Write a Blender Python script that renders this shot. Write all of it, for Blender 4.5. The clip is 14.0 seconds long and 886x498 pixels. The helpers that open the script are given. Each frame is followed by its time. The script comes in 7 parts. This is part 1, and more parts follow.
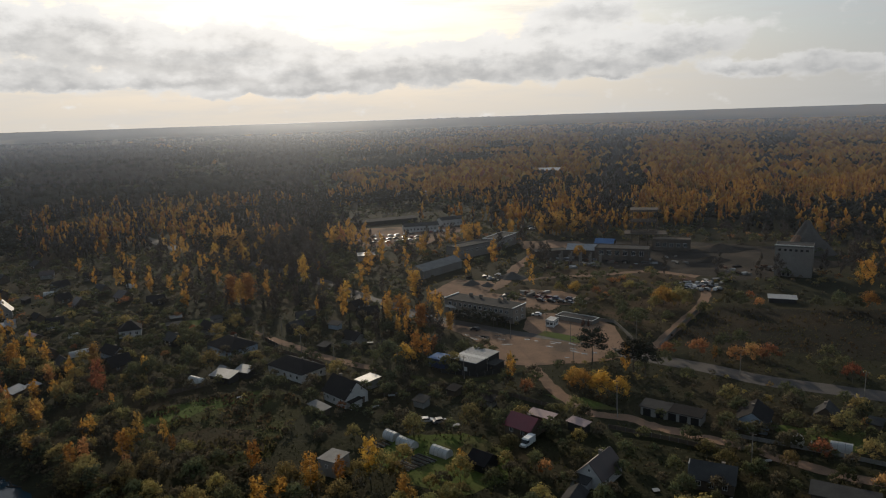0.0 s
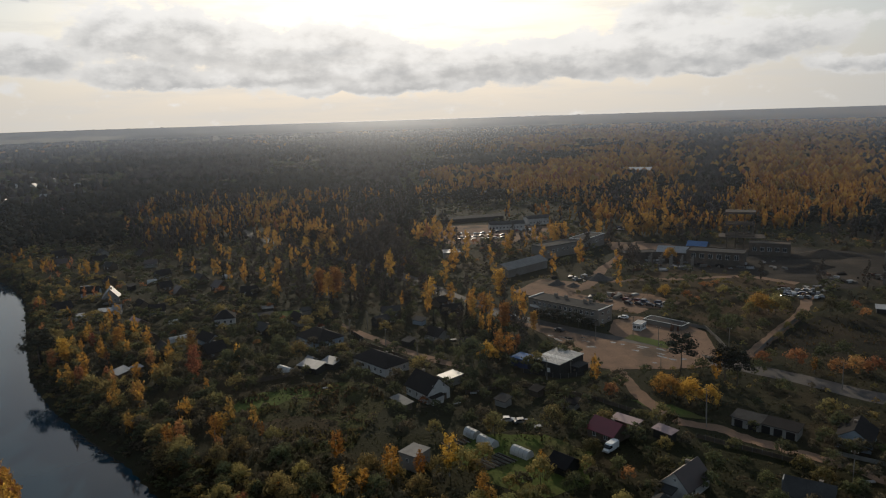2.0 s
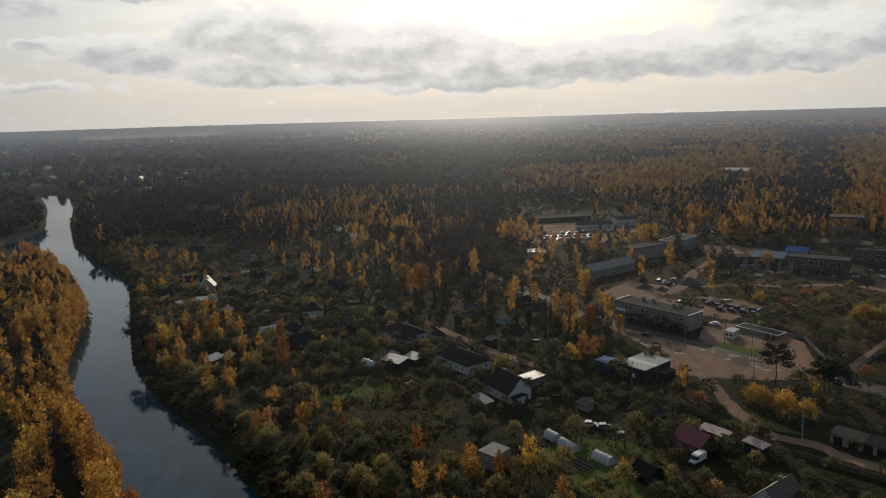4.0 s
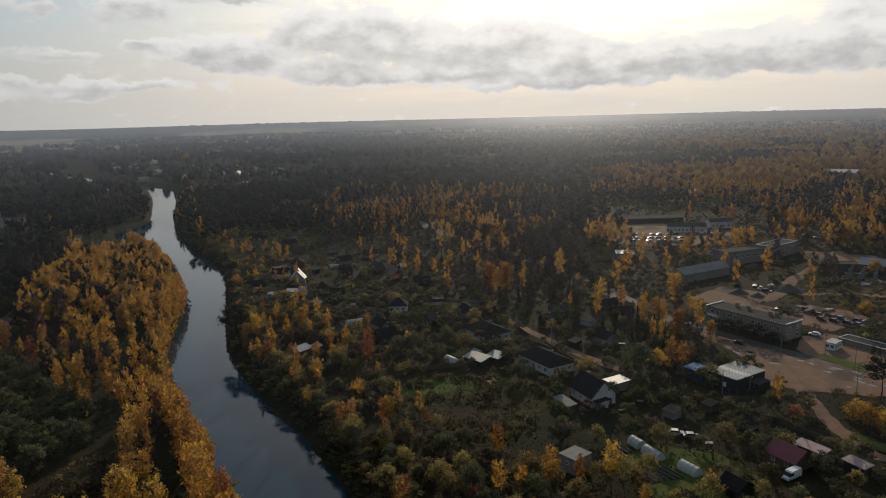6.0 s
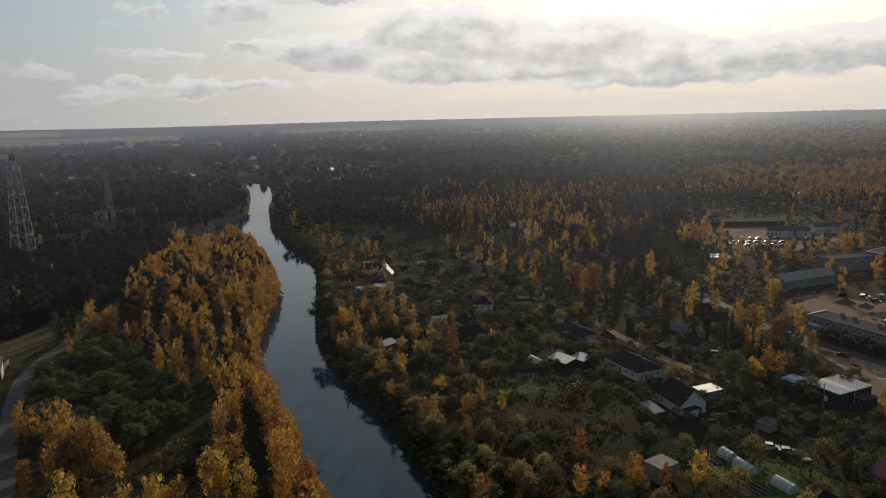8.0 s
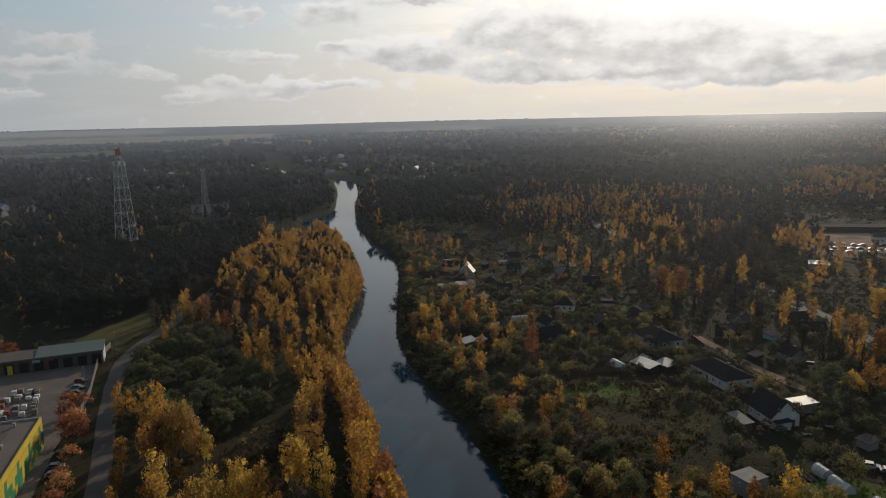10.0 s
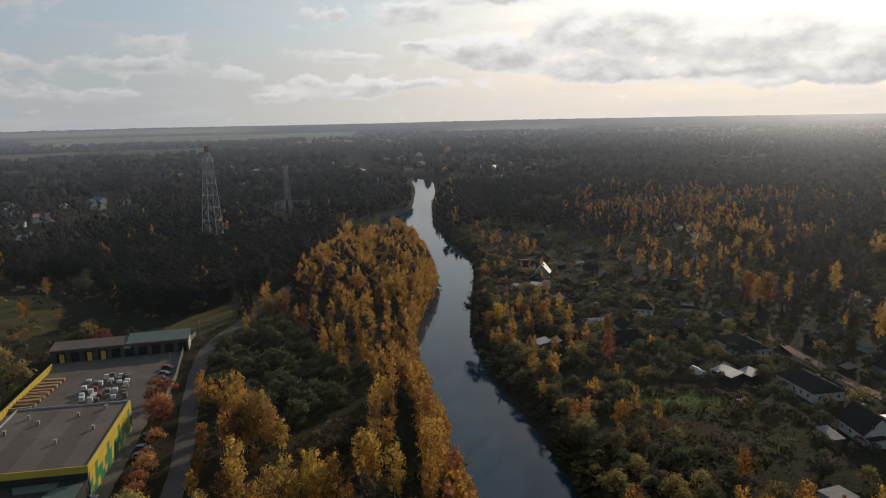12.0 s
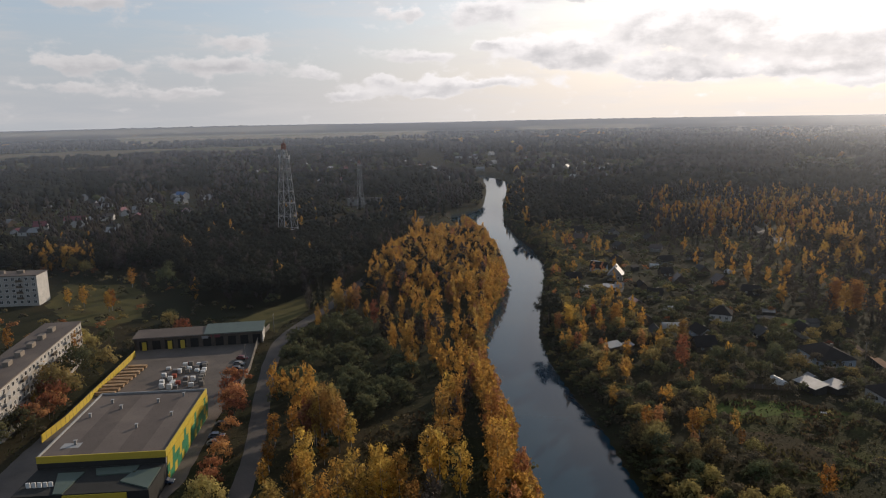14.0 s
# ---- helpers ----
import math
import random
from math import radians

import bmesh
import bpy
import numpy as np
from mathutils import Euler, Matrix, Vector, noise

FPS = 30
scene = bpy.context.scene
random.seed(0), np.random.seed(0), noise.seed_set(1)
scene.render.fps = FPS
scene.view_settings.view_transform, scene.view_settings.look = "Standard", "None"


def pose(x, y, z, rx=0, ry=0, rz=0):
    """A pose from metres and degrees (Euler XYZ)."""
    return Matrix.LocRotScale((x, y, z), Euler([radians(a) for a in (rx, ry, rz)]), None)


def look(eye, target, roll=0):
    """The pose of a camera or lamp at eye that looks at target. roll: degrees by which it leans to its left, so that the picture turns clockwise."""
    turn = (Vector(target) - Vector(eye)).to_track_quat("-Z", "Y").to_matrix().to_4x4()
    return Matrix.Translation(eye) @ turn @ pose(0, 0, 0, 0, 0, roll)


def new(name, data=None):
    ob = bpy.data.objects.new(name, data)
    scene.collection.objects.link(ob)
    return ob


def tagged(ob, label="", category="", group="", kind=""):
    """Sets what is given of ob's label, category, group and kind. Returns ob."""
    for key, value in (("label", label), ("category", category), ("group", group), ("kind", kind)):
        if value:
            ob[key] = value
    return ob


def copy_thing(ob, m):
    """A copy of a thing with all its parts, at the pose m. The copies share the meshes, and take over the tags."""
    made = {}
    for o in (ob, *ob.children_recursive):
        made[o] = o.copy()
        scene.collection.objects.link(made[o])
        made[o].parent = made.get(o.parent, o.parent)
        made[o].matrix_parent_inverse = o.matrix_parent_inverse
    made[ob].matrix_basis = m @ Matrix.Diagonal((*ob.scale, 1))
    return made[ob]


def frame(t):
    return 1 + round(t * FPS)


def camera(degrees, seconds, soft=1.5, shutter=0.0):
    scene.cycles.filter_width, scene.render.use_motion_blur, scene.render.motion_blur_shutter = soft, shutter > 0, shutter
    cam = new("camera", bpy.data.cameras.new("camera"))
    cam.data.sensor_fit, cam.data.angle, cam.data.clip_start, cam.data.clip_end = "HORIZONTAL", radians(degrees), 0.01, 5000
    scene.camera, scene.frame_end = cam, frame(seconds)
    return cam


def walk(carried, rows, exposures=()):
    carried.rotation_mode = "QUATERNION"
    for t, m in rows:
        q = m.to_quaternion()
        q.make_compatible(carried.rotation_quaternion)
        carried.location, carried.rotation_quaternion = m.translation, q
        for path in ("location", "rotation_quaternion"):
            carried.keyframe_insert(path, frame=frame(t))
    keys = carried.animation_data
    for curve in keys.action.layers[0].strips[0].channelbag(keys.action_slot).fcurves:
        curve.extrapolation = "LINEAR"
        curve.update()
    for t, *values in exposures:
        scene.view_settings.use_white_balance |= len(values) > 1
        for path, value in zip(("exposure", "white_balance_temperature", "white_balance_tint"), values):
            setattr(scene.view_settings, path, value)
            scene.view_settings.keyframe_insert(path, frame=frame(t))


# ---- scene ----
# The camera hovers high over the river bank and turns to its left.
cam = camera(63.1, 14.0, soft=1.1)
ROWS = [
    (0.0, 0.0, 0.0, 87.1, 0.0, -10.72, -1.90),
    (0.5, 0.03, 0.02, 87.15, 1.75, -10.72, -1.89),
    (1.0, 0.05, 0.07, 87.15, 3.48, -10.71, -1.87),
    (1.5, 0.06, 0.16, 87.13, 5.19, -10.69, -1.85),
    (2.0, 0.07, 0.30, 87.12, 6.90, -10.67, -1.81),
    (2.5, 0.08, 0.45, 87.12, 8.60, -10.67, -1.77),
    (3.0, 0.09, 0.53, 87.18, 10.32, -10.66, -1.73),
    (5.5, 0.15, 0.60, 87.65, 18.90, -10.68, -1.54),
    (6.0, 0.22, 0.60, 87.68, 20.65, -10.67, -1.52),
    (6.5, 0.32, 0.62, 87.68, 22.43, -10.65, -1.51),
    (7.0, 0.45, 0.65, 87.70, 24.20, -10.64, -1.50),
    (7.5, 0.50, 0.75, 87.68, 25.96, -10.63, -1.49),
    (8.0, 0.50, 0.98, 87.60, 27.70, -10.62, -1.47),
    (10.5, 0.44, 1.80, 86.86, 35.93, -10.48, -1.33),
    (11.0, 0.42, 2.02, 86.80, 37.46, -10.46, -1.31),
    (11.5, 0.40, 2.19, 86.76, 38.97, -10.45, -1.29),
    (12.0, 0.25, 2.32, 86.70, 40.49, -10.44, -1.25),
    (12.5, 0.02, 2.47, 86.62, 41.94, -10.42, -1.20),
    (13.0, -0.22, 2.66, 86.54, 43.35, -10.41, -1.16),
    (13.5, -0.48, 2.83, 86.48, 44.74, -10.41, -1.13),
    (14.0, -0.66, 3.00, 86.43, 46.13, -10.42, -1.12),
]
EXPOSURE = 0.0
walk(cam,
     [(t, Matrix.Translation((x, y, z)) @ pose(0, 0, 0, 0, 0, yaw) @ pose(0, 0, 0, 90 + pitch) @ pose(0, 0, 0, 0, 0, roll))
      for t, x, y, z, yaw, pitch, roll in ROWS], [(0.0, EXPOSURE, 6500, 10), (8.0, EXPOSURE, 6500, 10), (11.0, EXPOSURE + 0.12, 6500, 11), (13.0, EXPOSURE + 0.25, 6500, 12), (14.0, EXPOSURE + 0.36, 6550, 15)])
# ---- light: low sun ahead of the first view, behind broken cloud ----
SUN_AZ, SUN_EL = 11.0, 17.5      # degrees; azimuth counted to the left of +y
world = bpy.data.worlds.new("world")
scene.world = world
world.use_nodes = True
wn, wl = world.node_tree.nodes, world.node_tree.links
wn.clear()


def wmath(op, a, b=None, c=None, clamp=False):
    """A math node of the world; a, b, c are sockets or numbers."""
    nd = wn.new("ShaderNodeMath")
    nd.operation, nd.use_clamp = op, clamp
    for i, v in enumerate((a, b, c)):
        if v is None:
            continue
        if isinstance(v, (int, float)):
            nd.inputs[i].default_value = v
        else:
            wl.new(v, nd.inputs[i])
    return nd.outputs[0]


def wstep(v, lo, hi):
    nd = wn.new("ShaderNodeMapRange")
    nd.interpolation_type = "SMOOTHSTEP"
    nd.inputs["From Min"].default_value, nd.inputs["From Max"].default_value = lo, hi
    wl.new(v, nd.inputs["Value"])
    return nd.outputs[0]


def wmix(fac, a, b):
    nd = wn.new("ShaderNodeMix")
    nd.data_type = "RGBA"
    for v, s in ((fac, nd.inputs[0]), (a, nd.inputs[6]), (b, nd.inputs[7])):
        if isinstance(v, (int, float)):
            s.default_value = v
        elif isinstance(v, tuple):
            s.default_value = (*v, 1)
        else:
            wl.new(v, s)
    return nd.outputs[2]


def wnoise(vec, scale, detail, rough):
    nd = wn.new("ShaderNodeTexNoise")
    nd.inputs["Scale"].default_value, nd.inputs["Detail"].default_value, nd.inputs["Roughness"].default_value = scale, detail, rough
    wl.new(vec, nd.inputs["Vector"])
    return nd.outputs["Fac"]


sky = wn.new("ShaderNodeTexSky")
sky.sky_type, sky.sun_disc = "NISHITA", False
sky.sun_elevation, sky.sun_rotation = radians(SUN_EL), radians(-SUN_AZ)
sky.air_density, sky.dust_density, sky.ozone_density, sky.altitude = 1.0, 2.5, 1.0, 60
coord = wn.new("ShaderNodeTexCoord")
xyz = wn.new("ShaderNodeSeparateXYZ")
wl.new(coord.outputs["Generated"], xyz.inputs[0])
az = wmath("MULTIPLY", wmath("ARCTAN2", xyz.outputs[0], xyz.outputs[1]), 57.2958)
el = wmath("MULTIPLY", wmath("ARCSINE", xyz.outputs[2]), 57.2958)
flat = wn.new("ShaderNodeCombineXYZ")
wl.new(az, flat.inputs[0])
wl.new(wmath("MULTIPLY", el, 1.7), flat.inputs[1])
def shifted(dx):
    nd = wn.new("ShaderNodeVectorMath")
    nd.inputs[1].default_value = (dx, dx * 0.7, 0)
    wl.new(flat.outputs[0], nd.inputs[0])
    return nd.outputs[0]


puff = wnoise(flat.outputs[0], 0.40, 8.0, 0.56)
broad = wnoise(flat.outputs[0], 0.09, 4.0, 0.5)
lumps = wnoise(shifted(40.0), 0.34, 6.0, 0.58)
drift_a = wmath("MULTIPLY", wmath("SUBTRACT", wnoise(shifted(90.0), 0.28, 5.0, 0.6), 0.5), 5.0)
drift_e = wmath("MULTIPLY", wmath("SUBTRACT", wnoise(shifted(140.0), 0.40, 5.0, 0.6), 0.5), 1.7)
azw, elw = wmath("ADD", az, drift_a), wmath("ADD", el, drift_e)
# cloud banks: azimuth to the right, elevation, half width, half height (degrees), weight
BANKS_EAST = [
    (-2.3, 3.7, 6.2, 1.2, 0.85), (3.8, 3.7, 6.7, 1.3, 1.0), (9.8, 4.1, 5.7, 1.7, 1.1), (11.9, 7.2, 3.6, 0.8, 0.75), (9.0, 6.0, 3.1, 0.6, 0.6), (18.0, 4.6, 5.0, 1.3, 0.9),
    (14.4, 3.9, 3.1, 1.0, 0.9), (21.1, 2.5, 1.2, 0.5, 0.9), (23.7, 2.4, 1.4, 0.6, 0.95), (27.1, 2.7, 1.7, 0.9, 0.95), (30.3, 2.3, 1.4, 0.7, 0.9), (13.1, 2.4, 0.7, 0.3, 0.7),
]
BANKS_MIDDLE = [
    (-25.7, 6.1, 4.6, 1.7, 0.95), (-29.5, 6.6, 3.1, 1.5, 0.9), (-14.9, 5.5, 5.2, 1.4, 0.9), (-19.7, 4.8, 4.1, 1.0, 0.8), (-28.8, 3.4, 4.2, 0.8, 0.85), (-24.7, 2.7, 6.2, 0.5, 0.75),
    (-10.1, 3.5, 4.6, 1.4, 1.0), (-16.0, 1.9, 3.6, 0.4, 0.6), (-7.6, 2.1, 5.2, 0.4, 0.6), (-17.5, 3.2, 5.0, 0.7, 0.7),
]
BANKS_WEST = [
    (-36.7, 4.7, 3.6, 1.2, 1.25), (-42.7, 7.6, 2.8, 0.8, 0.85), (-36.4, 8.6, 3.6, 0.5, 0.9), (-44.3, 2.4, 5.7, 0.5, 0.8), (-47.7, 1.8, 3.1, 0.4, 0.65), (-50.4, 2.8, 1.4, 0.4, 0.65),
    (-47.7, 4.6, 2.8, 0.5, 0.6), (-42.1, 5.3, 2.1, 0.4, 0.6), (-72.0, 4.0, 3.8, 0.55, 0.85), (-72.8, 2.5, 3.0, 0.4, 0.6), (-62.5, 4.0, 3.6, 0.6, 0.9), (-60.8, 5.7, 1.7, 0.6, 0.7),
    (-71.2, 8.2, 4.0, 0.6, 0.7), (-48.7, 7.7, 1.4, 0.5, 0.85), (-55.6, 3.4, 1.4, 0.4, 0.7), (-53.5, 1.7, 1.8, 0.4, 0.7), (-66.0, 2.0, 4.0, 0.35, 0.55),
]
dens = tall = None
for a0, e0, ra, re, wgt in BANKS_EAST + BANKS_MIDDLE + BANKS_WEST:
    u = wmath("DIVIDE", wmath("SUBTRACT", azw, a0), ra)
    v = wmath("DIVIDE", wmath("SUBTRACT", elw, e0), re)
    g2 = wmath("EXPONENT", wmath("MULTIPLY", wmath("MULTIPLY_ADD", u, u, wmath("MULTIPLY", v, v)), -1.0))
    g2 = wmath("MULTIPLY", g2, wgt)
    dens = g2 if dens is None else wmath("ADD", g2, dens)
    tall = wmath("MULTIPLY", g2, v) if tall is None else wmath("MULTIPLY_ADD", g2, v, tall)
tall = wmath("DIVIDE", tall, wmath("ADD", dens, 0.05))
dens = wmath("MINIMUM", wmath("MULTIPLY", dens, 1.2), 1.25)
body = wmath("MULTIPLY_ADD", wmath("SUBTRACT", puff, 0.5), 0.5, dens)
# away from the banks broken cloud goes on all round, and higher up
high = wstep(el, 8.0, 16.0)
dens = wmath("MULTIPLY_ADD", high, -0.12, dens)
dens = wmath("ADD", dens, wmath("MULTIPLY", wmath("SUBTRACT", puff, 0.5), 1.9))
dens = wmath("ADD", dens, wmath("MULTIPLY", wmath("SUBTRACT", broad, 0.5), 0.5))
streak_at = wn.new("ShaderNodeVectorMath")
streak_at.operation = "MULTIPLY"
streak_at.inputs[1].default_value = (0.35, 1.5, 1.0)
wl.new(flat.outputs[0], streak_at.inputs[0])
streaks = wnoise(streak_at.outputs[0], 0.30, 7.0, 0.62)       # thin drawn-out veils between the banks
billow = wstep(wnoise(shifted(200.0), 0.50, 5.0, 0.5), 0.34, 0.64)
cover = wstep(dens, 0.16, 0.58)
core = wmath("MULTIPLY", wstep(wmath("MULTIPLY_ADD", wmath("SUBTRACT", lumps, 0.5), 1.1, body), 0.12, 0.95), wmath("MULTIPLY_ADD", billow, 0.45, 0.55))
# the tops of the banks catch the light, their undersides are grey
crest = wstep(wmath("ADD", tall, wmath("MULTIPLY", wmath("SUBTRACT", lumps, 0.5), 3.2)), -0.80, 0.75)
core = wmath("MULTIPLY", core, wmath("SUBTRACT", 1.0, wmath("MULTIPLY", crest, 0.85)))
# nearness to the sun brightens sky and cloud
near_sun = wmath("EXPONENT", wmath("MULTIPLY", wmath("ADD", wmath("POWER", wmath("DIVIDE", wmath("ADD", az, SUN_AZ), 20.0), 2.0),
                                                     wmath("POWER", wmath("DIVIDE", wmath("SUBTRACT", el, SUN_EL), 11.0), 2.0)), -1.0))
LIT, SHADE, VEIL = (9.4, 9.25, 9.0), (4.8, 4.85, 4.9), (7.3, 6.85, 6.15)
away = wstep(wmath("ABSOLUTE", wmath("ADD", az, SUN_AZ)), 18.0, 62.0)
lit = wmix(near_sun, wmix(away, LIT, (6.7, 6.65, 6.5)), (11.5, 11.3, 11.0))
shade = wmix(near_sun, SHADE, (6.3, 6.3, 6.3))
edge = wmix(crest, wmix(near_sun, wmix(away, (8.3, 8.15, 7.9), (6.2, 6.15, 6.05)), (10.2, 10.0, 9.7)), lit)
cloud = wmix(core, edge, shade)
low = wmath("SUBTRACT", 1.0, wstep(el, 0.0, 9.0))
blue = wmix(0.6, sky.outputs[0], wmix(wstep(el, 7.0, 22.0), (4.6, 5.8, 6.9), (2.3, 3.2, 4.2)))
veil = wmix(away, VEIL, (4.9, 5.1, 5.2))
haze = wmix(wmath("MULTIPLY_ADD", low, 0.85, wmath("MULTIPLY", near_sun, 0.7), clamp=True), blue, veil)
haze = wmix(wmath("MULTIPLY", near_sun, 0.6), haze, (10.3, 10.2, 10.0))
haze = wmix(wmath("MULTIPLY", wstep(streaks, 0.42, 0.72), 0.55), haze, wmix(near_sun, wmix(away, (6.9, 6.75, 6.5), (5.8, 5.75, 5.6)), (10.0, 9.8, 9.4)))
full = wmix(wmath("MULTIPLY", cover, 0.92), haze, cloud)
backgr = wn.new("ShaderNodeBackground")
backgr.inputs["Strength"].default_value = 0.094
dim = wn.new("ShaderNodeMix")
dim.data_type, dim.blend_type = "RGBA", "MULTIPLY"
dim.inputs[0].default_value = 1.0
wl.new(full, dim.inputs[6])
wl.new(wmix(away, (1.0, 1.0, 1.0), (0.80, 0.81, 0.82)), dim.inputs[7])
wl.new(dim.outputs[2], backgr.inputs["Color"])
wout = wn.new("ShaderNodeOutputWorld")
wl.new(backgr.outputs[0], wout.inputs["Surface"])

sun = new("sun", bpy.data.lights.new("sun", "SUN"))
sun.data.energy, sun.data.angle, sun.data.color = 2.9, radians(0.6), (1.0, 0.86, 0.66)
sun.matrix_world = look((0, 0, 0), (math.sin(radians(SUN_AZ)) * math.cos(radians(SUN_EL)), -math.cos(radians(SUN_AZ)) * math.cos(radians(SUN_EL)), -math.sin(radians(SUN_EL))))
# ---- materials ----
def material(name, base, second=None, rough=0.85, scale=0.6, fine=6.0, bump=0.0, metal=0.0, contrast=0.55, island=0.0, objrand=0.0, through_light=0.0, third=None, holes=0.0):
    """A surface with two scales of variation: patches of about 1/scale metres and grain. island and objrand: variation from piece to piece and from thing to
    thing. through_light: the share of light that leaves let through. holes: how open the leaf sprays are."""
    m = bpy.data.materials.new(name)
    m.use_nodes = True
    n, l = m.node_tree.nodes, m.node_tree.links
    n.clear()
    geo = n.new("ShaderNodeNewGeometry")

    def noise_at(sc, detail=4.0):
        t = n.new("ShaderNodeTexNoise")
        t.inputs["Scale"].default_value, t.inputs["Detail"].default_value, t.inputs["Roughness"].default_value = sc, detail, 0.6
        l.new(geo.outputs["Position"], t.inputs["Vector"])
        return t.outputs["Fac"]

    def mul(a, b):
        t = n.new("ShaderNodeMath")
        t.operation = "MULTIPLY"
        for i, v in enumerate((a, b)):
            if isinstance(v, (int, float)):
                t.inputs[i].default_value = v
            else:
                l.new(v, t.inputs[i])
        return t.outputs[0]

    def mixc(f, a, b):
        t = n.new("ShaderNodeMix")
        t.data_type = "RGBA"
        for v, s in ((f, t.inputs[0]), (a, t.inputs[6]), (b, t.inputs[7])):
            if isinstance(v, (int, float)):
                s.default_value = v
            elif isinstance(v, tuple):
                s.default_value = (*v, 1)
            else:
                l.new(v, s)
        return t.outputs[2]

    def ramp(v, lo, hi):
        t = n.new("ShaderNodeMapRange")
        t.inputs["From Min"].default_value, t.inputs["From Max"].default_value = lo, hi
        l.new(v, t.inputs["Value"])
        return t.outputs[0]

    second = second or tuple(0.6 * c for c in base)
    col = mixc(ramp(noise_at(scale), 0.5 - 0.22, 0.5 + 0.22), base, second)
    if third:
        col = mixc(ramp(noise_at(scale * 0.37, 3.0), 0.50, 0.66), col, third)
    grain = ramp(noise_at(fine, 5.0), 0.3, 0.7)
    col = mixc(mul(grain, contrast), col, mixc(0.5, col, (0.012, 0.011, 0.009)))
    if island:
        r = geo.outputs["Random Per Island"]
        hsv = n.new("ShaderNodeHueSaturation")
        for key, lo, hi in (("Hue", 0.5 - 0.05 * island, 0.5 + 0.04 * island), ("Value", 1 - island, 1 + island)):
            t = n.new("ShaderNodeMapRange")
            t.inputs["To Min"].default_value, t.inputs["To Max"].default_value = lo, hi
            l.new(r, t.inputs["Value"])
            l.new(t.outputs[0], hsv.inputs[key])
        l.new(col, hsv.inputs["Color"])
        col = hsv.outputs[0]
    if objrand:
        info = n.new("ShaderNodeObjectInfo")
        hsv = n.new("ShaderNodeHueSaturation")
        for key, lo, hi in (("Hue", 0.5 - 0.022 * objrand, 0.5 + 0.018 * objrand), ("Value", 1 - 0.45 * objrand, 1 + 0.35 * objrand)):
            t = n.new("ShaderNodeMapRange")
            t.inputs["To Min"].default_value, t.inputs["To Max"].default_value = lo, hi
            l.new(info.outputs["Random"], t.inputs["Value"])
            l.new(t.outputs[0], hsv.inputs[key])
        l.new(col, hsv.inputs["Color"])
        col = hsv.outputs[0]
    b = n.new("ShaderNodeBsdfPrincipled")
    b.inputs["Roughness"].default_value, b.inputs["Metallic"].default_value = rough, metal
    if rough > 0.8:
        b.inputs["Specular IOR Level"].default_value = 0.2 if rough < 0.92 else 0.03
    l.new(col, b.inputs["Base Color"])
    if bump:
        bp = n.new("ShaderNodeBump")
        bp.inputs["Strength"].default_value, bp.inputs["Distance"].default_value = min(1.0, bump * 2), bump
        l.new(grain, bp.inputs["Height"])
        l.new(bp.outputs[0], b.inputs["Normal"])
    shader = b.outputs[0]
    if through_light:
        tr = n.new("ShaderNodeBsdfTranslucent")
        l.new(col, tr.inputs["Color"])
        mx = n.new("ShaderNodeMixShader")
        mx.inputs[0].default_value = through_light
        l.new(shader, mx.inputs[1])
        l.new(tr.outputs[0], mx.inputs[2])
        shader = mx.outputs[0]
    if holes:
        gap = n.new("ShaderNodeMapRange")
        gap.inputs["From Min"].default_value, gap.inputs["From Max"].default_value = 0.36 + 0.28 * holes, 0.40 + 0.28 * holes
        l.new(noise_at(1.9, 2.0), gap.inputs["Value"])
        clear = n.new("ShaderNodeBsdfTransparent")
        mx = n.new("ShaderNodeMixShader")
        l.new(gap.outputs[0], mx.inputs[0])
        l.new(clear.outputs[0], mx.inputs[1])
        l.new(shader, mx.inputs[2])
        shader = mx.outputs[0]
    out = n.new("ShaderNodeOutputMaterial")
    l.new(shader, out.inputs["Surface"])
    return m


LEAVES = {}
for key, first, second, third, light in (
        ("gold", (0.53, 0.30, 0.068), (0.42, 0.235, 0.06), (0.32, 0.22, 0.074), 0.62), ("amber", (0.32, 0.245, 0.095), (0.235, 0.19, 0.08), (0.18, 0.17, 0.074), 0.5), ("rust", (0.42, 0.19, 0.088), (0.33, 0.155, 0.077), (0.38, 0.23, 0.094), 0.58),
        ("olive", (0.122, 0.128, 0.064), (0.078, 0.088, 0.050), (0.145, 0.135, 0.064), 0.42), ("brown", (0.15, 0.122, 0.080), (0.10, 0.088, 0.062), (0.125, 0.112, 0.062), 0.4),
        ("dark", (0.030, 0.033, 0.023), (0.022, 0.025, 0.018), (0.037, 0.036, 0.025), 0.2), ("grey", (0.082, 0.070, 0.062), (0.058, 0.050, 0.045), (0.072, 0.062, 0.046), 0.3)):
    # closed canopy far off, open sprays of single trees near by, sprays of trees that stand together
    for look_, (word, piece, each, gaps) in enumerate(((" canopy", 0.34, 0.0, 0.0), (" leaf sprays", 0.16, 0.9, 0.36), (" wood sprays", 0.14, 0.0, 0.36))):
        LEAVES[key, look_] = material(key + word, first, second, 0.93, 0.2 if look_ == 2 else 0.09, 2.0, island=piece, objrand=each, through_light=light, contrast=0.3, third=third, holes=gaps)
TUFT = material("rough grass tufts", (0.058, 0.052, 0.021), (0.042, 0.047, 0.016), 0.9, 0.07, 1.0, island=0.5, through_light=0.4, contrast=0.3, third=(0.08, 0.058, 0.027))
BARK = material("bark", (0.16, 0.14, 0.12), (0.06, 0.05, 0.04), 0.95, 1.2, 8.0)
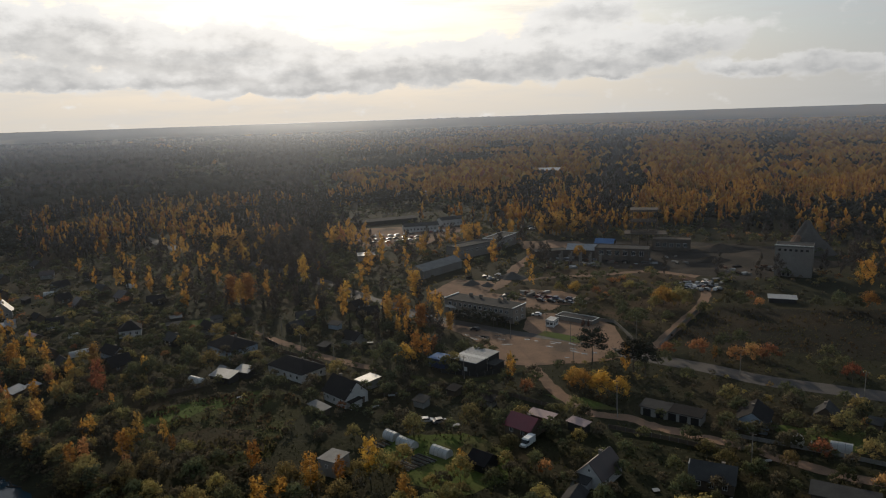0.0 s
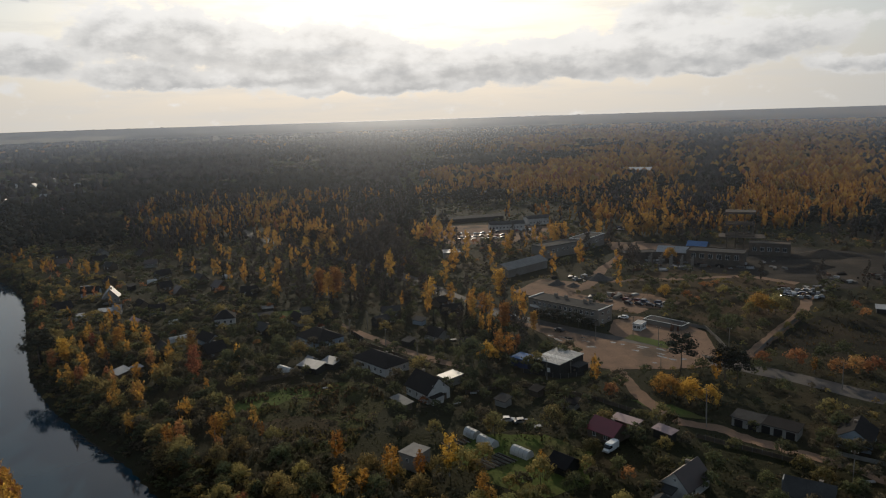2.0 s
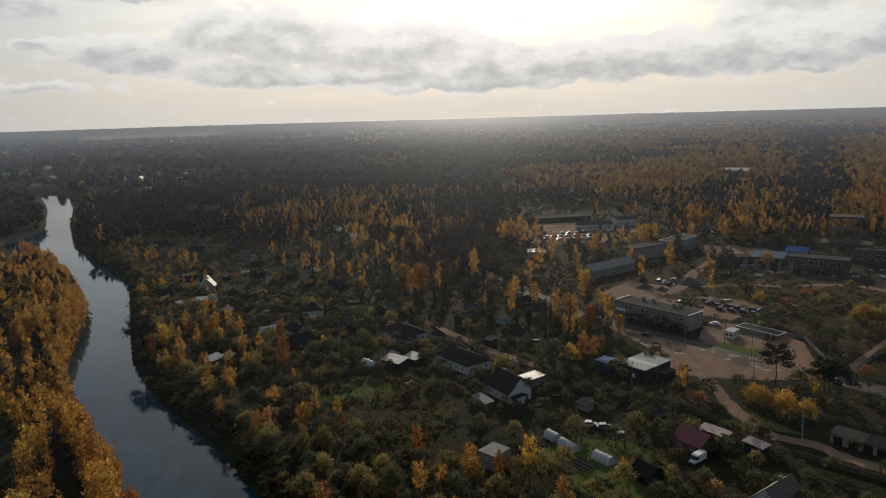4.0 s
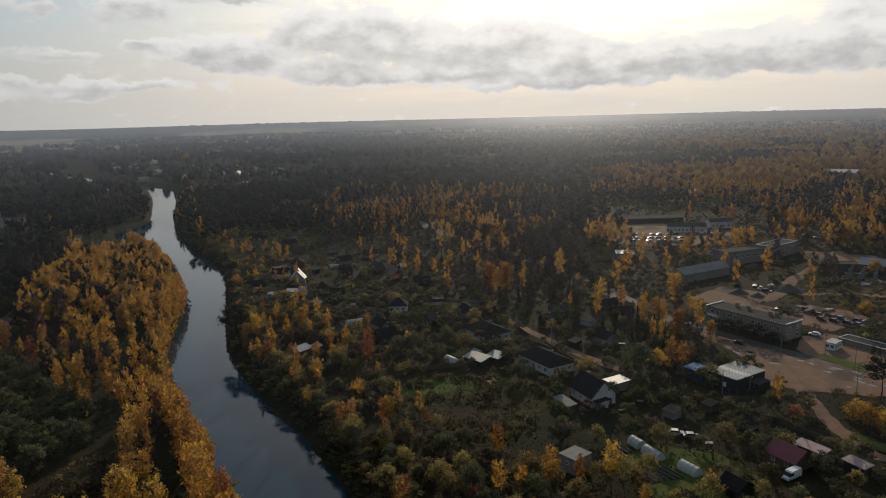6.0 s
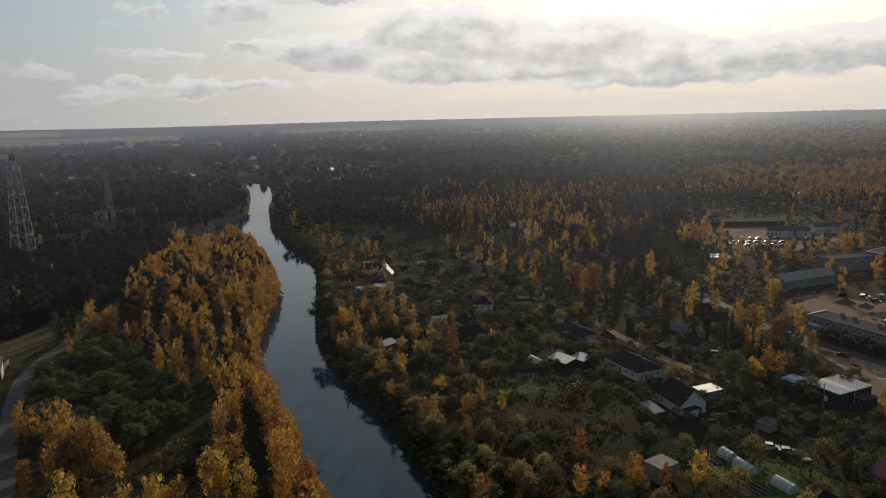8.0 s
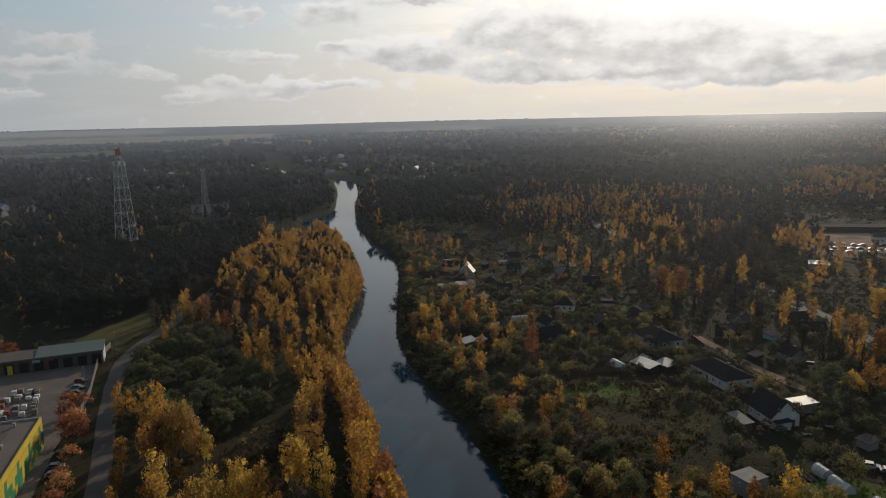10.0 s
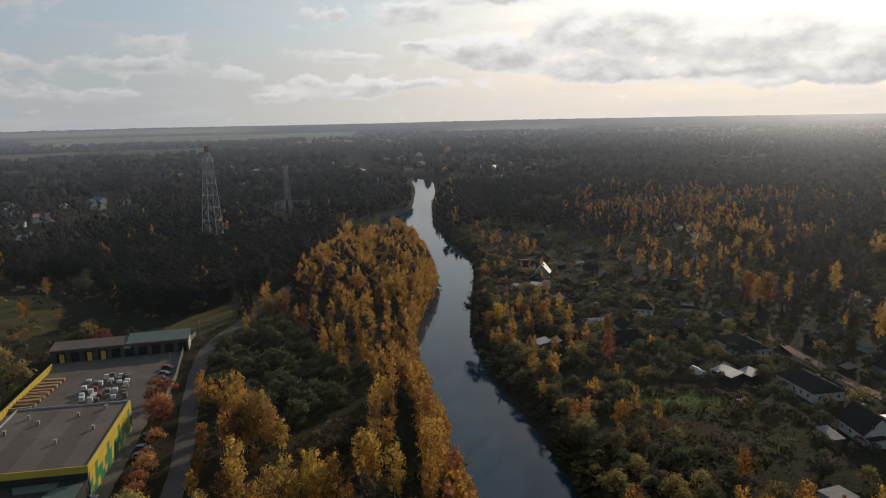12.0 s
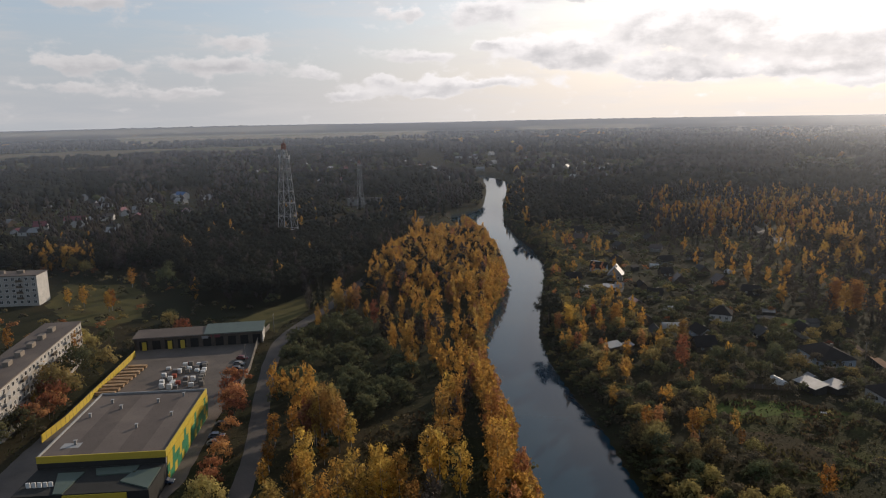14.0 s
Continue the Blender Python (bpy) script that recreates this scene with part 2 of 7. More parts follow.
WHITEBARK = material("birch bark", (0.5, 0.48, 0.44), (0.12, 0.11, 0.10), 0.9, 1.5, 6.0)
EARTH = material("rough grass and earth", (0.034, 0.032, 0.017), (0.024, 0.026, 0.013), 0.95, 0.045, 0.9, bump=0.25, third=(0.048, 0.036, 0.019))
GRASS = material("green grass", (0.095, 0.125, 0.030), (0.062, 0.082, 0.022), 0.95, 0.12, 1.6, bump=0.12, third=(0.10, 0.085, 0.035))
DRY = material("dry meadow", (0.050, 0.050, 0.017), (0.030, 0.027, 0.012), 0.95, 0.16, 1.1, bump=0.35, contrast=0.9, third=(0.075, 0.078, 0.024))
RUBBLE = material("rubble and dark earth", (0.055, 0.046, 0.037), (0.032, 0.028, 0.024), 0.95, 0.09, 0.9, bump=0.3, contrast=0.8, third=(0.085, 0.066, 0.05))
FIELD = material("dark fallow field", (0.025, 0.021, 0.014), (0.017, 0.016, 0.011), 0.95, 0.06, 0.8, bump=0.2, third=(0.042, 0.03, 0.018))
WASTE = material("brown waste grass", (0.062, 0.043, 0.022), (0.038, 0.032, 0.017), 0.95, 0.08, 1.2, bump=0.2, third=(0.095, 0.058, 0.034))
DIRT = material("sandy earth", (0.29, 0.18, 0.118), (0.19, 0.125, 0.088), 0.95, 0.15, 1.5, bump=0.04, third=(0.13, 0.095, 0.07))
ASPHALT = material("worn asphalt", (0.088, 0.077, 0.069), (0.06, 0.054, 0.050), 0.88, 0.15, 2.5, third=(0.11, 0.092, 0.08))
PAVED = material("worn concrete yard", (0.135, 0.112, 0.096), (0.09, 0.076, 0.066), 0.85, 0.12, 2.0, third=(0.165, 0.13, 0.105))
VERGE = material("dry verge and sunlit lawn grass", (0.10, 0.085, 0.036), (0.07, 0.068, 0.027), 0.95, 0.12, 1.6, bump=0.12, third=(0.06, 0.052, 0.024))
# ---- building helpers ----
def part(name, bm, mat, parent, label=""):
    """Link a bmesh as one mesh object under a thing or a part."""
    me = bpy.data.meshes.new(name)
    bm.normal_update()
    bm.to_mesh(me)
    bm.free()
    me.materials.append(mat)
    ob = new(name, me)
    ob.parent = parent
    return tagged(ob, label)


def part_me(name, me, parent, label="", m=None):
    """Another part on a mesh that is there already."""
    ob = new(name, me)
    ob.parent = parent
    if m is not None:
        ob.matrix_local = m
    return tagged(ob, label)


def thing(name, label, category, m, group=""):
    """An Empty at a thing's base, to parent its parts."""
    ob = new(name)
    ob.matrix_world = m
    return tagged(ob, label, category, group)


def box(bm, x0, y0, z0, x1, y1, z1):
    v = [bm.verts.new(p) for p in ((x0, y0, z0), (x1, y0, z0), (x1, y1, z0), (x0, y1, z0), (x0, y0, z1), (x1, y0, z1), (x1, y1, z1), (x0, y1, z1))]
    for f in ((3, 2, 1, 0), (4, 5, 6, 7), (0, 1, 5, 4), (1, 2, 6, 5), (2, 3, 7, 6), (3, 0, 4, 7)):
        bm.faces.new([v[i] for i in f])
    return bm


def boxes(*bs):
    bm = bmesh.new()
    for b in bs:
        box(bm, *b)
    return bm


def prism(bm, ring, z0, z1):
    """An upright prism over a ring of (x, y)."""
    a, b = [bm.verts.new((x, y, z0)) for x, y in ring], [bm.verts.new((x, y, z1)) for x, y in ring]
    bm.faces.new(a[::-1]), bm.faces.new(b)
    for i in range(len(ring)):
        j = (i + 1) % len(ring)
        bm.faces.new((a[i], a[j], b[j], b[i]))
    return bm


def extruded(bm, profile, y0, y1):
    """A solid from a profile of (x, z), drawn along y."""
    a, b = [bm.verts.new((x, y0, z)) for x, z in profile], [bm.verts.new((x, y1, z)) for x, z in profile]
    bm.faces.new(a), bm.faces.new(b[::-1])
    for i in range(len(profile)):
        j = (i + 1) % len(profile)
        bm.faces.new((a[j], a[i], b[i], b[j]))
    return bm


def tube(bm, p, q, r0, r1, n=6):
    p, q = Vector(p), Vector(q)
    turn = (q - p).to_track_quat("Z", "Y").to_matrix()
    a, b = [], []
    for k in range(n):
        c = Vector((math.cos(2 * math.pi * k / n), math.sin(2 * math.pi * k / n), 0))
        a.append(bm.verts.new(p + turn @ (c * r0)))
        b.append(bm.verts.new(q + turn @ (c * r1)))
    for i in range(n):
        j = (i + 1) % n
        bm.faces.new((a[i], a[j], b[j], b[i]))
    bm.faces.new(a[::-1]), bm.faces.new(b)
    return bm
# ---- plan helpers ----
def chain_dist(px, py, pts):
    """Distance of points from a chain of straight pieces."""
    best = np.full(np.shape(px), 1e9)
    for (ax, ay), (bx, by) in zip(pts[:-1], pts[1:]):
        dx, dy = bx - ax, by - ay
        s = np.clip(((px - ax) * dx + (py - ay) * dy) / max(dx * dx + dy * dy, 1e-9), 0, 1)
        best = np.minimum(best, np.hypot(px - ax - s * dx, py - ay - s * dy))
    return best


def inside(px, py, poly):
    """Which points lie in a polygon."""
    hit = np.zeros(np.shape(px), bool)
    for (ax, ay), (bx, by) in zip(poly, poly[1:] + poly[:1]):
        if ay == by:
            continue
        hit ^= ((ay > py) != (by > py)) & (px < (bx - ax) * (py - ay) / (by - ay) + ax)
    return hit


def smooth(v, lo, hi):
    s = np.clip((v - lo) / (hi - lo), 0, 1)
    return s * s * (3 - 2 * s)


WATER_Z = -4.5
BANK_EAST = [(150, -260), (20, -10), (-22, 62), (-52, 112), (-82, 148), (-94, 158), (-108, 171), (-129, 186), (-154, 206), (-181, 232), (-208, 267), (-240, 310), (-267, 346),
             (-303, 381), (-350, 417), (-416, 478), (-500, 573), (-566, 661), (-625, 735), (-700, 800), (-820, 850), (-1000, 960), (-1180, 1150), (-1420, 1300)]
BANK_WEST = [(-1440, 1265), (-1215, 1115), (-1025, 925), (-840, 815), (-722, 772), (-645, 702), (-592, 645), (-524, 568), (-490, 527), (-482, 498), (-476, 470), (-446, 441), (-394, 411), (-346, 378), (-300, 338), (-272, 311),
             (-243, 281), (-213, 234), (-188, 203), (-161, 176), (-135, 156), (-112, 137), (-92, 119), (-60, 80), (-25, 20), (100, -275)]
RIVER = BANK_EAST + BANK_WEST


def river_side(px, py):
    """Metres from the nearest bank: below nought in the water."""
    d = chain_dist(px, py, RIVER + RIVER[:1])
    return np.where(inside(px, py, RIVER), -d, d)


def ground_z(px, py):
    px, py = np.asarray(px, float), np.asarray(py, float)
    d = river_side(px, py)
    z = -6.5 * (1 - smooth(d, -5.0, 7.0))
    r = np.hypot(px, py)
    # Ground lifted far out so that its edge meets the camera's horizon.
    z = z + 50 * smooth(r, 1300, 4900) ** 1.0 * (0.93 + 0.07 * np.sin(px * 0.0021 + 0.7) * np.cos(py * 0.0016))
    return z


def mesh_from(name, verts, faces, size=4):
    """A mesh from arrays of corners and of faces with the same number of corners each."""
    me = bpy.data.meshes.new(name)
    verts, faces = np.ascontiguousarray(verts, np.float32), np.ascontiguousarray(faces, np.int32)
    me.vertices.add(len(verts))
    me.vertices.foreach_set("co", verts.ravel())
    me.loops.add(faces.size)
    me.loops.foreach_set("vertex_index", faces.ravel())
    me.polygons.add(len(faces))
    me.polygons.foreach_set("loop_start", np.arange(0, faces.size, size, dtype=np.int32))
    me.update(calc_edges=True)
    return me


def stretched(lo, hi, step, far, grow=1.12):
    """Coordinates that lie evenly between lo and hi, then wider and wider apart out to far."""
    mid = list(np.arange(lo, hi + 1e-6, step))
    d, v = step, mid[-1]
    while v < far:
        d *= grow
        v += d
        mid.append(v)
    d, v = step, mid[0]
    while v > -far:
        d *= grow
        v -= d
        mid.insert(0, v)
    return np.array(mid)


gx, gy = stretched(-620, 300, 4.5, 4900), stretched(20, 720, 4.5, 4900)
GX, GY = np.meshgrid(gx, gy)
rr = np.hypot(GX, GY)
bumps = 0.35 * np.sin(GX * 0.031) * np.cos(GY * 0.027) * smooth(rr, 500, 900)
GZ = ground_z(GX, GY) + bumps
nx, ny = len(gx), len(gy)
idx = np.arange(nx * ny).reshape(ny, nx)
quads = np.stack([idx[:-1, :-1], idx[:-1, 1:], idx[1:, 1:], idx[1:, :-1]], -1).reshape(-1, 4)
ground = tagged(new("ground", mesh_from("ground", np.stack([GX, GY, GZ], -1).reshape(-1, 3), quads)), "rough autumn grass and earth reaching the horizon", "ground", kind="structure")
ground.data.materials.append(EARTH)
ground.data.shade_smooth()

WATER = bpy.data.materials.new("river water")
WATER.use_nodes = True
wb = WATER.node_tree.nodes["Principled BSDF"]
wb.inputs["Base Color"].default_value = (0.012, 0.038, 0.058, 1)
wb.inputs["Roughness"].default_value, wb.inputs["IOR"].default_value = 0.06, 1.33
wt = WATER.node_tree.nodes.new("ShaderNodeTexNoise")
wt.inputs["Scale"].default_value, wt.inputs["Detail"].default_value = 0.7, 3.0
wg = WATER.node_tree.nodes.new("ShaderNodeNewGeometry")
wbp = WATER.node_tree.nodes.new("ShaderNodeBump")
wbp.inputs["Strength"].default_value, wbp.inputs["Distance"].default_value = 0.12, 0.05
WATER.node_tree.links.new(wg.outputs["Position"], wt.inputs["Vector"])
WATER.node_tree.links.new(wt.outputs["Fac"], wbp.inputs["Height"])
WATER.node_tree.links.new(wbp.outputs[0], wb.inputs["Normal"])


def strip_mesh(name, left, right, z, across=1):
    """A band between two chains of the same length."""
    left, right = np.array(left, float), np.array(right, float)
    rows = [left + (right - left) * k / across for k in range(across + 1)]
    v = np.concatenate([np.c_[r, np.full(len(r), z)] for r in rows])
    m = len(left)
    f = [(k * m + i, (k + 1) * m + i, (k + 1) * m + i + 1, k * m + i + 1) for k in range(across) for i in range(m - 1)]
    return mesh_from(name, v, f)


def resampled(pts, n):
    pts = np.array(pts, float)
    s = np.r_[0, np.cumsum(np.hypot(*np.diff(pts, axis=0).T))]
    q = np.linspace(0, s[-1], n)
    return np.c_[np.interp(q, s, pts[:, 0]), np.interp(q, s, pts[:, 1])]


east, west = resampled(BANK_EAST, 160), resampled(BANK_WEST[::-1], 160)
mid = (east + west) / 2
water = tagged(new("water", strip_mesh("water", mid + (east - mid) * 1.5, mid + (west - mid) * 1.5, WATER_Z)), "calm dark river reflecting the bright sky", "river", kind="structure")
water.data.materials.append(WATER)


def curved(pts, n=6):
    """A chain with its corners rounded (Catmull-Rom)."""
    p = [np.array(q, float) for q in pts]
    p = [2 * p[0] - p[1]] + p + [2 * p[-1] - p[-2]]
    out = []
    for a, b, c, d in zip(p, p[1:], p[2:], p[3:]):
        for k in range(n):
            t = k / n
            out.append(0.5 * (2 * b + (c - a) * t + (2 * a - 5 * b + 4 * c - d) * t * t + (3 * b - a - 3 * c + d) * t ** 3))
    return out + [p[-2]]


ROADS = []      # chains and half widths, kept clear of trees


def road(name, pts, width, mat, label, z=0.06, ragged=0.0, seed=1):
    c = np.array(curved(pts))
    d = np.gradient(c, axis=0)
    nrm = np.c_[-d[:, 1], d[:, 0]] / np.hypot(*d.T)[:, None]
    rng = np.random.default_rng(seed)
    wl_, wr_ = (width / 2 + ragged * rng.uniform(-1, 1, (2, len(c))))
    ob = tagged(new(name, strip_mesh(name, c + nrm * wl_[:, None], c - nrm * wr_[:, None], z)), label, "road", kind="structure")
    ob.data.materials.append(mat)
    ROADS.append(([tuple(q) for q in c[::2]] + [tuple(c[-1])], width / 2))
    return ob


PATCHES = []


def patch(name, poly, mat, label, z=0.04, clear=True, seed=2, ragged=0.6):
    """A stretch of other ground, with an uneven rim."""
    rng = np.random.default_rng(seed)
    ring = []
    for (ax, ay), (bx, by) in zip(poly, poly[1:] + poly[:1]):
        n = max(2, int(math.hypot(bx - ax, by - ay) / 3))
        for k in range(n):
            ring.append((ax + (bx - ax) * k / n + rng.uniform(-ragged, ragged), ay + (by - ay) * k / n + rng.uniform(-ragged, ragged), z))
    bm = bmesh.new()
    bm.faces.new([bm.verts.new(p) for p in ring])
    bmesh.ops.triangulate(bm, faces=bm.faces[:])
    me = bpy.data.meshes.new(name)
    bm.normal_update()
    if sum(f_.normal.z for f_ in bm.faces) < 0:
        bmesh.ops.reverse_faces(bm, faces=bm.faces[:])
    bm.to_mesh(me)
    bm.free()
    ob = tagged(new(name, me), label, "ground", kind="structure")
    me.materials.append(mat)
    if clear:
        PATCHES.append(poly)
    return ob


road("road", [(330, 108), (220, 152), (160, 184), (123, 205), (101, 217), (88, 229), (73, 240), (58, 250), (38, 266), (17, 281), (-8, 302), (-32, 330), (-48, 352), (-78, 392), (-125, 440), (-190, 500), (-260, 585)], 9.0,
     ASPHALT, "worn grey asphalt highway with sandy verges", ragged=0.3)
road("dirt_road", [(29, 240), (31, 228), (35, 211), (41, 197), (51, 192), (57, 186), (67, 179), (76, 172), (84, 163.5), (95, 155), (120, 143), (190, 112)], 4.2, DIRT, "sandy village road", 0.08, 0.5)
road("village_lane", [(-82, 290), (-70, 278), (-59, 268), (-48, 257), (-36, 247), (-22, 238)], 4.0, DIRT, "pale earth lane between houses", 0.08, 0.4)
road("footpath", [(-22, 238), (-8, 229), (8, 226), (20, 230), (29, 239)], 2.6, DRY, "grassy track beside the hall", 0.05, 0.3)
road("riverside_road", [(-95, 20), (-128, 58), (-152, 80), (-171, 94), (-198, 112), (-225, 131), (-246, 149), (-260, 169), (-272, 189), (-291, 216), (-320, 256), (-380, 330), (-470, 430)], 5.4, ASPHALT, "narrow asphalt road bending past a wood", 0.06, 0.2)
road("works_track", [(26, 350), (34, 372), (40, 395), (52, 425), (60, 455), (74, 480)], 6.0, DIRT, "wide dirt track between the workshops", 0.07, 0.8)
road("works_track", [(40, 366), (60, 370), (84, 372), (110, 376), (130, 360)], 5.0, DIRT, "pale dirt track across waste ground", 0.08, 0.8)
road("yard_track", [(75, 250), (84, 264), (98, 285), (112, 306), (124, 330), (132, 352)], 4.5, DIRT, "pale track to the scrapyard", 0.08, 0.5)
patch("forecourt", [(-8, 296), (8, 287), (20, 276), (35, 268), (60, 254), (62, 242), (48, 238), (30, 238), (20, 239), (17, 246), (14, 262), (4, 280)], DIRT, "sandy bare forecourt with puddles", 0.09)
MEADOW = [(-95, 201), (-88, 212), (-80, 217), (-68, 221), (-57, 224), (-48, 216), (-43, 205), (-46, 190), (-47, 176), (-56, 171), (-66, 175), (-76, 184), (-86, 193)]
FALLOW = [(84, 262), (139, 233), (230, 200), (290, 300), (169, 290), (118, 303)]
patch("meadow", MEADOW, DRY, "rough dry meadow above the river", clear=False)
# Sunshine on this strip comes from a brighter grass colour.
patch("grass_bank", [(-94, 201), (-88, 211), (-80, 216), (-68, 220), (-60, 221), (-64, 213), (-76, 206), (-84, 196)], GRASS, "grass tinted bright green as sunlit, along the meadow fence", 0.055, clear=False, ragged=1.2)
patch("tall_grass", [(-80, 190), (-66, 196), (-54, 190), (-48, 178), (-56, 173), (-68, 178)], WASTE, "brown tall grass in the meadow", 0.07, clear=False, ragged=1.6)
# Golden light on this lawn is put into the patch's colour.
patch("lawn_west", [(-378, 99), (-420, 121), (-392, 147), (-350, 138), (-320, 122), (-316, 106), (-334, 97)], VERGE, "lawn patch yellowed to show golden sunlight", 0.05, clear=False, ragged=1.5)
patch("fallow_field", FALLOW, FIELD, "dark fallow field", clear=True)
patch("waste_ground", [(67, 297), (76, 281), (79, 262), (101, 290), (118, 314), (124, 340), (132, 380), (99, 400), (73, 392), (50, 380), (48, 322), (62, 310)], WASTE, "brown waste ground with rough dry grass", 0.04, clear=False)
patch("forecourt", [(34.9, 296.9), (44, 303), (50, 300), (63.6, 290.5), (68.4, 280.1), (66, 251), (57.8, 247.5), (48, 258), (36, 268), (31, 280)], DIRT, "sandy forecourt of the filling station", 0.055, ragged=0.3)
patch("works_yard", [(-8, 345), (6, 334), (34, 314), (46, 306), (52, 314), (40, 330), (20, 342), (30, 352), (24, 366), (6, 372)], DIRT, "bare orange earth of a works yard", 0.075)
patch("works_yard", [(36, 336), (48, 316), (60, 314), (68, 324), (56, 340), (42, 346)], DIRT, "bare sandy earth beside parked wrecks", 0.062)

FAR_FIELDS = []


def far_field(r0, r1, a0, a1, seed):
    """A pale stubble field far off, lying on the ground raised to fit the horizon: distances, and azimuths to the left
    of +y.
    """
    rng = np.random.default_rng(seed)
    n, m = 24, 5
    v, ring = [], []
    for i in range(n + 1):
        a = radians(a0 + (a1 - a0) * i / n)
        lo, hi = r0 * (1 + rng.uniform(-0.012, 0.012)), r1 * (1 + rng.uniform(-0.012, 0.012))
        for j in range(m + 1):
            r = lo + (hi - lo) * j / m
            x, y = -r * math.sin(a), r * math.cos(a)
            v.append((x, y, float(ground_z(x, y)) + 1.6))
        ring.append((v[-m - 1][:2], v[-1][:2]))
    f = [(i * (m + 1) + j, i * (m + 1) + j + 1, (i + 1) * (m + 1) + j + 1, (i + 1) * (m + 1) + j) for i in range(n) for j in range(m)]
    ob = tagged(new("far_field", mesh_from("far_field", v, f)), "pale dry field among the distant woods", "field", kind="structure")
    ob.data.materials.append(STUBBLE)
    FAR_FIELDS.append([p for p, q in ring] + [q for p, q in ring][::-1])


STUBBLE = material("pale stubble", (0.20, 0.165, 0.10), (0.14, 0.12, 0.07), 0.95, 0.012, 0.2, third=(0.10, 0.10, 0.05))
for r0, r1, a0, a1, seed in ((1900, 2250, 58, 79, 1), (2600, 3300, 47, 70, 2), (3500, 4300, 55, 80, 3), (1450, 1560, 66, 80, 4), (3000, 3500, 30, 40, 5), (2300, 2500, 43, 52, 6)):
    far_field(r0, r1, a0, a1, seed)

# made-up see-through sheet painted as distance haze: more opaque outwards from the camera's spot
PAINTED_HAZE = bpy.data.materials.new("painted distance haze")
PAINTED_HAZE.use_nodes = True
hn, hl = PAINTED_HAZE.node_tree.nodes, PAINTED_HAZE.node_tree.links
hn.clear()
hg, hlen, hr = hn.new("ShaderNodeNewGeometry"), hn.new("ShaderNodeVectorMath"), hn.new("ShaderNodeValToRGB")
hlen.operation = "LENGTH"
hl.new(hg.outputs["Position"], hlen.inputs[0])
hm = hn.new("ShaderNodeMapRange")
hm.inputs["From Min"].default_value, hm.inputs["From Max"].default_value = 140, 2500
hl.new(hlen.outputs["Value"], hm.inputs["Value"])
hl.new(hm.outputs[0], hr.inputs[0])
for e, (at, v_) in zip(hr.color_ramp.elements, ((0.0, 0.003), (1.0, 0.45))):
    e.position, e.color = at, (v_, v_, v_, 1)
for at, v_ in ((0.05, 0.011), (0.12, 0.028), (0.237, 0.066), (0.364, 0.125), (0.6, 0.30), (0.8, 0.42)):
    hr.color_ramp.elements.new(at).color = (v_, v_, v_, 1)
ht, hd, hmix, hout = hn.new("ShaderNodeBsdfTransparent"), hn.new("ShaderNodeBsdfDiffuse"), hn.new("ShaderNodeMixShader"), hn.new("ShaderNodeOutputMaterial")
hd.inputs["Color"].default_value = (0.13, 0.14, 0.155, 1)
hgl, hadd = hn.new("ShaderNodeBsdfGlossy"), hn.new("ShaderNodeAddShader")      # glossy share makes the sheet brighter towards the sun
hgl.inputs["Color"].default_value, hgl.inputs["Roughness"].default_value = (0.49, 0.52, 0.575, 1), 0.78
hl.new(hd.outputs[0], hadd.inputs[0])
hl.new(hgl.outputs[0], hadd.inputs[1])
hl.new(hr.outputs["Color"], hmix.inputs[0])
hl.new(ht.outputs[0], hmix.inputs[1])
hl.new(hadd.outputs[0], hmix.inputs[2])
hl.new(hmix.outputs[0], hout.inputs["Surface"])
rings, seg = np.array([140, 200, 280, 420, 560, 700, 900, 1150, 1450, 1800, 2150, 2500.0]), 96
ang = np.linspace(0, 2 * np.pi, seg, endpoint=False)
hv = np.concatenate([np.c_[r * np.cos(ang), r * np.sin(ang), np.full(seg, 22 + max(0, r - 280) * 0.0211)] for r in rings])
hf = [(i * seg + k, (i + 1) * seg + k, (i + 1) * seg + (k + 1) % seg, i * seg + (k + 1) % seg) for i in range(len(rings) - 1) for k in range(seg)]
haze_sheet = tagged(new("haze", mesh_from("haze", hv, hf)), "see-through sheet painted as haze over distant woods", "haze", kind="stuff")
haze_sheet.data.materials.append(PAINTED_HAZE)
haze_sheet.data.shade_smooth()

patch("road_verge", [(-284, 150), (-292, 171), (-304, 203), (-299, 214), (-286, 198), (-274, 178), (-263, 160), (-255, 152)], VERGE, "pale grassy verge beside the bending road", 0.05, clear=True)
# ---- buildings ----
WALL_WHITE = material("whitewashed wall", (0.55, 0.53, 0.50), (0.40, 0.385, 0.36), 0.9, 0.35, 3.0, contrast=0.25)
WALL_GREY = material("grey render", (0.30, 0.285, 0.26), (0.22, 0.21, 0.19), 0.9, 0.3, 3.0, contrast=0.35)
WALL_BLUE = material("pale blue boards", (0.34, 0.40, 0.45), (0.26, 0.31, 0.36), 0.85, 0.4, 4.0, contrast=0.3)
WALL_DEEP = material("deep blue sheet metal", (0.035, 0.06, 0.16), (0.025, 0.045, 0.12), 0.5, 0.4, 3.0, contrast=0.3)
WALL_WOOD = material("weathered boards", (0.14, 0.105, 0.075), (0.09, 0.07, 0.052), 0.9, 0.5, 5.0)
WALL_DARK = material("dark painted boards", (0.035, 0.035, 0.033), (0.025, 0.024, 0.022), 0.85, 0.4, 4.0)
CONCRETE = material("weathered concrete", (0.24, 0.22, 0.195), (0.17, 0.155, 0.135), 0.92, 0.12, 1.6, contrast=0.4, third=(0.20, 0.175, 0.15))
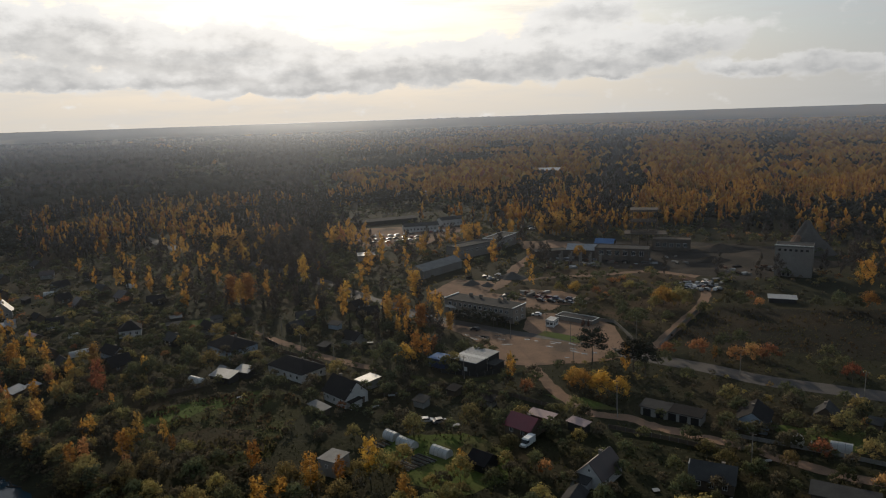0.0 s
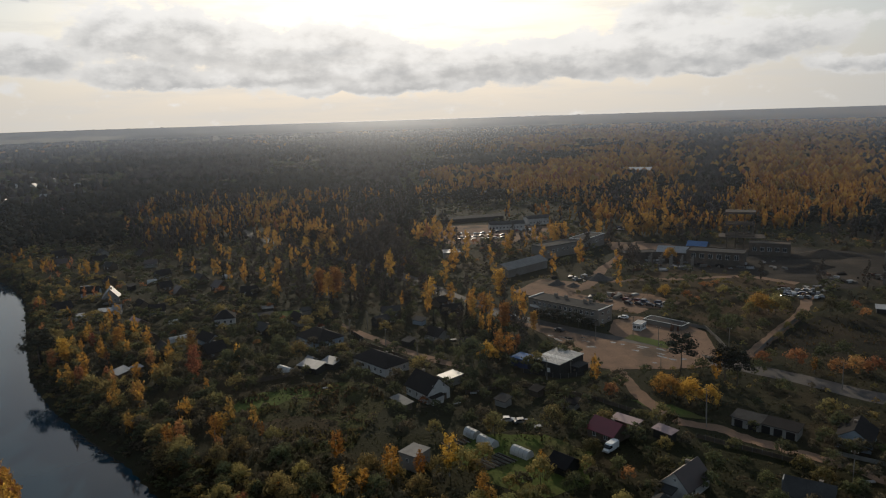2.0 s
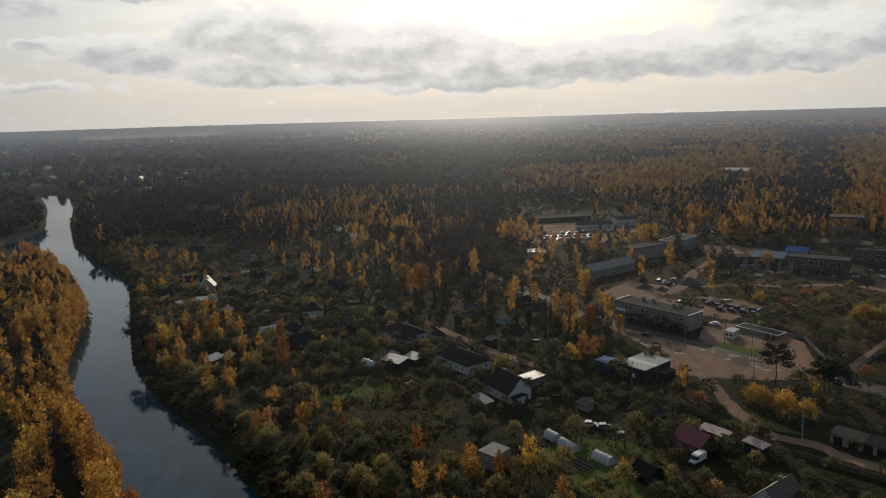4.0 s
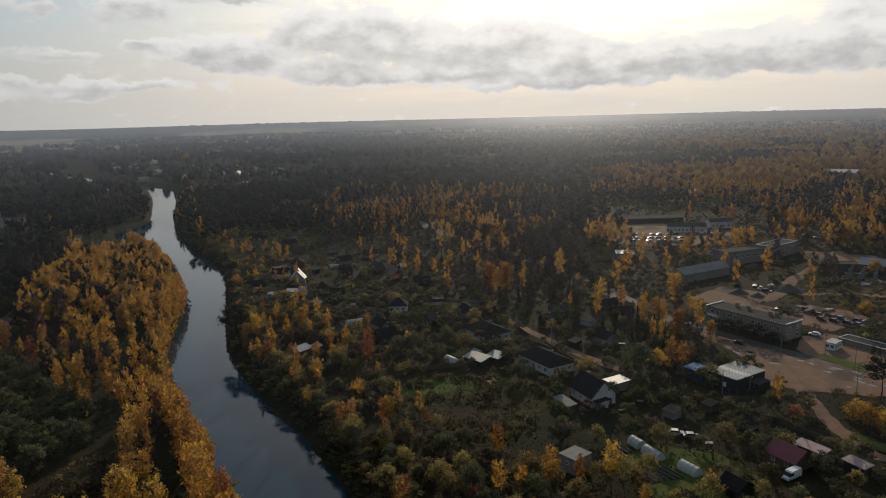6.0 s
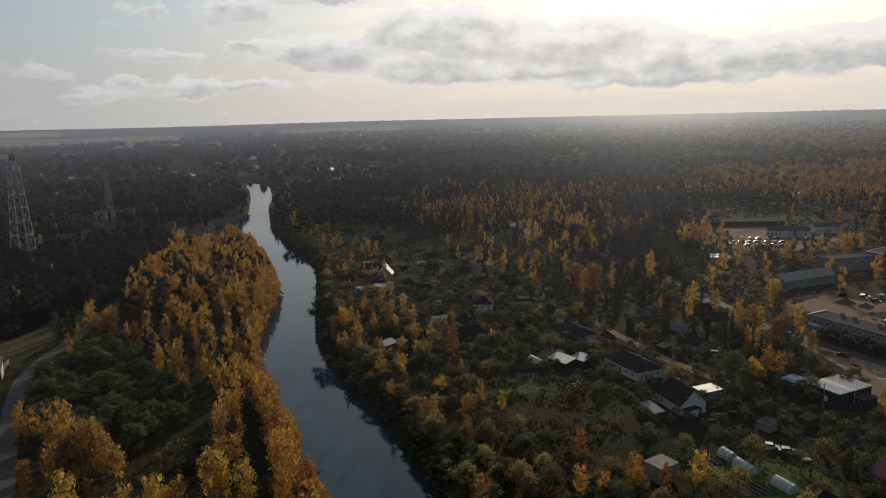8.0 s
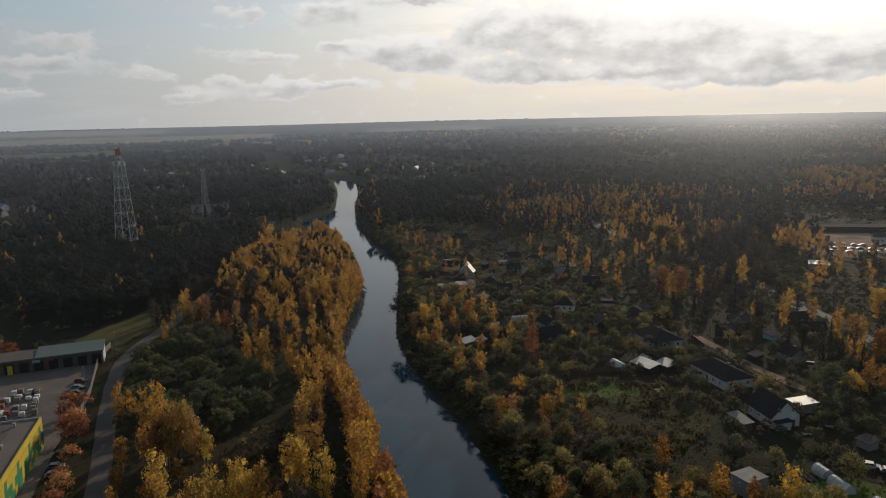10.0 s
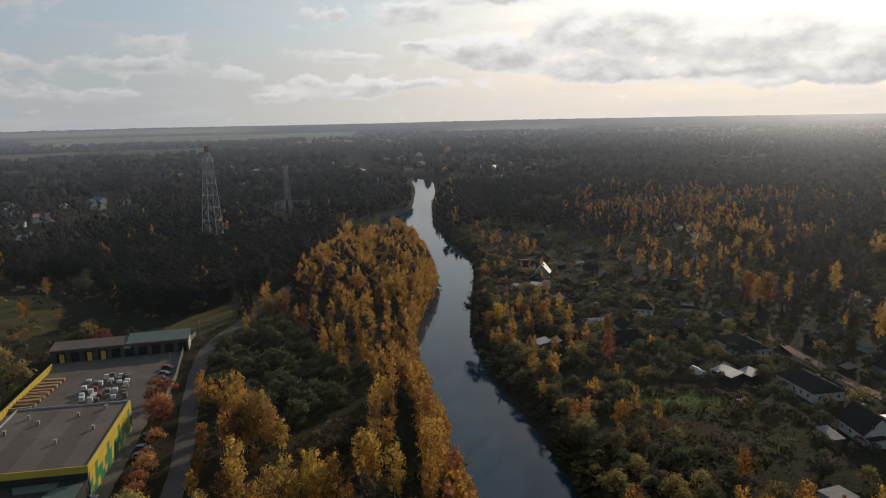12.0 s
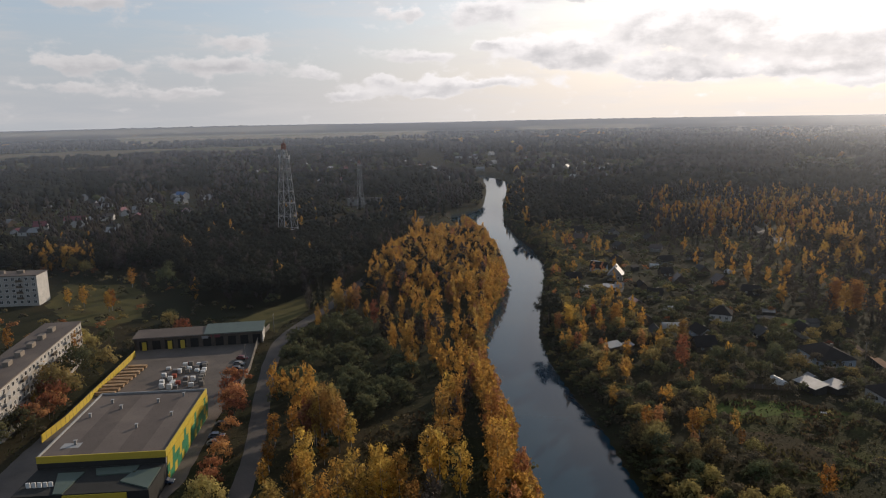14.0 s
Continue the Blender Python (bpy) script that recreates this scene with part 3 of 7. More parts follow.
BRICK = material("grey-buff brick", (0.27, 0.23, 0.19), (0.20, 0.17, 0.14), 0.92, 0.2, 4.0)
SLATE = material("asbestos slate", (0.075, 0.072, 0.068), (0.045, 0.043, 0.042), 0.93, 0.25, 4.0)
DARKROOF = material("dark roofing sheet", (0.032, 0.029, 0.028), (0.022, 0.02, 0.02), 0.92, 0.3, 4.0)
BROWNROOF = material("brown metal roof", (0.075, 0.045, 0.035), (0.05, 0.034, 0.028), 0.55, 0.3, 4.0)
MAROON = material("maroon metal roof", (0.17, 0.022, 0.032), (0.12, 0.018, 0.026), 0.5, 0.3, 4.0, contrast=0.3)
PINK = material("faded red slate", (0.42, 0.29, 0.27), (0.32, 0.22, 0.21), 0.8, 0.3, 4.0, contrast=0.3)
ZINC = material("galvanised sheet", (0.30, 0.30, 0.30), (0.21, 0.21, 0.21), 0.62, 0.3, 4.0, metal=0.5, contrast=0.25)
PALE = material("pale corrugated roof", (0.33, 0.33, 0.325), (0.24, 0.24, 0.235), 0.6, 0.2, 4.0, contrast=0.25)
FELT = material("faded roofing felt", (0.26, 0.245, 0.225), (0.18, 0.17, 0.155), 0.9, 0.4, 4.0)
PALE_STRIPE = material("milky roof light", (0.5, 0.5, 0.49), (0.42, 0.42, 0.41), 0.5, 0.3, 4.0, contrast=0.15)
BLUEROOF = material("blue metal roof", (0.09, 0.17, 0.32), (0.07, 0.135, 0.26), 0.85, 0.3, 4.0, contrast=0.2)
GREENROOF = material("green metal roof", (0.075, 0.105, 0.085), (0.055, 0.08, 0.065), 0.55, 0.2, 4.0, contrast=0.3)
BITUMEN = material("bitumen roof", (0.115, 0.092, 0.08), (0.085, 0.07, 0.062), 0.9, 0.1, 2.0, contrast=0.35, third=(0.15, 0.12, 0.10))
FELT_OLD = material("old paler felt", (0.145, 0.118, 0.102), (0.115, 0.093, 0.081), 0.9, 0.1, 2.0, contrast=0.35, third=(0.17, 0.137, 0.115))
GLASS = material("dark window glass", (0.02, 0.024, 0.028), (0.015, 0.018, 0.02), 0.12, 0.5, 2.0, contrast=0.1)
FRAME = material("white window frame", (0.68, 0.67, 0.64), (0.58, 0.57, 0.54), 0.6, 0.5, 4.0, contrast=0.2)
POLY = material("greenhouse polycarbonate", (0.62, 0.63, 0.62), (0.50, 0.51, 0.50), 0.3, 0.4, 3.0, contrast=0.2, through_light=0.35)
STEEL = material("grey steel", (0.20, 0.20, 0.20), (0.13, 0.12, 0.115), 0.5, 0.5, 5.0, metal=0.5)
RUSTY = material("rusty steel", (0.13, 0.06, 0.035), (0.075, 0.04, 0.028), 0.85, 0.6, 5.0)
YELLOW = material("yellow cladding", (0.52, 0.38, 0.03), (0.44, 0.32, 0.03), 0.5, 0.2, 4.0, contrast=0.2)
GREEN = material("green cladding", (0.02, 0.19, 0.085), (0.016, 0.15, 0.07), 0.5, 0.2, 4.0, contrast=0.2)
TIMBER = material("sawn timber", (0.46, 0.31, 0.17), (0.36, 0.24, 0.13), 0.85, 0.4, 5.0, island=0.25)
# Near-black for panels that imitate the shade inside openings of solid walls.
OPENING_SHADE = material("painted shade of openings", (0.018, 0.017, 0.017), (0.012, 0.012, 0.012), 0.9, 0.5, 3.0)

WINDOW_MESH = {}


def window(parent, m, w, h):
    """A window with frame and pane; m sets its middle on the wall, local -y looks out."""
    key = (round(w, 2), round(h, 2))
    if key not in WINDOW_MESH:
        t = 0.09
        fr = boxes((-w / 2, -0.05, -h / 2, w / 2, 0.02, -h / 2 + t), (-w / 2, -0.05, h / 2 - t, w / 2, 0.02, h / 2), (-w / 2, -0.05, -h / 2 + t, -w / 2 + t, 0.02, h / 2 - t),
                   (w / 2 - t, -0.05, -h / 2 + t, w / 2, 0.02, h / 2 - t), (-t / 2, -0.045, -h / 2 + t, t / 2, 0.015, h / 2 - t))
        a = bpy.data.meshes.new("window_frame")
        fr.to_mesh(a), fr.free()
        a.materials.append(FRAME)
        gl = boxes((-w / 2 + t, -0.02, -h / 2 + t, w / 2 - t, 0.01, h / 2 - t))
        b = bpy.data.meshes.new("pane")
        gl.to_mesh(b), gl.free()
        b.materials.append(GLASS)
        WINDOW_MESH[key] = (a, b)
    a, b = WINDOW_MESH[key]
    ob = part_me("window", a, parent, "", m)
    part_me("pane", b, ob)
    return ob


def wall_pose(side, w, d, u, z):
    """Where a window sits on a wall: side f, b (front, back), l, r; u along it from the middle."""
    if side == "f":
        return pose(u, -d / 2 - 0.01, z)
    if side == "b":
        return pose(-u, d / 2 + 0.01, z, 0, 0, 180)
    if side == "r":
        return pose(w / 2 + 0.01, u, z, 0, 0, 90)
    return pose(-w / 2 - 0.01, -u, z, 0, 0, -90)


def building(name, label, category, x, y, rot, w, d, eave, ridge, kind, wall, roof, windows=(), door=None, chimney=None, overhang=0.45, group="", ridge_label="", z=0.0, clear=True):
    """A building with its long side w along local x. kind: gable (ridge along x), hip, flat or shed (falls towards -y). windows: (side, count, rows, width,
    height, sill, pitch)."""
    ob = thing(name, label, category, pose(x, y, z, 0, 0, rot), group)
    a, b = w / 2, d / 2
    bm = bmesh.new()
    if kind == "gable":
        extruded_x(bm, [(-b, -0.4), (b, -0.4), (b, eave), (0, ridge - 0.12), (-b, eave)], -a, a)
    elif kind == "shed":
        extruded_x(bm, [(-b, -0.4), (b, -0.4), (b, ridge), (-b, eave)], -a, a)
    else:
        box(bm, -a, -b, -0.4, a, b, eave)
    part("wall", bm, wall, ob)
    o, t = overhang, 0.14
    bm = bmesh.new()
    if kind == "gable":
        s = (ridge - eave) / b
        for sg in (-1, 1):
            prof = [(sg * (b + o), eave - s * o), (0, ridge), (0, ridge + t), (sg * (b + o), eave - s * o + t)]
            extruded_x(bm, prof if sg < 0 else prof[::-1], -a - o, a + o)
        part("roof", bm, roof, ob)
    elif kind == "shed":
        s = (ridge - eave) / d
        extruded_x(bm, [(-b - o, eave - s * o), (b + o, ridge + s * o), (b + o, ridge + s * o + t), (-b - o, eave - s * o + t)], -a - o, a + o)
        part("roof", bm, roof, ob)
    elif kind == "hip":
        L = max(0.3, a - b * 0.85)
        lo = [bm.verts.new(p) for p in ((-a - o, -b - o, eave), (a + o, -b - o, eave), (a + o, b + o, eave), (-a - o, b + o, eave))]
        up = [bm.verts.new((p.co.x, p.co.y, eave + t)) for p in lo]
        r0, r1 = bm.verts.new((-L, 0, ridge)), bm.verts.new((L, 0, ridge))
        bm.faces.new(lo[::-1])
        for i in range(4):
            j = (i + 1) % 4
            bm.faces.new((lo[i], lo[j], up[j], up[i]))
        bm.faces.new((up[0], up[1], r1, r0)), bm.faces.new((up[1], up[2], r1)), bm.faces.new((up[2], up[3], r0, r1)), bm.faces.new((up[3], up[0], r0))
        part("roof", bm, roof, ob)
    else:
        part("roof", boxes((-a - o * 0.4, -b - o * 0.4, eave, a + o * 0.4, b + o * 0.4, eave + 0.22)), roof, ob)
        if ridge > eave:
            p = ridge
            part("parapet", boxes((-a - 0.1, -b - 0.1, eave + 0.2, a + 0.1, -b + 0.15, p), (-a - 0.1, b - 0.15, eave + 0.2, a + 0.1, b + 0.1, p), (-a - 0.1, -b + 0.15, eave + 0.2, -a + 0.15, b - 0.15, p),
                                  (a - 0.15, -b + 0.15, eave + 0.2, a + 0.1, b - 0.15, p)), FRAME if ridge_label else wall, ob, ridge_label)
    for side, count, rows, ww, hh, sill, pitch in windows:
        for r in range(rows):
            for k in range(count):
                span = (w if side in "fb" else d)
                u = (k + 0.5) / count * span * 0.9 - span * 0.45
                window(ob, wall_pose(side, w, d, u, sill + r * pitch + hh / 2), ww, hh)
    if door:
        side, u, dw, dh = door
        dm = boxes((-dw / 2, -0.06, -0.1, dw / 2, 0.02, dh))
        dob = part("door", dm, WALL_WOOD, ob)
        dob.matrix_local = wall_pose(side, w, d, u, 0)
    if chimney:
        cx, cy, ch = chimney
        base = ridge - 0.8 if kind in ("gable", "hip", "shed") else eave
        part("chimney", boxes((cx - 0.35, cy - 0.35, base - 0.6, cx + 0.35, cy + 0.35, base + ch), (cx - 0.42, cy - 0.42, base + ch, cx + 0.42, cy + 0.42, base + ch + 0.12)), BRICK, ob, "brick chimney")
    if clear:
        CLEAR_SPOTS.append((x, y, max(w, d) * 0.42 + 0.6))
        if w > 1.6 * d:
            c, s_ = math.cos(radians(rot)), math.sin(radians(rot))
            for q in (-0.35, 0.35):
                CLEAR_SPOTS.append((x + c * w * q, y + s_ * w * q, d * 0.6 + 1.5))
    return ob


def extruded_x(bm, profile, x0, x1):
    """A solid from a profile of (y, z), drawn along x."""
    a, b = [bm.verts.new((x0, y, z)) for y, z in profile], [bm.verts.new((x1, y, z)) for y, z in profile]
    bm.faces.new(a[::-1]), bm.faces.new(b)
    for i in range(len(profile)):
        j = (i + 1) % len(profile)
        bm.faces.new((a[i], a[j], b[j], b[i]))
    bmesh.ops.recalc_face_normals(bm, faces=bm.faces[:])
    return bm


CLEAR_SPOTS = []
W1 = (1.1, 1.3, 1.0, 0)     # width, height, sill, pitch of a common window


# -- the village --
def houses():
    b = building
    h2 = b("house", "two-storey white house with a steep dark roof", "house", -31.8, 212.4, -46, 11.5, 8.6, 3.3, 7.4, "gable", WALL_WHITE, DARKROOF,
           [("f", 3, 1, *W1), ("r", 2, 1, *W1), ("r", 2, 1, 0.8, 1.4, 4.2, 0)], ("r", 2.5, 0.9, 2.0), (-2.5, 0.4, 1.3))
    porch = bmesh.new()
    box(porch, 5.8, -3.6, 0, 7.6, 0.4, 2.2)
    part("porch", porch, WALL_WHITE, h2)
    bm = bmesh.new()
    extruded_x(bm, [(-4.0, 2.15), (0.8, 2.6), (0.8, 2.75), (-4.0, 2.3)], 5.6, 8.0)
    part("porch_roof", bm, DARKROOF, h2)
    b("house", "long low white house with a dark hipped roof", "house", -51.8, 237.2, -40, 18, 10.4, 3.1, 6.0, "hip", WALL_WHITE, DARKROOF, [("f", 5, 1, *W1), ("r", 3, 1, *W1)], ("f", 0.0, 1.0, 2.1), (3, 0.5, 1.2))
    b("house", "pale blue house under a dark hipped roof", "house", -81.4, 263.6, -41, 15.5, 12.0, 3.2, 6.4, "hip", WALL_BLUE, DARKROOF, [("f", 4, 1, *W1), ("r", 4, 1, *W1)], ("f", 5.5, 1.0, 2.1), (1, 1.2, 1.2))
    wh = b("house", "white gabled house with a brown metal roof", "house", 35.4, 158.6, 50, 10.0, 6.6, 3.0, 6.3, "gable", WALL_WHITE, BROWNROOF, [("f", 2, 1, *W1), ("l", 1, 1, 0.7, 0.9, 3.9, 0), ("b", 2, 1, *W1)], None, (1.5, 0.5, 1.2))
    bm = bmesh.new()
    box(bm, -7.4, -0.6, 0, -5.0, 3.6, 2.1)
    part("lean_to", bm, WALL_WHITE, wh)
    bm = bmesh.new()
    extruded_y(bm, [(-7.7, 2.0), (-5.02, 2.7), (-5.02, 2.85), (-7.7, 2.15)], -0.9, 3.9)
    part("lean_to_roof", bm, SLATE, wh)
    b("house", "small house with a maroon metal roof", "house", 20.9, 185.6, -42, 8.2, 7.6, 2.7, 5.0, "gable", WALL_WOOD, MAROON, [("f", 2, 1, *W1)], None, (1.0, 0.6, 1.0))
    b("shed", "long low shed with a faded pink slate roof", "shed", 26.4, 191.3, -39, 7.4, 2.8, 2.4, 2.8, "shed", WALL_WOOD, PINK)
    b("shed", "small shed with a pinkish flat roof", "shed", 35.6, 185.3, -46, 5.4, 2.6, 2.5, 2.8, "shed", WALL_DARK, PINK)
    b("outbuilding", "flat-roofed concrete outbuilding among golden trees", "outbuilding", -28.9, 166.8, -30, 5.2, 5.9, 4.1, 4.1, "flat", WALL_GREY, FELT, [("f", 1, 1, 0.9, 0.9, 2.2, 0)])
    b("shed", "shed with a shining galvanised flat roof", "shed", -25.8, 223.2, -43, 4.8, 6.2, 2.8, 3.0, "shed", WALL_GREY, ZINC)
    b("shed", "long narrow shed with a bright metal roof", "shed", -38.6, 203.6, -47, 7.6, 2.6, 2.0, 2.3, "shed", WALL_WOOD, FELT)
    b("shed", "low shed with a bright sheet metal roof", "shed", -75.6, 233.0, -26, 8.4, 4.6, 2.2, 3.0, "shed", WALL_DARK, ZINC)
    b("shed", "shed with overlapping galvanised roof sheets", "shed", -69.6, 236.6, -26, 5.6, 4.0, 2.3, 3.1, "shed", WALL_DARK, ZINC)
    b("shed", "tiny shed with a rounded bright roof", "shed", -77.5, 239.0, -40, 3.2, 2.6, 2.4, 3.2, "gable", WALL_GREY, ZINC)
    b("shed", "dark gabled garden shed", "shed", 8.2, 166.8, -40, 5.4, 6.0, 2.2, 4.0, "gable", WALL_DARK, DARKROOF)
    b("shed", "shed with a bright sloping sheet roof", "shed", 27.4, 147.4, 61, 6.0, 4.0, 2.4, 3.6, "gable", WALL_DARK, SLATE)
    b("house", "house with dark roof and a blue end wall", "house", 83.6, 185.0, 59, 10.0, 8.0, 3.0, 5.6, "gable", WALL_BLUE, DARKROOF, [("f", 2, 1, *W1), ("l", 2, 1, *W1)], None, (1, 0.5, 1.0))
    gh = b("house", "low house with a grey slate roof and pale dormer", "house", 61.2, 154.8, -27, 9.6, 8.4, 2.8, 5.2, "gable", WALL_WOOD, SLATE, [("f", 3, 1, *W1)], None, (2, 0.5, 1.0))
    bm = bmesh.new()
    box(bm, -5.6, -1.2, 2.4, -3.4, 1.4, 4.6)
    part("dormer", bm, PALE, gh, "pale boxed dormer")
    for x, y, w, roof in ((59.6, 194.4, 7.4, SLATE), (66.6, 189.8, 9.4, DARKROOF)):
        g_ = b("garage_row", "row of old garages with dark panels as open gates", "garage", x, y, -36, w, 4.8, 2.6, 3.0, "shed", WALL_GREY, roof)
        n = 2 if w < 8 else 3
        for k in range(n):
            u = (k + 0.5) * w / n - w / 2
            part("gate", boxes((u - 1.1, -2.46, 0, u + 1.1, -2.40, 2.1)), OPENING_SHADE, g_)
    b("shed", "long shed beside the village road", "shed", 85.5, 143.4, -31, 13, 5.0, 2.6, 3.2, "shed", WALL_WOOD, SLATE)
    b("house", "grey gabled house with a shining roof edge", "house", -206.0, 326.5, -62, 9.0, 7.6, 3.0, 7.4, "gable", WALL_GREY, ZINC, [("r", 2, 1, *W1)], None, (2, 0.5, 1.0))
    b("shed", "white board hut near the river", "shed", -202.4, 294.0, 33, 4.4, 3.0, 2.2, 2.6, "shed", WALL_WHITE, PALE)
    b("shed", "row of low sheds with light roofs", "shed", -194.4, 302.4, 20, 6.0, 4.0, 2.2, 2.8, "shed", WALL_WOOD, PALE)
    b("house", "little white gabled hut", "hut", -190.4, 305.6, 20, 3.6, 3.4, 2.4, 4.2, "gable", WALL_WHITE, ZINC)
    b("house", "cabin with a faded pink roof", "house", -167.6, 282.5, -37, 7.5, 6.0, 2.6, 4.6, "gable", WALL_WOOD, PINK, [("f", 2, 1, *W1)])
    b("house", "cabin with a weathered grey roof", "house", -152.4, 263.8, -40, 7.0, 6.0, 2.4, 4.6, "gable", WALL_WOOD, SLATE, [("f", 2, 1, *W1)])
    b("house", "dark gabled wooden cabin", "house", -138.2, 249.0, -45, 6.5, 6.0, 2.4, 5.0, "gable", WALL_DARK, SLATE, [("f", 1, 1, *W1)])
    b("shed", "hut with light grey sheet roofs", "shed", -141.4, 224.6, -35, 5.8, 4.4, 2.2, 2.9, "shed", WALL_WOOD, PALE)
    b("shed", "small lean-to with a sheet roof", "shed", -138.2, 228.6, -35, 4.4, 3.0, 2.0, 2.6, "shed", WALL_WOOD, PALE)
    b("house", "white house with a dark hipped roof", "house", -131.6, 290.6, 20, 8.4, 8.0, 3.0, 6.0, "hip", WALL_WHITE, DARKROOF, [("f", 3, 1, *W1), ("r", 2, 1, *W1)], None, (0.6, 0.8, 1.2))
    b("shed", "small flat shed with a pale roof", "shed", -118.6, 307.4, 25, 4.4, 3.2, 2.4, 2.7, "shed", WALL_DARK, FELT)
    b("shed", "low shed with a pale patched roof", "shed", -116.0, 298.5, 25, 6.4, 3.2, 1.8, 2.2, "shed", WALL_WOOD, SLATE)


def extruded_y(bm, profile, y0, y1):
    extruded(bm, profile, y0, y1)
    bmesh.ops.recalc_face_normals(bm, faces=bm.faces[:])
    return bm


houses()


def more_cabins():
    """The garden cabins and huts farther back in the village."""
    rng = random.Random(5)
    spots = [(-46, 262), (-36, 270), (-62, 288), (-24, 262), (-98, 290), (-108, 276), (-146, 310), (-160, 322), (-176, 338), (-190, 350), (-210, 352), (-224, 338), (-228, 362), (-246, 380), (-206, 378), (-178, 366),
             (-160, 350), (-140, 340), (-252, 402), (-230, 410), (-200, 402), (-176, 396), (-150, 380), (-270, 420), (-290, 412), (-120, 350), (-118, 248), (-126, 262), (-60, 300), (-46, 290), (12, 205), (2, 214), (-8, 206),
             (104, 186), (114, 180), (-182, 312), (-170, 304), (-220, 308), (-34, 306), (-22, 318), (-40, 320), (-100, 305), (-86, 300), (-310, 438), (-284, 446), (-252, 440)]
    walls = (WALL_WOOD, WALL_GREY, WALL_WOOD, WALL_DARK, WALL_WOOD, WALL_BLUE)
    roofs = ((SLATE, "grey slate"), (DARKROOF, "dark sheet"), (DARKROOF, "tarred black"), (BROWNROOF, "brown metal"), (SLATE, "weathered slate"), (SLATE, "mossy slate"), (DARKROOF, "dark felt"))
    for x, y in spots:
        r, rl = roofs[rng.randrange(7)]
        small = rng.random() < 0.45
        w, d = (rng.uniform(3, 5), rng.uniform(2.6, 3.6)) if small else (rng.uniform(6, 9), rng.uniform(5, 6.5))
        rot = rng.choice((-38, -42, 50, 20, -30)) + rng.uniform(-6, 6)
        wall = walls[rng.randrange(6)]
        if small:
            building("shed", f"small garden shed with a {rl} roof", "shed", x, y, rot, w, d, 2.0, 2.6, "shed", wall, r)
        else:
            building("cabin", f"garden cabin with a {rl} roof", "cabin", x, y, rot, w, d, 2.5, rng.uniform(4.2, 5.4), "gable", wall, r, [("f", 2, 1, 0.9, 1.1, 0.9, 0)], None, (1.0, 0.5, 0.9))


more_cabins()


def greenhouse(x, y, rot, length, label="arched milky polycarbonate greenhouse in a garden"):
    ob = thing("greenhouse", label, "greenhouse", pose(x, y, 0, 0, 0, rot), "greenhouses")
    bm = bmesh.new()
    n, w, h = 10, 1.5, 2.15
    ring = [(w * math.cos(math.pi * k / n) * (1.0 if 0 < k < n else 1.0), h * math.sin(math.pi * k / n) ** 0.8) for k in range(n + 1)]
    a = [bm.verts.new((-length / 2, u, z)) for u, z in ring]
    b = [bm.verts.new((length / 2, u, z)) for u, z in ring]
    for i in range(n):
        bm.faces.new((a[i], a[i + 1], b[i + 1], b[i]))
    bm.faces.new(a), bm.faces.new(b[::-1])
    part("cover", bm, POLY, ob)
    k = 0.0
    while k <= length + 0.01:
        bm = bmesh.new()
        for (u0, z0), (u1, z1) in zip(ring, ring[1:]):
            tube(bm, (k - length / 2, u0 * 1.01, z0 * 1.01), (k - length / 2, u1 * 1.01, z1 * 1.01), 0.035, 0.035, 4)
        part("rib", bm, STEEL, ob)
        k += length / max(2, round(length / 1.5))
    d = part("door", boxes((length / 2 + 0.01, -0.4, 0, length / 2 + 0.05, 0.4, 1.8)), POLY, ob)
    CLEAR_SPOTS.append((x, y, length * 0.5 + 1.2))
    return ob


for gx_, gy_, gr_, gl_ in ((-15.8, 184.4, -44, 4.2), (-11.3, 179.4, -44, 6.0), (-2.2, 173.8, -40, 5.6), (-84.4, 231.4, -32, 6.6), (-154.5, 288.8, 33, 4.6), (-140.0, 266.2, 42, 9.6), (89.6, 173.0, 55, 4.0), (98.8, 168.9, -30, 5.0),
                           (-206, 366, 25, 5), (-168, 378, -30, 5), (-236, 352, 30, 5)):
    greenhouse(gx_, gy_, gr_, gl_)


# -- the hall with the white roof, and its blue annex --
hall = building("hall", "dark open hall under a low white corrugated roof", "hall", 9.9, 239.0, -37, 10.2, 14.6, 3.9, 3.9, "flat", WALL_DARK, SLATE, overhang=0.2)
for k in range(20):
    xa = -7.5 + k * 0.75
    bm = bmesh.new()
    extruded_x(bm, [(xa, 4.13), (xa + 0.62, 4.13), (xa + 0.5, 4.32), (xa + 0.12, 4.32)], -5.5, 5.5)
    part("roof_panel", bm, PALE_STRIPE if k in (7, 8, 9) else PALE, hall)
for u in (-2.6, 0.4):
    part("door", boxes((u, -7.36, 0, u + 1.2, -7.28, 2.2)), FRAME, hall)
part("lean_to", boxes((5.1, -1.0, 0, 8.6, 5.0, 2.2)), WALL_DARK, hall)
part("canopy", boxes((5.0, -1.2, 2.2, 8.9, 5.2, 2.32)), SLATE, hall)
building("annex", "deep blue metal kiosk with a bluish flat roof", "kiosk", -1.9, 240.6, -36, 7.0, 5.4, 3.2, 3.4, "shed", WALL_DEEP, BLUEROOF, overhang=0.2)

# -- the roadside two-storey block, filling station and kiosk --
office = building("office_building", "two-storey grey-buff roadside building with flat roof", "building", 17.1, 302.8, -37.6, 35.4, 10.2, 6.2, 6.5, "flat", BRICK, SLATE,
                  [("f", 12, 2, 1.5, 1.5, 0.9, 2.9), ("r", 2, 2, 1.4, 1.4, 0.9, 2.9)])
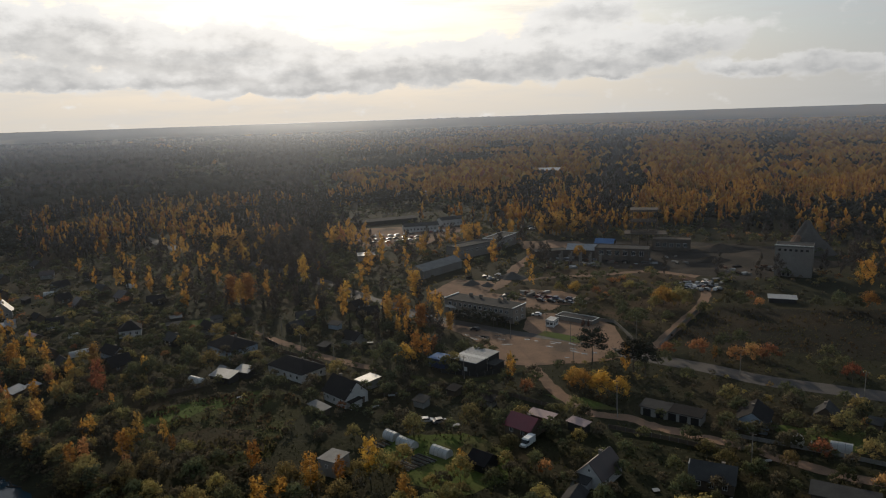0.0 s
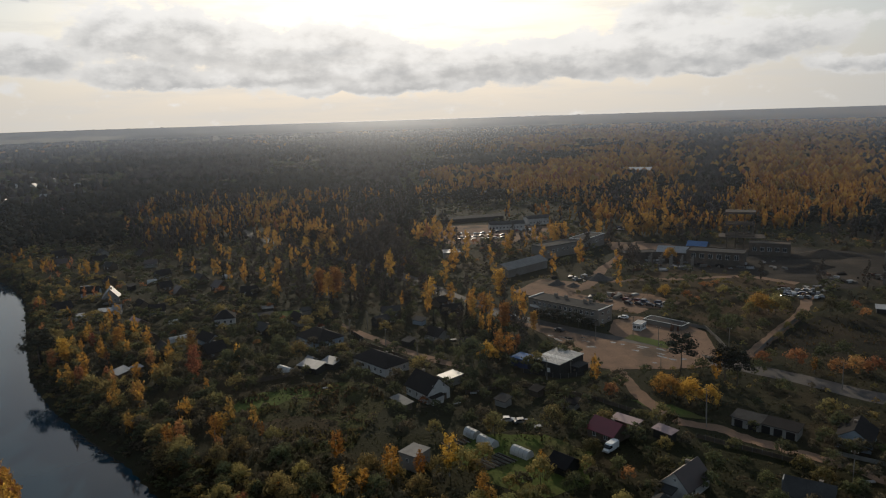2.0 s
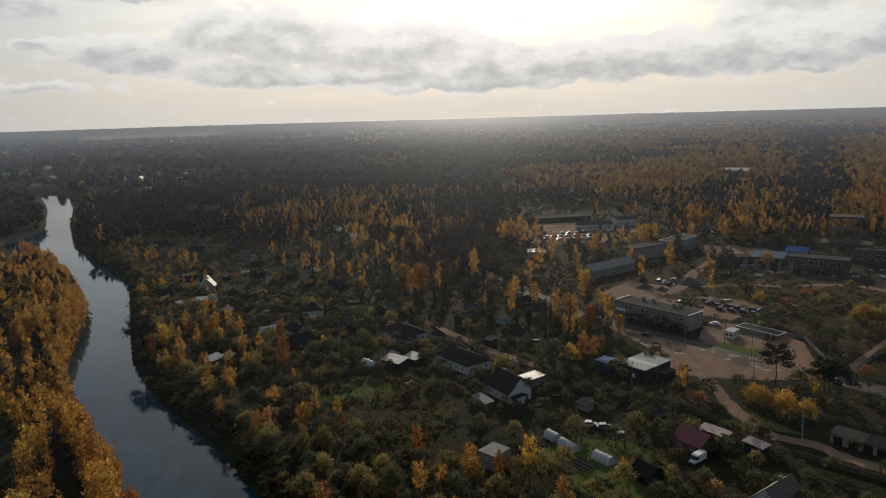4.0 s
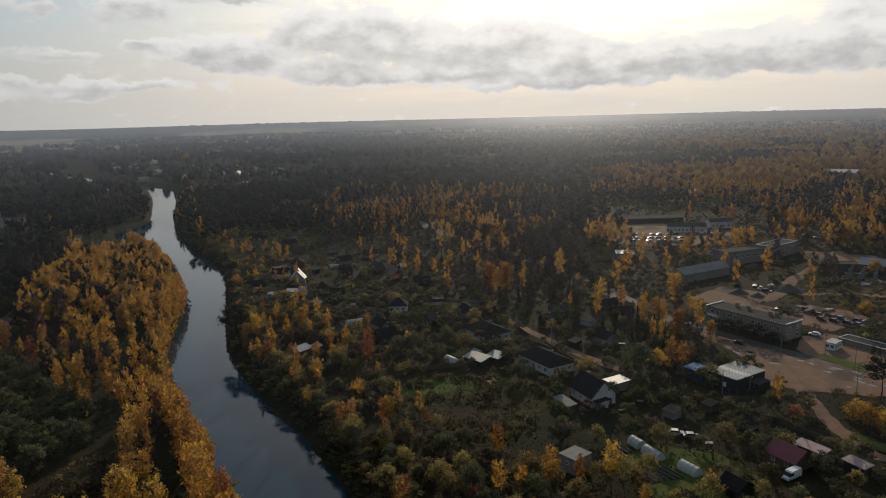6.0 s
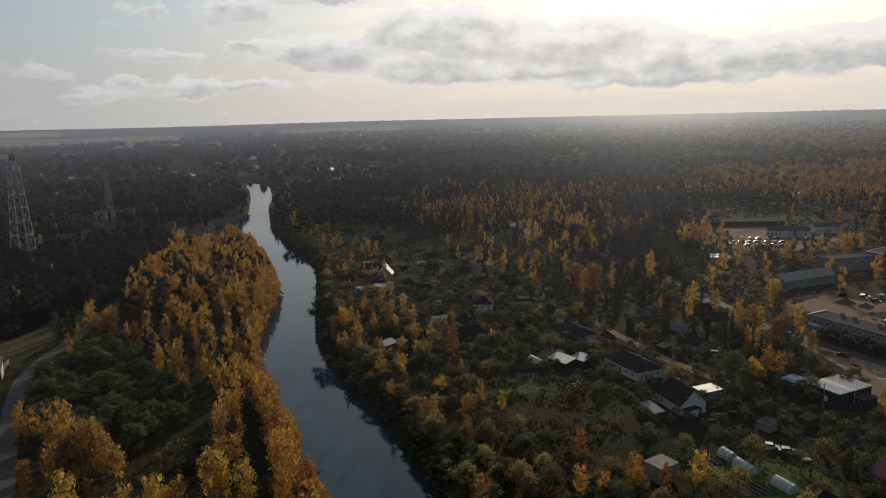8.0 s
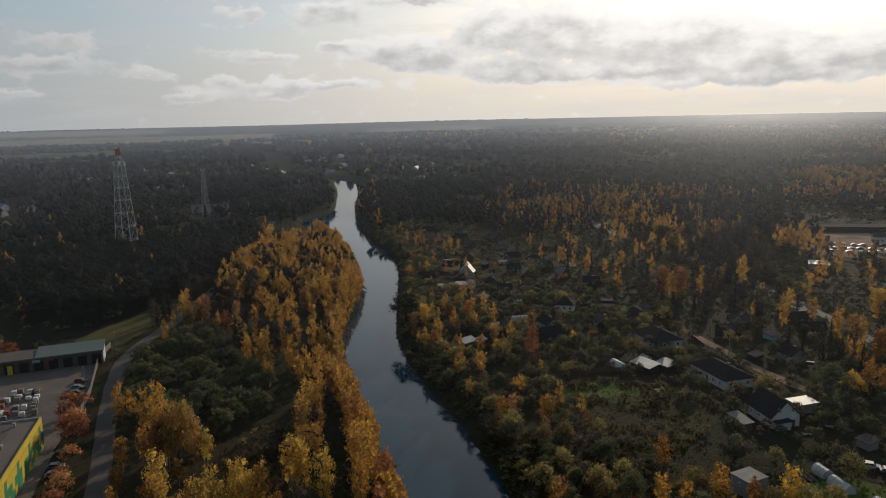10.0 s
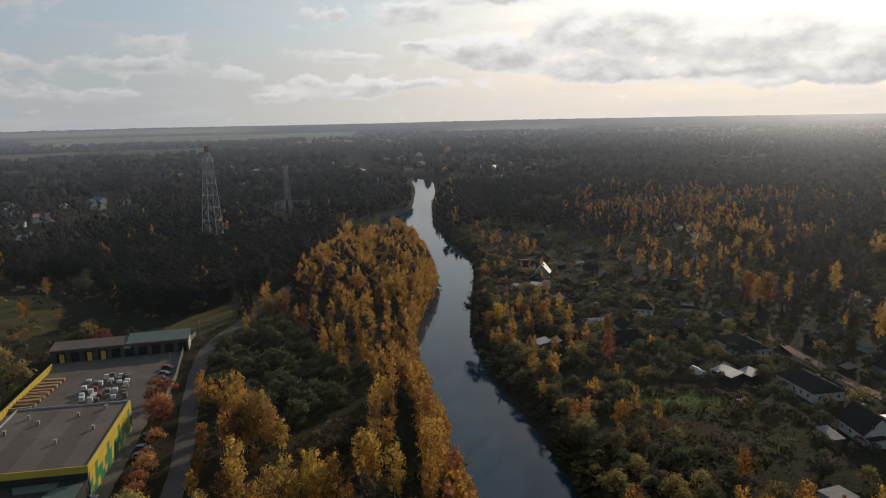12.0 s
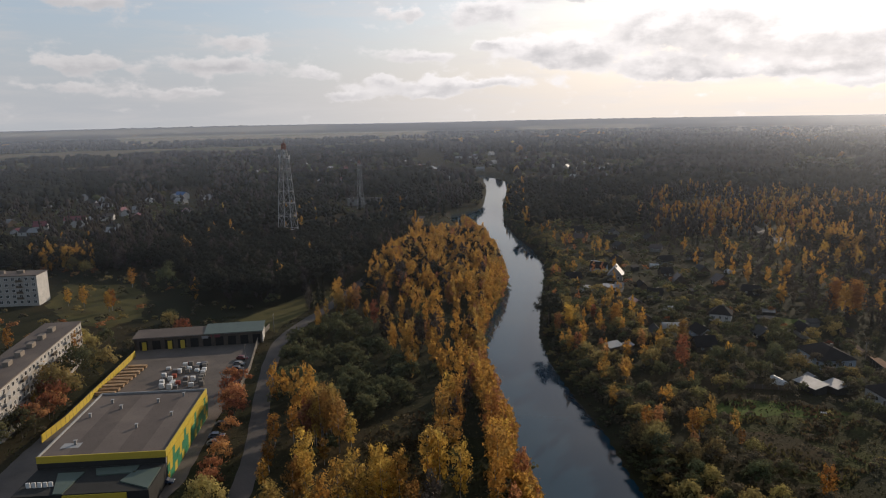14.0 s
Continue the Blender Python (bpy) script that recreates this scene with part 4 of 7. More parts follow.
for u in (-17.8, 17.5):
    part("coping", boxes((u, -5.4, 6.5, u + 0.4, 5.4, 6.85)), FRAME, office, "white roof edge")
for u, v in ((-4.5, 2.6), (5.6, 2.0), (7.6, 3.2), (-10, 3)):
    part("chimney", boxes((u, v, 6.2, u + 1.3, v + 0.9, 7.9)), BRICK, office, "squat brick chimney")
part("porch", boxes((13.0, -10.6, 2.5, 17.6, -5.1, 2.75), (13.1, -10.4, 0, 13.4, -10.1, 2.5), (17.1, -10.4, 0, 17.4, -10.1, 2.5)), SLATE, office, "flat porch on posts")
part("balcony", boxes((-16.5, -6.2, 2.9, -11.5, -5.1, 3.1), (-16.5, -6.2, 3.1, -11.5, -6.1, 3.9)), FRAME, office, "white balcony rail")
kiosk = building("kiosk", "small white kiosk with wide dark windows", "kiosk", 43.6, 284.2, -30, 3.4, 5.6, 2.6, 2.9, "flat", FRAME, PALE, [("f", 2, 1, 1.2, 1.2, 0.9, 0), ("r", 3, 1, 1.3, 1.3, 0.8, 0)])
station = building("filling_station_wall", "long low concrete building behind the filling station", "building", 55.0, 290.0, -40, 17.0, 6.2, 1.5, 1.9, "flat", CONCRETE, SLATE, ridge_label="pale roof edge")
wall_line = [(63.8, 288.2), (69.1, 285.0), (70.2, 272.0), (70.6, 259.7)]
for (ax, ay), (bx, by) in zip(wall_line, wall_line[1:]):
    L_ = math.hypot(bx - ax, by - ay)
    ob = thing("concrete_wall", "low pale concrete boundary wall", "wall", pose(ax, ay, 0, 0, 0, math.degrees(math.atan2(by - ay, bx - ax))), "boundary walls")
    n = max(1, round(L_ / 2.5))
    for k in range(n):
        part("panel", boxes((k * L_ / n + 0.03, -0.1, -0.2, (k + 1) * L_ / n - 0.03, 0.1, 1.3)), CONCRETE, ob)
for x, y in ((55.4, 281.0), (57.8, 280.6), (56.4, 283.2)):
    ob = thing("fuel_pump", "old rusty fuel pump on the forecourt", "fuel pump", pose(x, y, 0, 0, 0, -38), "fuel pumps")
    part("plinth", boxes((-0.6, -0.5, 0, 0.6, 0.5, 0.2)), CONCRETE, ob)
    part("body", boxes((-0.35, -0.3, 0.2, 0.35, 0.3, 2.0)), RUSTY, ob)
    part("sign_post", boxes((-0.1, -0.1, 2.0, 0.1, 0.1, 3.2)), RUSTY, ob)
patch("lawn", [(36.0, 272.0), (39.6, 277.0), (52.6, 266.0), (50.0, 259.5)], GRASS, "bright green lawn beside the filling station", 0.13, ragged=0.1)
patch("grass_plot", [(-14, 186), (4, 186), (16, 176), (14, 160), (2, 152), (-10, 160), (-20, 172)], GRASS, "green grass plot with garden beds", 0.05, clear=False)
patch("grass_plot", [(-126, 306), (-104, 312), (-100, 298), (-118, 294)], GRASS, "green lawn between the gardens", 0.05, clear=True)
patch("grass_plot", [(30, 212), (42, 208), (50, 198), (40, 200)], GRASS, "grass beside the sandy track", 0.05, clear=True)
patch("grass_plot", [(86, 186), (110, 178), (104, 166), (90, 172)], GRASS, "green garden grass", 0.05, clear=False)
patch("earth_lot", [(-60, 480), (-20, 470), (10, 500), (20, 545), (-20, 560), (-70, 555)], DIRT, "bare orange lot with parked cars", 0.06)
patch("earth_lot", [(50, 480), (90, 470), (100, 440), (70, 430), (52, 450)], DIRT, "bare sandy earth between sheds", 0.06)

# -- the works --
# Dark ruin concrete, with cloud and wall shade put into the colour.
DARK_CONCRETE = material("weathered dark concrete and shaded walls", (0.13, 0.105, 0.085), (0.075, 0.064, 0.054), 0.92, 0.3, 2.0, third=(0.16, 0.12, 0.09))
building("long_barn", "long white barn with a low grey roof", "barn", -16.5, 537.5, 12, 26, 9, 4.4, 6.2, "gable", WALL_WHITE, SLATE, [("f", 9, 1, 1.2, 1.4, 1.2, 0)])
building("long_barn", "white barn at the edge of the wood", "barn", 6.5, 560, 25, 19, 9, 5.2, 7.0, "gable", WALL_WHITE, SLATE, [("f", 6, 1, 1.2, 1.4, 1.4, 0)])
building("long_shed", "very long low dark shed", "shed", -47, 580, 23, 55, 8, 3.0, 3.8, "shed", WALL_DARK, SLATE)
building("flat_store", "low store with a bright flat roof", "store", -47, 432, 10, 10, 8, 3.6, 4.0, "shed", WALL_GREY, ZINC)
building("warehouse", "long warehouse with a bowed grey roof", "warehouse", -4.5, 391, 50, 33, 11, 4.4, 6.8, "gable", CONCRETE, FELT, [("r", 2, 1, 1.5, 1.5, 1.2, 0)])
building("workshop", "long flat-roofed concrete workshop", "workshop", 15.5, 436.5, 42, 27, 11, 7.0, 7.6, "flat", CONCRETE, SLATE, [("r", 2, 2, 1.6, 1.6, 1.2, 3.0), ("f", 6, 1, 1.6, 1.6, 3.6, 0)])
building("workshop", "concrete workshop with a light roof edge", "workshop", 37, 461.5, 58, 27, 11, 7.0, 7.6, "flat", CONCRETE, SLATE, [("r", 2, 2, 1.6, 1.6, 1.2, 3.0), ("f", 6, 1, 1.6, 1.6, 3.6, 0)], ridge_label="pale roof edge")
building("works_shed", "works shed with a pale sheet roof", "shed", 85, 424, -20, 20, 11, 4.5, 7.0, "gable", DARK_CONCRETE, PALE)
building("works_shed", "works shed with a faded blue roof", "shed", 100.5, 439, -25, 11, 9, 5.0, 7.2, "gable", DARK_CONCRETE, BLUEROOF)
building("works_hall", "derelict concrete hall with empty windows", "hall", 104, 410, -22, 30, 13, 7.0, 7.6, "flat", DARK_CONCRETE, SLATE, [("f", 6, 1, 2.4, 2.6, 3.5, 0)])
building("works_hall", "derelict low concrete hall", "hall", 64, 424, 10, 20, 8, 4.0, 4.4, "flat", DARK_CONCRETE, SLATE)
building("low_shed", "low shed with a pale flat roof by the field", "shed", 149, 308, -22, 11, 5, 2.0, 2.5, "shed", WALL_DARK, PALE)
building("far_depot", "bright-roofed depot among distant woods", "depot", -24, 758, 15, 26, 14, 4.5, 5.5, "shed", WALL_GREY, ZINC)
building("far_depot", "pale roofed depot among distant woods", "depot", -52, 770, 15, 26, 8, 3.5, 4.2, "shed", WALL_GREY, PALE)
building("far_works", "low pale works deep in the golden wood", "works", 145, 972, -10, 46, 18, 6, 7, "shed", WALL_GREY, PALE)
building("far_works", "long pale works shed deep in the wood", "works", 150, 1010, -10, 50, 12, 5, 6, "shed", WALL_GREY, PALE)

silo = building("concrete_tower_block", "tall blank concrete block with small square windows", "building", 178.5, 358.8, -30, 17.2, 12.5, 15.2, 15.8, "flat", CONCRETE, SLATE)
# Dark panels on the solid block, painted as shaded window holes.
for k in range(6):
    part("opening", boxes((-7.0 + k * 2.5, -6.32, 13.0, -5.8 + k * 2.5, -6.22, 14.1)), OPENING_SHADE, silo)
for u, z in ((-2.6, 2.2), (-4.6, 0.4), (-2.4, 0.4)):
    part("opening", boxes((u, -6.32, z, u + 0.9, -6.22, z + 1.7)), OPENING_SHADE, silo)
part("coping", boxes((-8.8, -6.5, 15.8, 8.8, -6.1, 16.1)), FRAME, silo, "pale roof edge")

patch("rubble_ground", [(86, 392), (150, 350), (196, 366), (214, 425), (150, 462), (92, 470), (60, 440), (62, 405)], RUBBLE, "dark trampled ground strewn with rubble", 0.05, clear=True, ragged=2.0)
# ruined concrete frame
frame_tower = thing("concrete_frame_tower", "derelict open concrete frame tower", "ruin", pose(129, 456, 0, 0, 0, -16))
for i in range(4):
    for j in range(3):
        part("column", boxes((-7.5 + i * 4.9, -5 + j * 4.8, 0, -7.0 + i * 4.9, -4.3 + j * 4.8, 22)), DARK_CONCRETE, frame_tower)
for z in (7.5, 14.5, 21.3):
    for j in range(3):
        part("beam", boxes((-8.2, -5.1 + j * 4.8, z, 8.4, -4.2 + j * 4.8, z + 0.9)), DARK_CONCRETE, frame_tower)
    for i in range(4):
        part("beam", boxes((-7.7 + i * 4.9, -4.2, z + 0.1, -6.8 + i * 4.9, 4.6, z + 0.8)), DARK_CONCRETE, frame_tower)
part("slab", boxes((-8.6, -5.4, 22.2, 8.8, 5.8, 22.7)), DARK_CONCRETE, frame_tower)
part("slab", boxes((-12, -7, 7.0, 14, 7, 7.45)), DARK_CONCRETE, frame_tower)
building("ruin_block", "roofless concrete ruin beside the frame tower", "ruin", 140, 434, -18, 22, 10, 6.5, 7.2, "flat", DARK_CONCRETE, DARK_CONCRETE, [("f", 5, 1, 2.2, 2.4, 2.4, 0)])
for i in range(5):
    for j in range(3):
        ob = thing("concrete_post", "bare concrete post of a demolished hall", "post", pose(66 + i * 5.2 + j * 1.6, 402 - i * 2.3 + j * 5, 0, 0, 0, -22), "bare posts")
        part("shaft", boxes((-0.25, -0.25, -0.3, 0.25, 0.25, 5.2)), CONCRETE, ob)
        part("head", boxes((-0.5, -0.3, 5.2, 0.5, 0.3, 5.6)), CONCRETE, ob)


def heap(x, y, rx, ry, h, mat, label, seed):
    """A rounded, uneven heap."""
    rng = np.random.default_rng(seed)
    n, m = 28, 10
    v, f = [(0, 0, h)], []
    ph = rng.uniform(0, 6.28, 4)
    for i in range(1, m + 1):
        q = i / m
        for k in range(n):
            a = 2 * math.pi * k / n
            wob = 1 + 0.14 * math.sin(2 * a + ph[0]) + 0.09 * math.sin(5 * a + ph[1]) + 0.05 * math.sin(9 * a + ph[2])
            z = h * (1 - q) ** 1.15 * (1 + 0.12 * math.sin(3 * a + 4 * q + ph[3])) - (0.4 if i == m else 0)
            v.append((q * rx * wob * math.cos(a), q * ry * wob * math.sin(a), z))
    f = [(0, 1 + k, 1 + (k + 1) % n) for k in range(n)]
    for i in range(m - 1):
        for k in range(n):
            a, b = 1 + i * n + k, 1 + i * n + (k + 1) % n
            f.append((a, a + n, b + n, b))
    me = bpy.data.meshes.new("heap")
    me.from_pydata(v, [], f)
    me.materials.append(mat)
    me.shade_smooth()
    ob = tagged(new("spoil_mound", me), label, "heap", "heaps")
    ob.location = (x, y, float(ground_z(x, y)))
    CLEAR_SPOTS.append((x, y, max(rx, ry) * 0.8))
    return ob


SPOIL = material("grey spoil", (0.12, 0.108, 0.095), (0.08, 0.072, 0.064), 0.95, 0.15, 1.0, bump=0.2)
heap(212, 412, 14, 13, 19, SPOIL, "great grey spoil heap behind the concrete block", 1)
# Paler mound added on the left; its colour stands for sun on that slope.
heap(205, 410, 10, 7, 11, DIRT, "sandy mound added as the heap's sunlit slope", 2)
heap(168, 428, 20, 12, 4.0, RUBBLE, "broad dark heap of rubble", 3)
heap(152, 398, 12, 7, 2.6, RUBBLE, "low dark heap of broken concrete", 9)
heap(200, 380, 20, 9, 3.2, RUBBLE, "long grey rubble bank", 6)
heap(14, 360, 5, 4, 2.6, SPOIL, "dark gravel heap on bare earth", 4)
heap(22, 356, 4, 3, 2.0, SPOIL, "small grey gravel heap", 5)
heap(36, 372, 9, 6, 3.2, SPOIL, "broad grey gravel heap", 7)
heap(30, 333, 4, 3, 2.0, SPOIL, "small dark heap of rubble", 8)
# -- the builders' store on the west bank --
SX, SY, SROT = -190.4, 68.2, 50.5
patch("store_yard", [(-140, 40), (-163, 70), (-205, 104), (-224, 121), (-250, 141), (-277, 103), (-222, 57), (-190, 30), (-150, 10)], PAVED, "paved store yard with patches and stains", 0.07, ragged=0.2)
store = thing("builders_store", "large flat-roofed store with yellow and green cladding", "store", pose(SX, SY, 0, 0, 0, SROT))
a, b, H_ = 15.0, 20.4, 7.6
part("wall", boxes((-a, -b, -0.3, a, b, H_)), WALL_GREY, store)
part("roof", boxes((-a + 0.2, -b + 0.2, H_, a - 0.2, b - 0.2, H_ + 0.2)), BITUMEN, store)
for nm, bx in (("parapet", (-a - 0.1, -b - 0.1, H_ - 0.9, a + 0.1, -b + 0.2, H_ + 0.8)), ("parapet", (-a - 0.1, b - 0.2, H_ - 0.9, a + 0.1, b + 0.1, H_ + 0.7)),
               ("parapet", (-a - 0.1, -b + 0.2, H_ - 0.9, -a + 0.2, b - 0.2, H_ + 0.7)), ("parapet", (a - 0.2, -b + 0.2, H_ - 0.9, a + 0.1, b - 0.2, H_ + 0.8))):
    part(nm, boxes(bx), YELLOW if bx[0] > 0 or bx[1] < -b else PALE, store)
# slanting bands of cladding on the east wall
rng = random.Random(4)
y = -b
k = 0
while y < b - 0.5:
    w = min(2.1, b - y)
    for z0, z1, mat in ((4.4, 6.6, YELLOW if k % 5 != 2 else GREEN), (2.2, 4.4, GREEN if k % 4 != 1 else YELLOW), (0.0, 2.2, GREEN if k % 3 else YELLOW)):
        bm = bmesh.new()
        sl = 0.8
        ring = [(y + sl * (z0 - 3.3) / 3.3, z0), (y + w - 0.05 + sl * (z0 - 3.3) / 3.3, z0), (y + w - 0.05 + sl * (z1 - 3.3) / 3.3, z1), (y + sl * (z1 - 3.3) / 3.3, z1)]
        ring = [(max(-b, min(b, q)), z) for q, z in ring]
        extruded_x(bm, ring, a + 0.02, a + 0.14)
        part("cladding_panel", bm, mat, store)
    y += w
    k += 1
for u, v in ((-9.5, 13.5), (-5.5, 9.0), (3.5, 12.5), (9.5, 16.5), (3.0, -4.5), (-9.0, -13.0), (-12.0, 4.0), (10.0, 2.5)):
    ve = thing("roof_vent", "small galvanised vent on the store roof", "vent", pose(SX, SY, H_ + 0.2, 0, 0, SROT) @ pose(u, v, 0), "roof vents")
    part("shaft", boxes((-0.28, -0.28, 0, 0.28, 0.28, 1.0)), ZINC, ve)
    part("cap", boxes((-0.42, -0.42, 1.0, 0.42, 0.42, 1.12)), PALE, ve)
part("front_band", boxes((-a, -b - 0.13, 5.22, a - 0.2, -b - 0.02, H_ - 0.92)), WALL_DARK, store, "dark band under the yellow parapet")
for k in range(5):      # felt laid in broad lengths of two ages
    part("felt_strip", boxes((-a + 0.25 + k * 5.9, -b + 0.25, H_ + 0.2, -a + 0.25 + (k + 1) * 5.9 - 0.03, b - 0.25, H_ + 0.206)), (FELT_OLD, BITUMEN)[k % 2], store)
part("roof_patch", boxes((-12.0, -15, H_ + 0.206, -7.5, -12.2, H_ + 0.222)), PALE, store, "pale repair patch on the roof")
# the lower entrance front on the south side
part("entrance_block", boxes((-a, -b - 13, -0.3, a - 0.2, -b - 0.15, 5.2)), WALL_DARK, store, "lower dark entrance block")
for tri in (((-9, -b - 3), (-3, -b - 3), (-4, -b - 13), (-6, -b - 13)), ((-1, -b - 1.5), (9, -b - 1.0), (9, -b - 4.5), (0.5, -b - 5)), ((8.5, -b - 4.0), (14.5, -b - 2.5), (14.5, -b - 12.5), (7.0, -b - 8.5))):
    part("skylight", prism(bmesh.new(), tri, 5.2, 5.5), GREENROOF, store, "greenish glazed roof light")
for k in range(5):
    part("sign_bar", boxes((-13.5 + k * 1.25, -b - 9.1, 5.2, -12.6 + k * 1.25, -b - 8.8, 6.4)), FRAME, store, "pale sign shape")
part("fascia", boxes((-4, -b - 13.3, 2.6, 10, -b - 13.05, 5.0)), YELLOW, store, "yellow entrance fascia")
CLEAR_SPOTS += [(SX, SY, 26), (SX + 12, SY + 10, 22), (SX - 6, SY - 20, 22), (SX + 20, SY - 16, 18)]

# garages along the far side of the yard
row = thing("garage_block", "long garage block with green metal roof and dark-panelled bays", "garage", pose(-265.6, 124.0, 0, 0, 0, 55.4))
# Wall and piers get the darker colour to imitate the front's shade.
part("wall", boxes((-24, -5, -0.3, 24, 5, 4.8)), DARK_CONCRETE, row)
bm = bmesh.new()
extruded_x(bm, [(-5.6, 4.9), (5.4, 5.9), (5.4, 6.1), (-5.6, 5.1)], 2.0, 24.5)
part("roof", bm, GREENROOF, row, "dull green metal roof")
bm = bmesh.new()
extruded_x(bm, [(-5.5, 4.82), (5.3, 5.2), (5.3, 5.36), (-5.5, 4.98)], -24.4, 1.98)
part("roof", bm, BITUMEN, row, "dark felt roof")
part("gutter", boxes((-24.4, -5.75, 4.7, 24.4, -5.62, 4.84)), STEEL, row)
part("end_wall", boxes((24.0, -5.0, 0, 24.15, 5.0, 5.2)), WALL_WHITE, row, "pale end wall")
# Bays are dark panels on the wall, coloured like a shaded inside.
for k in range(10):
    u = -22 + k * 4.7
    part("bay", boxes((u, -5.1, 0, u + 3.0, -4.97, 3.6)), OPENING_SHADE, row, "dark panel painted as a shaded bay")
    part("pier", boxes((u - 1.2, -5.5, 0, u - 0.4, -5.0, 4.7)), DARK_CONCRETE, row)
for u in (-11.5, -6.8, -20.9):
    part("door_leaf", boxes((u, -5.9, 0, u + 1.6, -5.75, 3.4)), YELLOW, row, "yellow door leaf")
part("banner", boxes((4.5, -5.35, 3.4, 8.0, -5.2, 4.6)), MAROON, row, "red banner")
part("banner", boxes((0.5, -5.35, 3.2, 3.6, -5.2, 4.2)), PALE, row, "pale banner")
CLEAR_SPOTS += [(-265 - 9, 124 - 14, 9), (-265, 124, 9), (-265 + 9, 124 + 14, 9)]


def fence(pts, h, mat, label, name="fence", step=2.5, thick=0.06, group="fences"):
    """Fence runs with posts and panels."""
    for (ax, ay), (bx, by) in zip(pts, pts[1:]):
        L_ = math.hypot(bx - ax, by - ay)
        ob = thing(name, label, "fence", pose(ax, ay, 0, 0, 0, math.degrees(math.atan2(by - ay, bx - ax))), group)
        n = max(1, round(L_ / step))
        s = L_ / n
        pm, qm = bpy.data.meshes.new("panel"), bpy.data.meshes.new("post")
        bm = boxes((0.05, -thick / 2, 0.08, s - 0.05, thick / 2, h))
        bm.to_mesh(pm), bm.free()
        bm = boxes((-0.05, -0.07, -0.2, 0.05, 0.07, h + 0.08))
        bm.to_mesh(qm), bm.free()
        pm.materials.append(mat), qm.materials.append(STEEL if mat is not CONCRETE else CONCRETE)
        for k in range(n):
            part_me("panel", pm, ob, "", pose(k * s, 0, 0))
            part_me("post", qm, ob, "", pose(k * s, 0, 0))


fence([(-212, 51.5), (-221, 60.5), (-268, 99)], 2.4, YELLOW, "tall yellow sheet fence round the yard")
fence([(-263, 153), (-250.5, 140.5), (-223, 121.5), (-205, 107)], 2.2, CONCRETE, "pale concrete panel fence along the road")
fence([(-92.6, 219.9), (-80.8, 228.0), (-79.0, 230.5)], 1.6, WALL_WOOD, "dark board fence above the meadow")
fence([(-66.0, 258.6), (-64.5, 266.0), (-72.0, 275.6)], 1.8, WALL_DARK, "dark sheet fence beside the lane")
fence([(-64, 262), (-52, 252), (-40, 241)], 1.5, WALL_WOOD, "weathered board fence along the lane")
fence([(-2, 233.5), (10, 228.6), (18, 231.5)], 1.6, WALL_DARK, "low dark fence before the hall")
fence([(-20, 214), (-4, 222), (18, 212), (32, 200)], 1.3, WALL_WOOD, "sagging wooden garden fence")
fence([(44, 186), (60, 176), (72, 168)], 1.3, WALL_WOOD, "grey picket fence along the road")
fence([(76, 178), (96, 166), (116, 152)], 1.2, WALL_GREY, "low grey fence along the road")
fence([(78, 252), (92, 274), (110, 300)], 1.6, CONCRETE, "concrete panel fence beside the field track")
fence([(-126, 280), (-112, 288), (-96, 282)], 1.2, WALL_WOOD, "old weathered wooden garden fence")
fence([(-160, 300), (-146, 296), (-136, 304)], 1.2, WALL_WOOD, "old garden fence behind a cabin")

# timber and building goods in the yard
for k in range(9):
    u = k / 8
    ob = thing("timber_stack", "stack of sawn boards on bearers", "timber stack", pose(-236 - 18 * u, 77 + 17.5 * u, 0.1, 0, 0, 141 - 90 + random.Random(k).uniform(-4, 4)), "timber stacks")
    for j in range(5):
        for i in range(4):
            if random.Random(k * 31 + j * 5 + i).random() < 0.85:
                part("board", boxes((-3.4 + random.Random(k + i + j).uniform(-0.3, 0.3), -0.9 + i * 0.45, 0.12 + j * 0.2, 3.0, -0.5 + i * 0.45, 0.29 + j * 0.2)), TIMBER, ob)
    part("bearer", boxes((-2.2, -0.95, -0.04, -1.9, 0.9, 0.12)), TIMBER, ob)
    part("bearer", boxes((1.9, -0.95, -0.04, 2.2, 0.9, 0.12)), TIMBER, ob)
WRAP = material("white shrink wrap", (0.66, 0.66, 0.64), (0.52, 0.52, 0.5), 0.4, 0.8, 4.0, contrast=0.3)
REDBRICK = material("stacked red bricks", (0.36, 0.09, 0.055), (0.28, 0.07, 0.045), 0.9, 0.8, 5.0)
rng = random.Random(8)
goods = ((WRAP, "pallet of goods in white wrap"), (REDBRICK, "pallet of stacked red bricks"), (CONCRETE, "pallet of grey blocks"), (STEEL, "bundle of grey pipes and grating"), (WRAP, "pallet wrapped in white film"))
for i in range(9):
    for j in range(6):
        if rng.random() < 0.28:
            continue
        u, v = i / 8, j / 5
        x = -226 - 21 * u + 5 * v + rng.uniform(-0.6, 0.6)
        y = 91 + 12 * u + 11 * v + rng.uniform(-0.6, 0.6)
        mat, lab = goods[rng.randrange(5)]
        ob = thing("goods_pallet", lab, "pallet", pose(x, y, 0.08, 0, 0, 52 + rng.uniform(-8, 8)), "goods pallets")
        h = rng.uniform(0.7, 1.9)
        for q in (-0.55, 0.0, 0.45):
            part("runner", boxes((-0.7, q, 0, 0.7, q + 0.1, 0.12)), TIMBER, ob)
        bm = boxes((-0.75, -0.6, 0.12, 0.75, 0.6, 0.12 + h))
        bmesh.ops.bevel(bm, geom=bm.edges[:], offset=0.06, segments=1, affect="EDGES")
        part("load", bm, mat, ob)

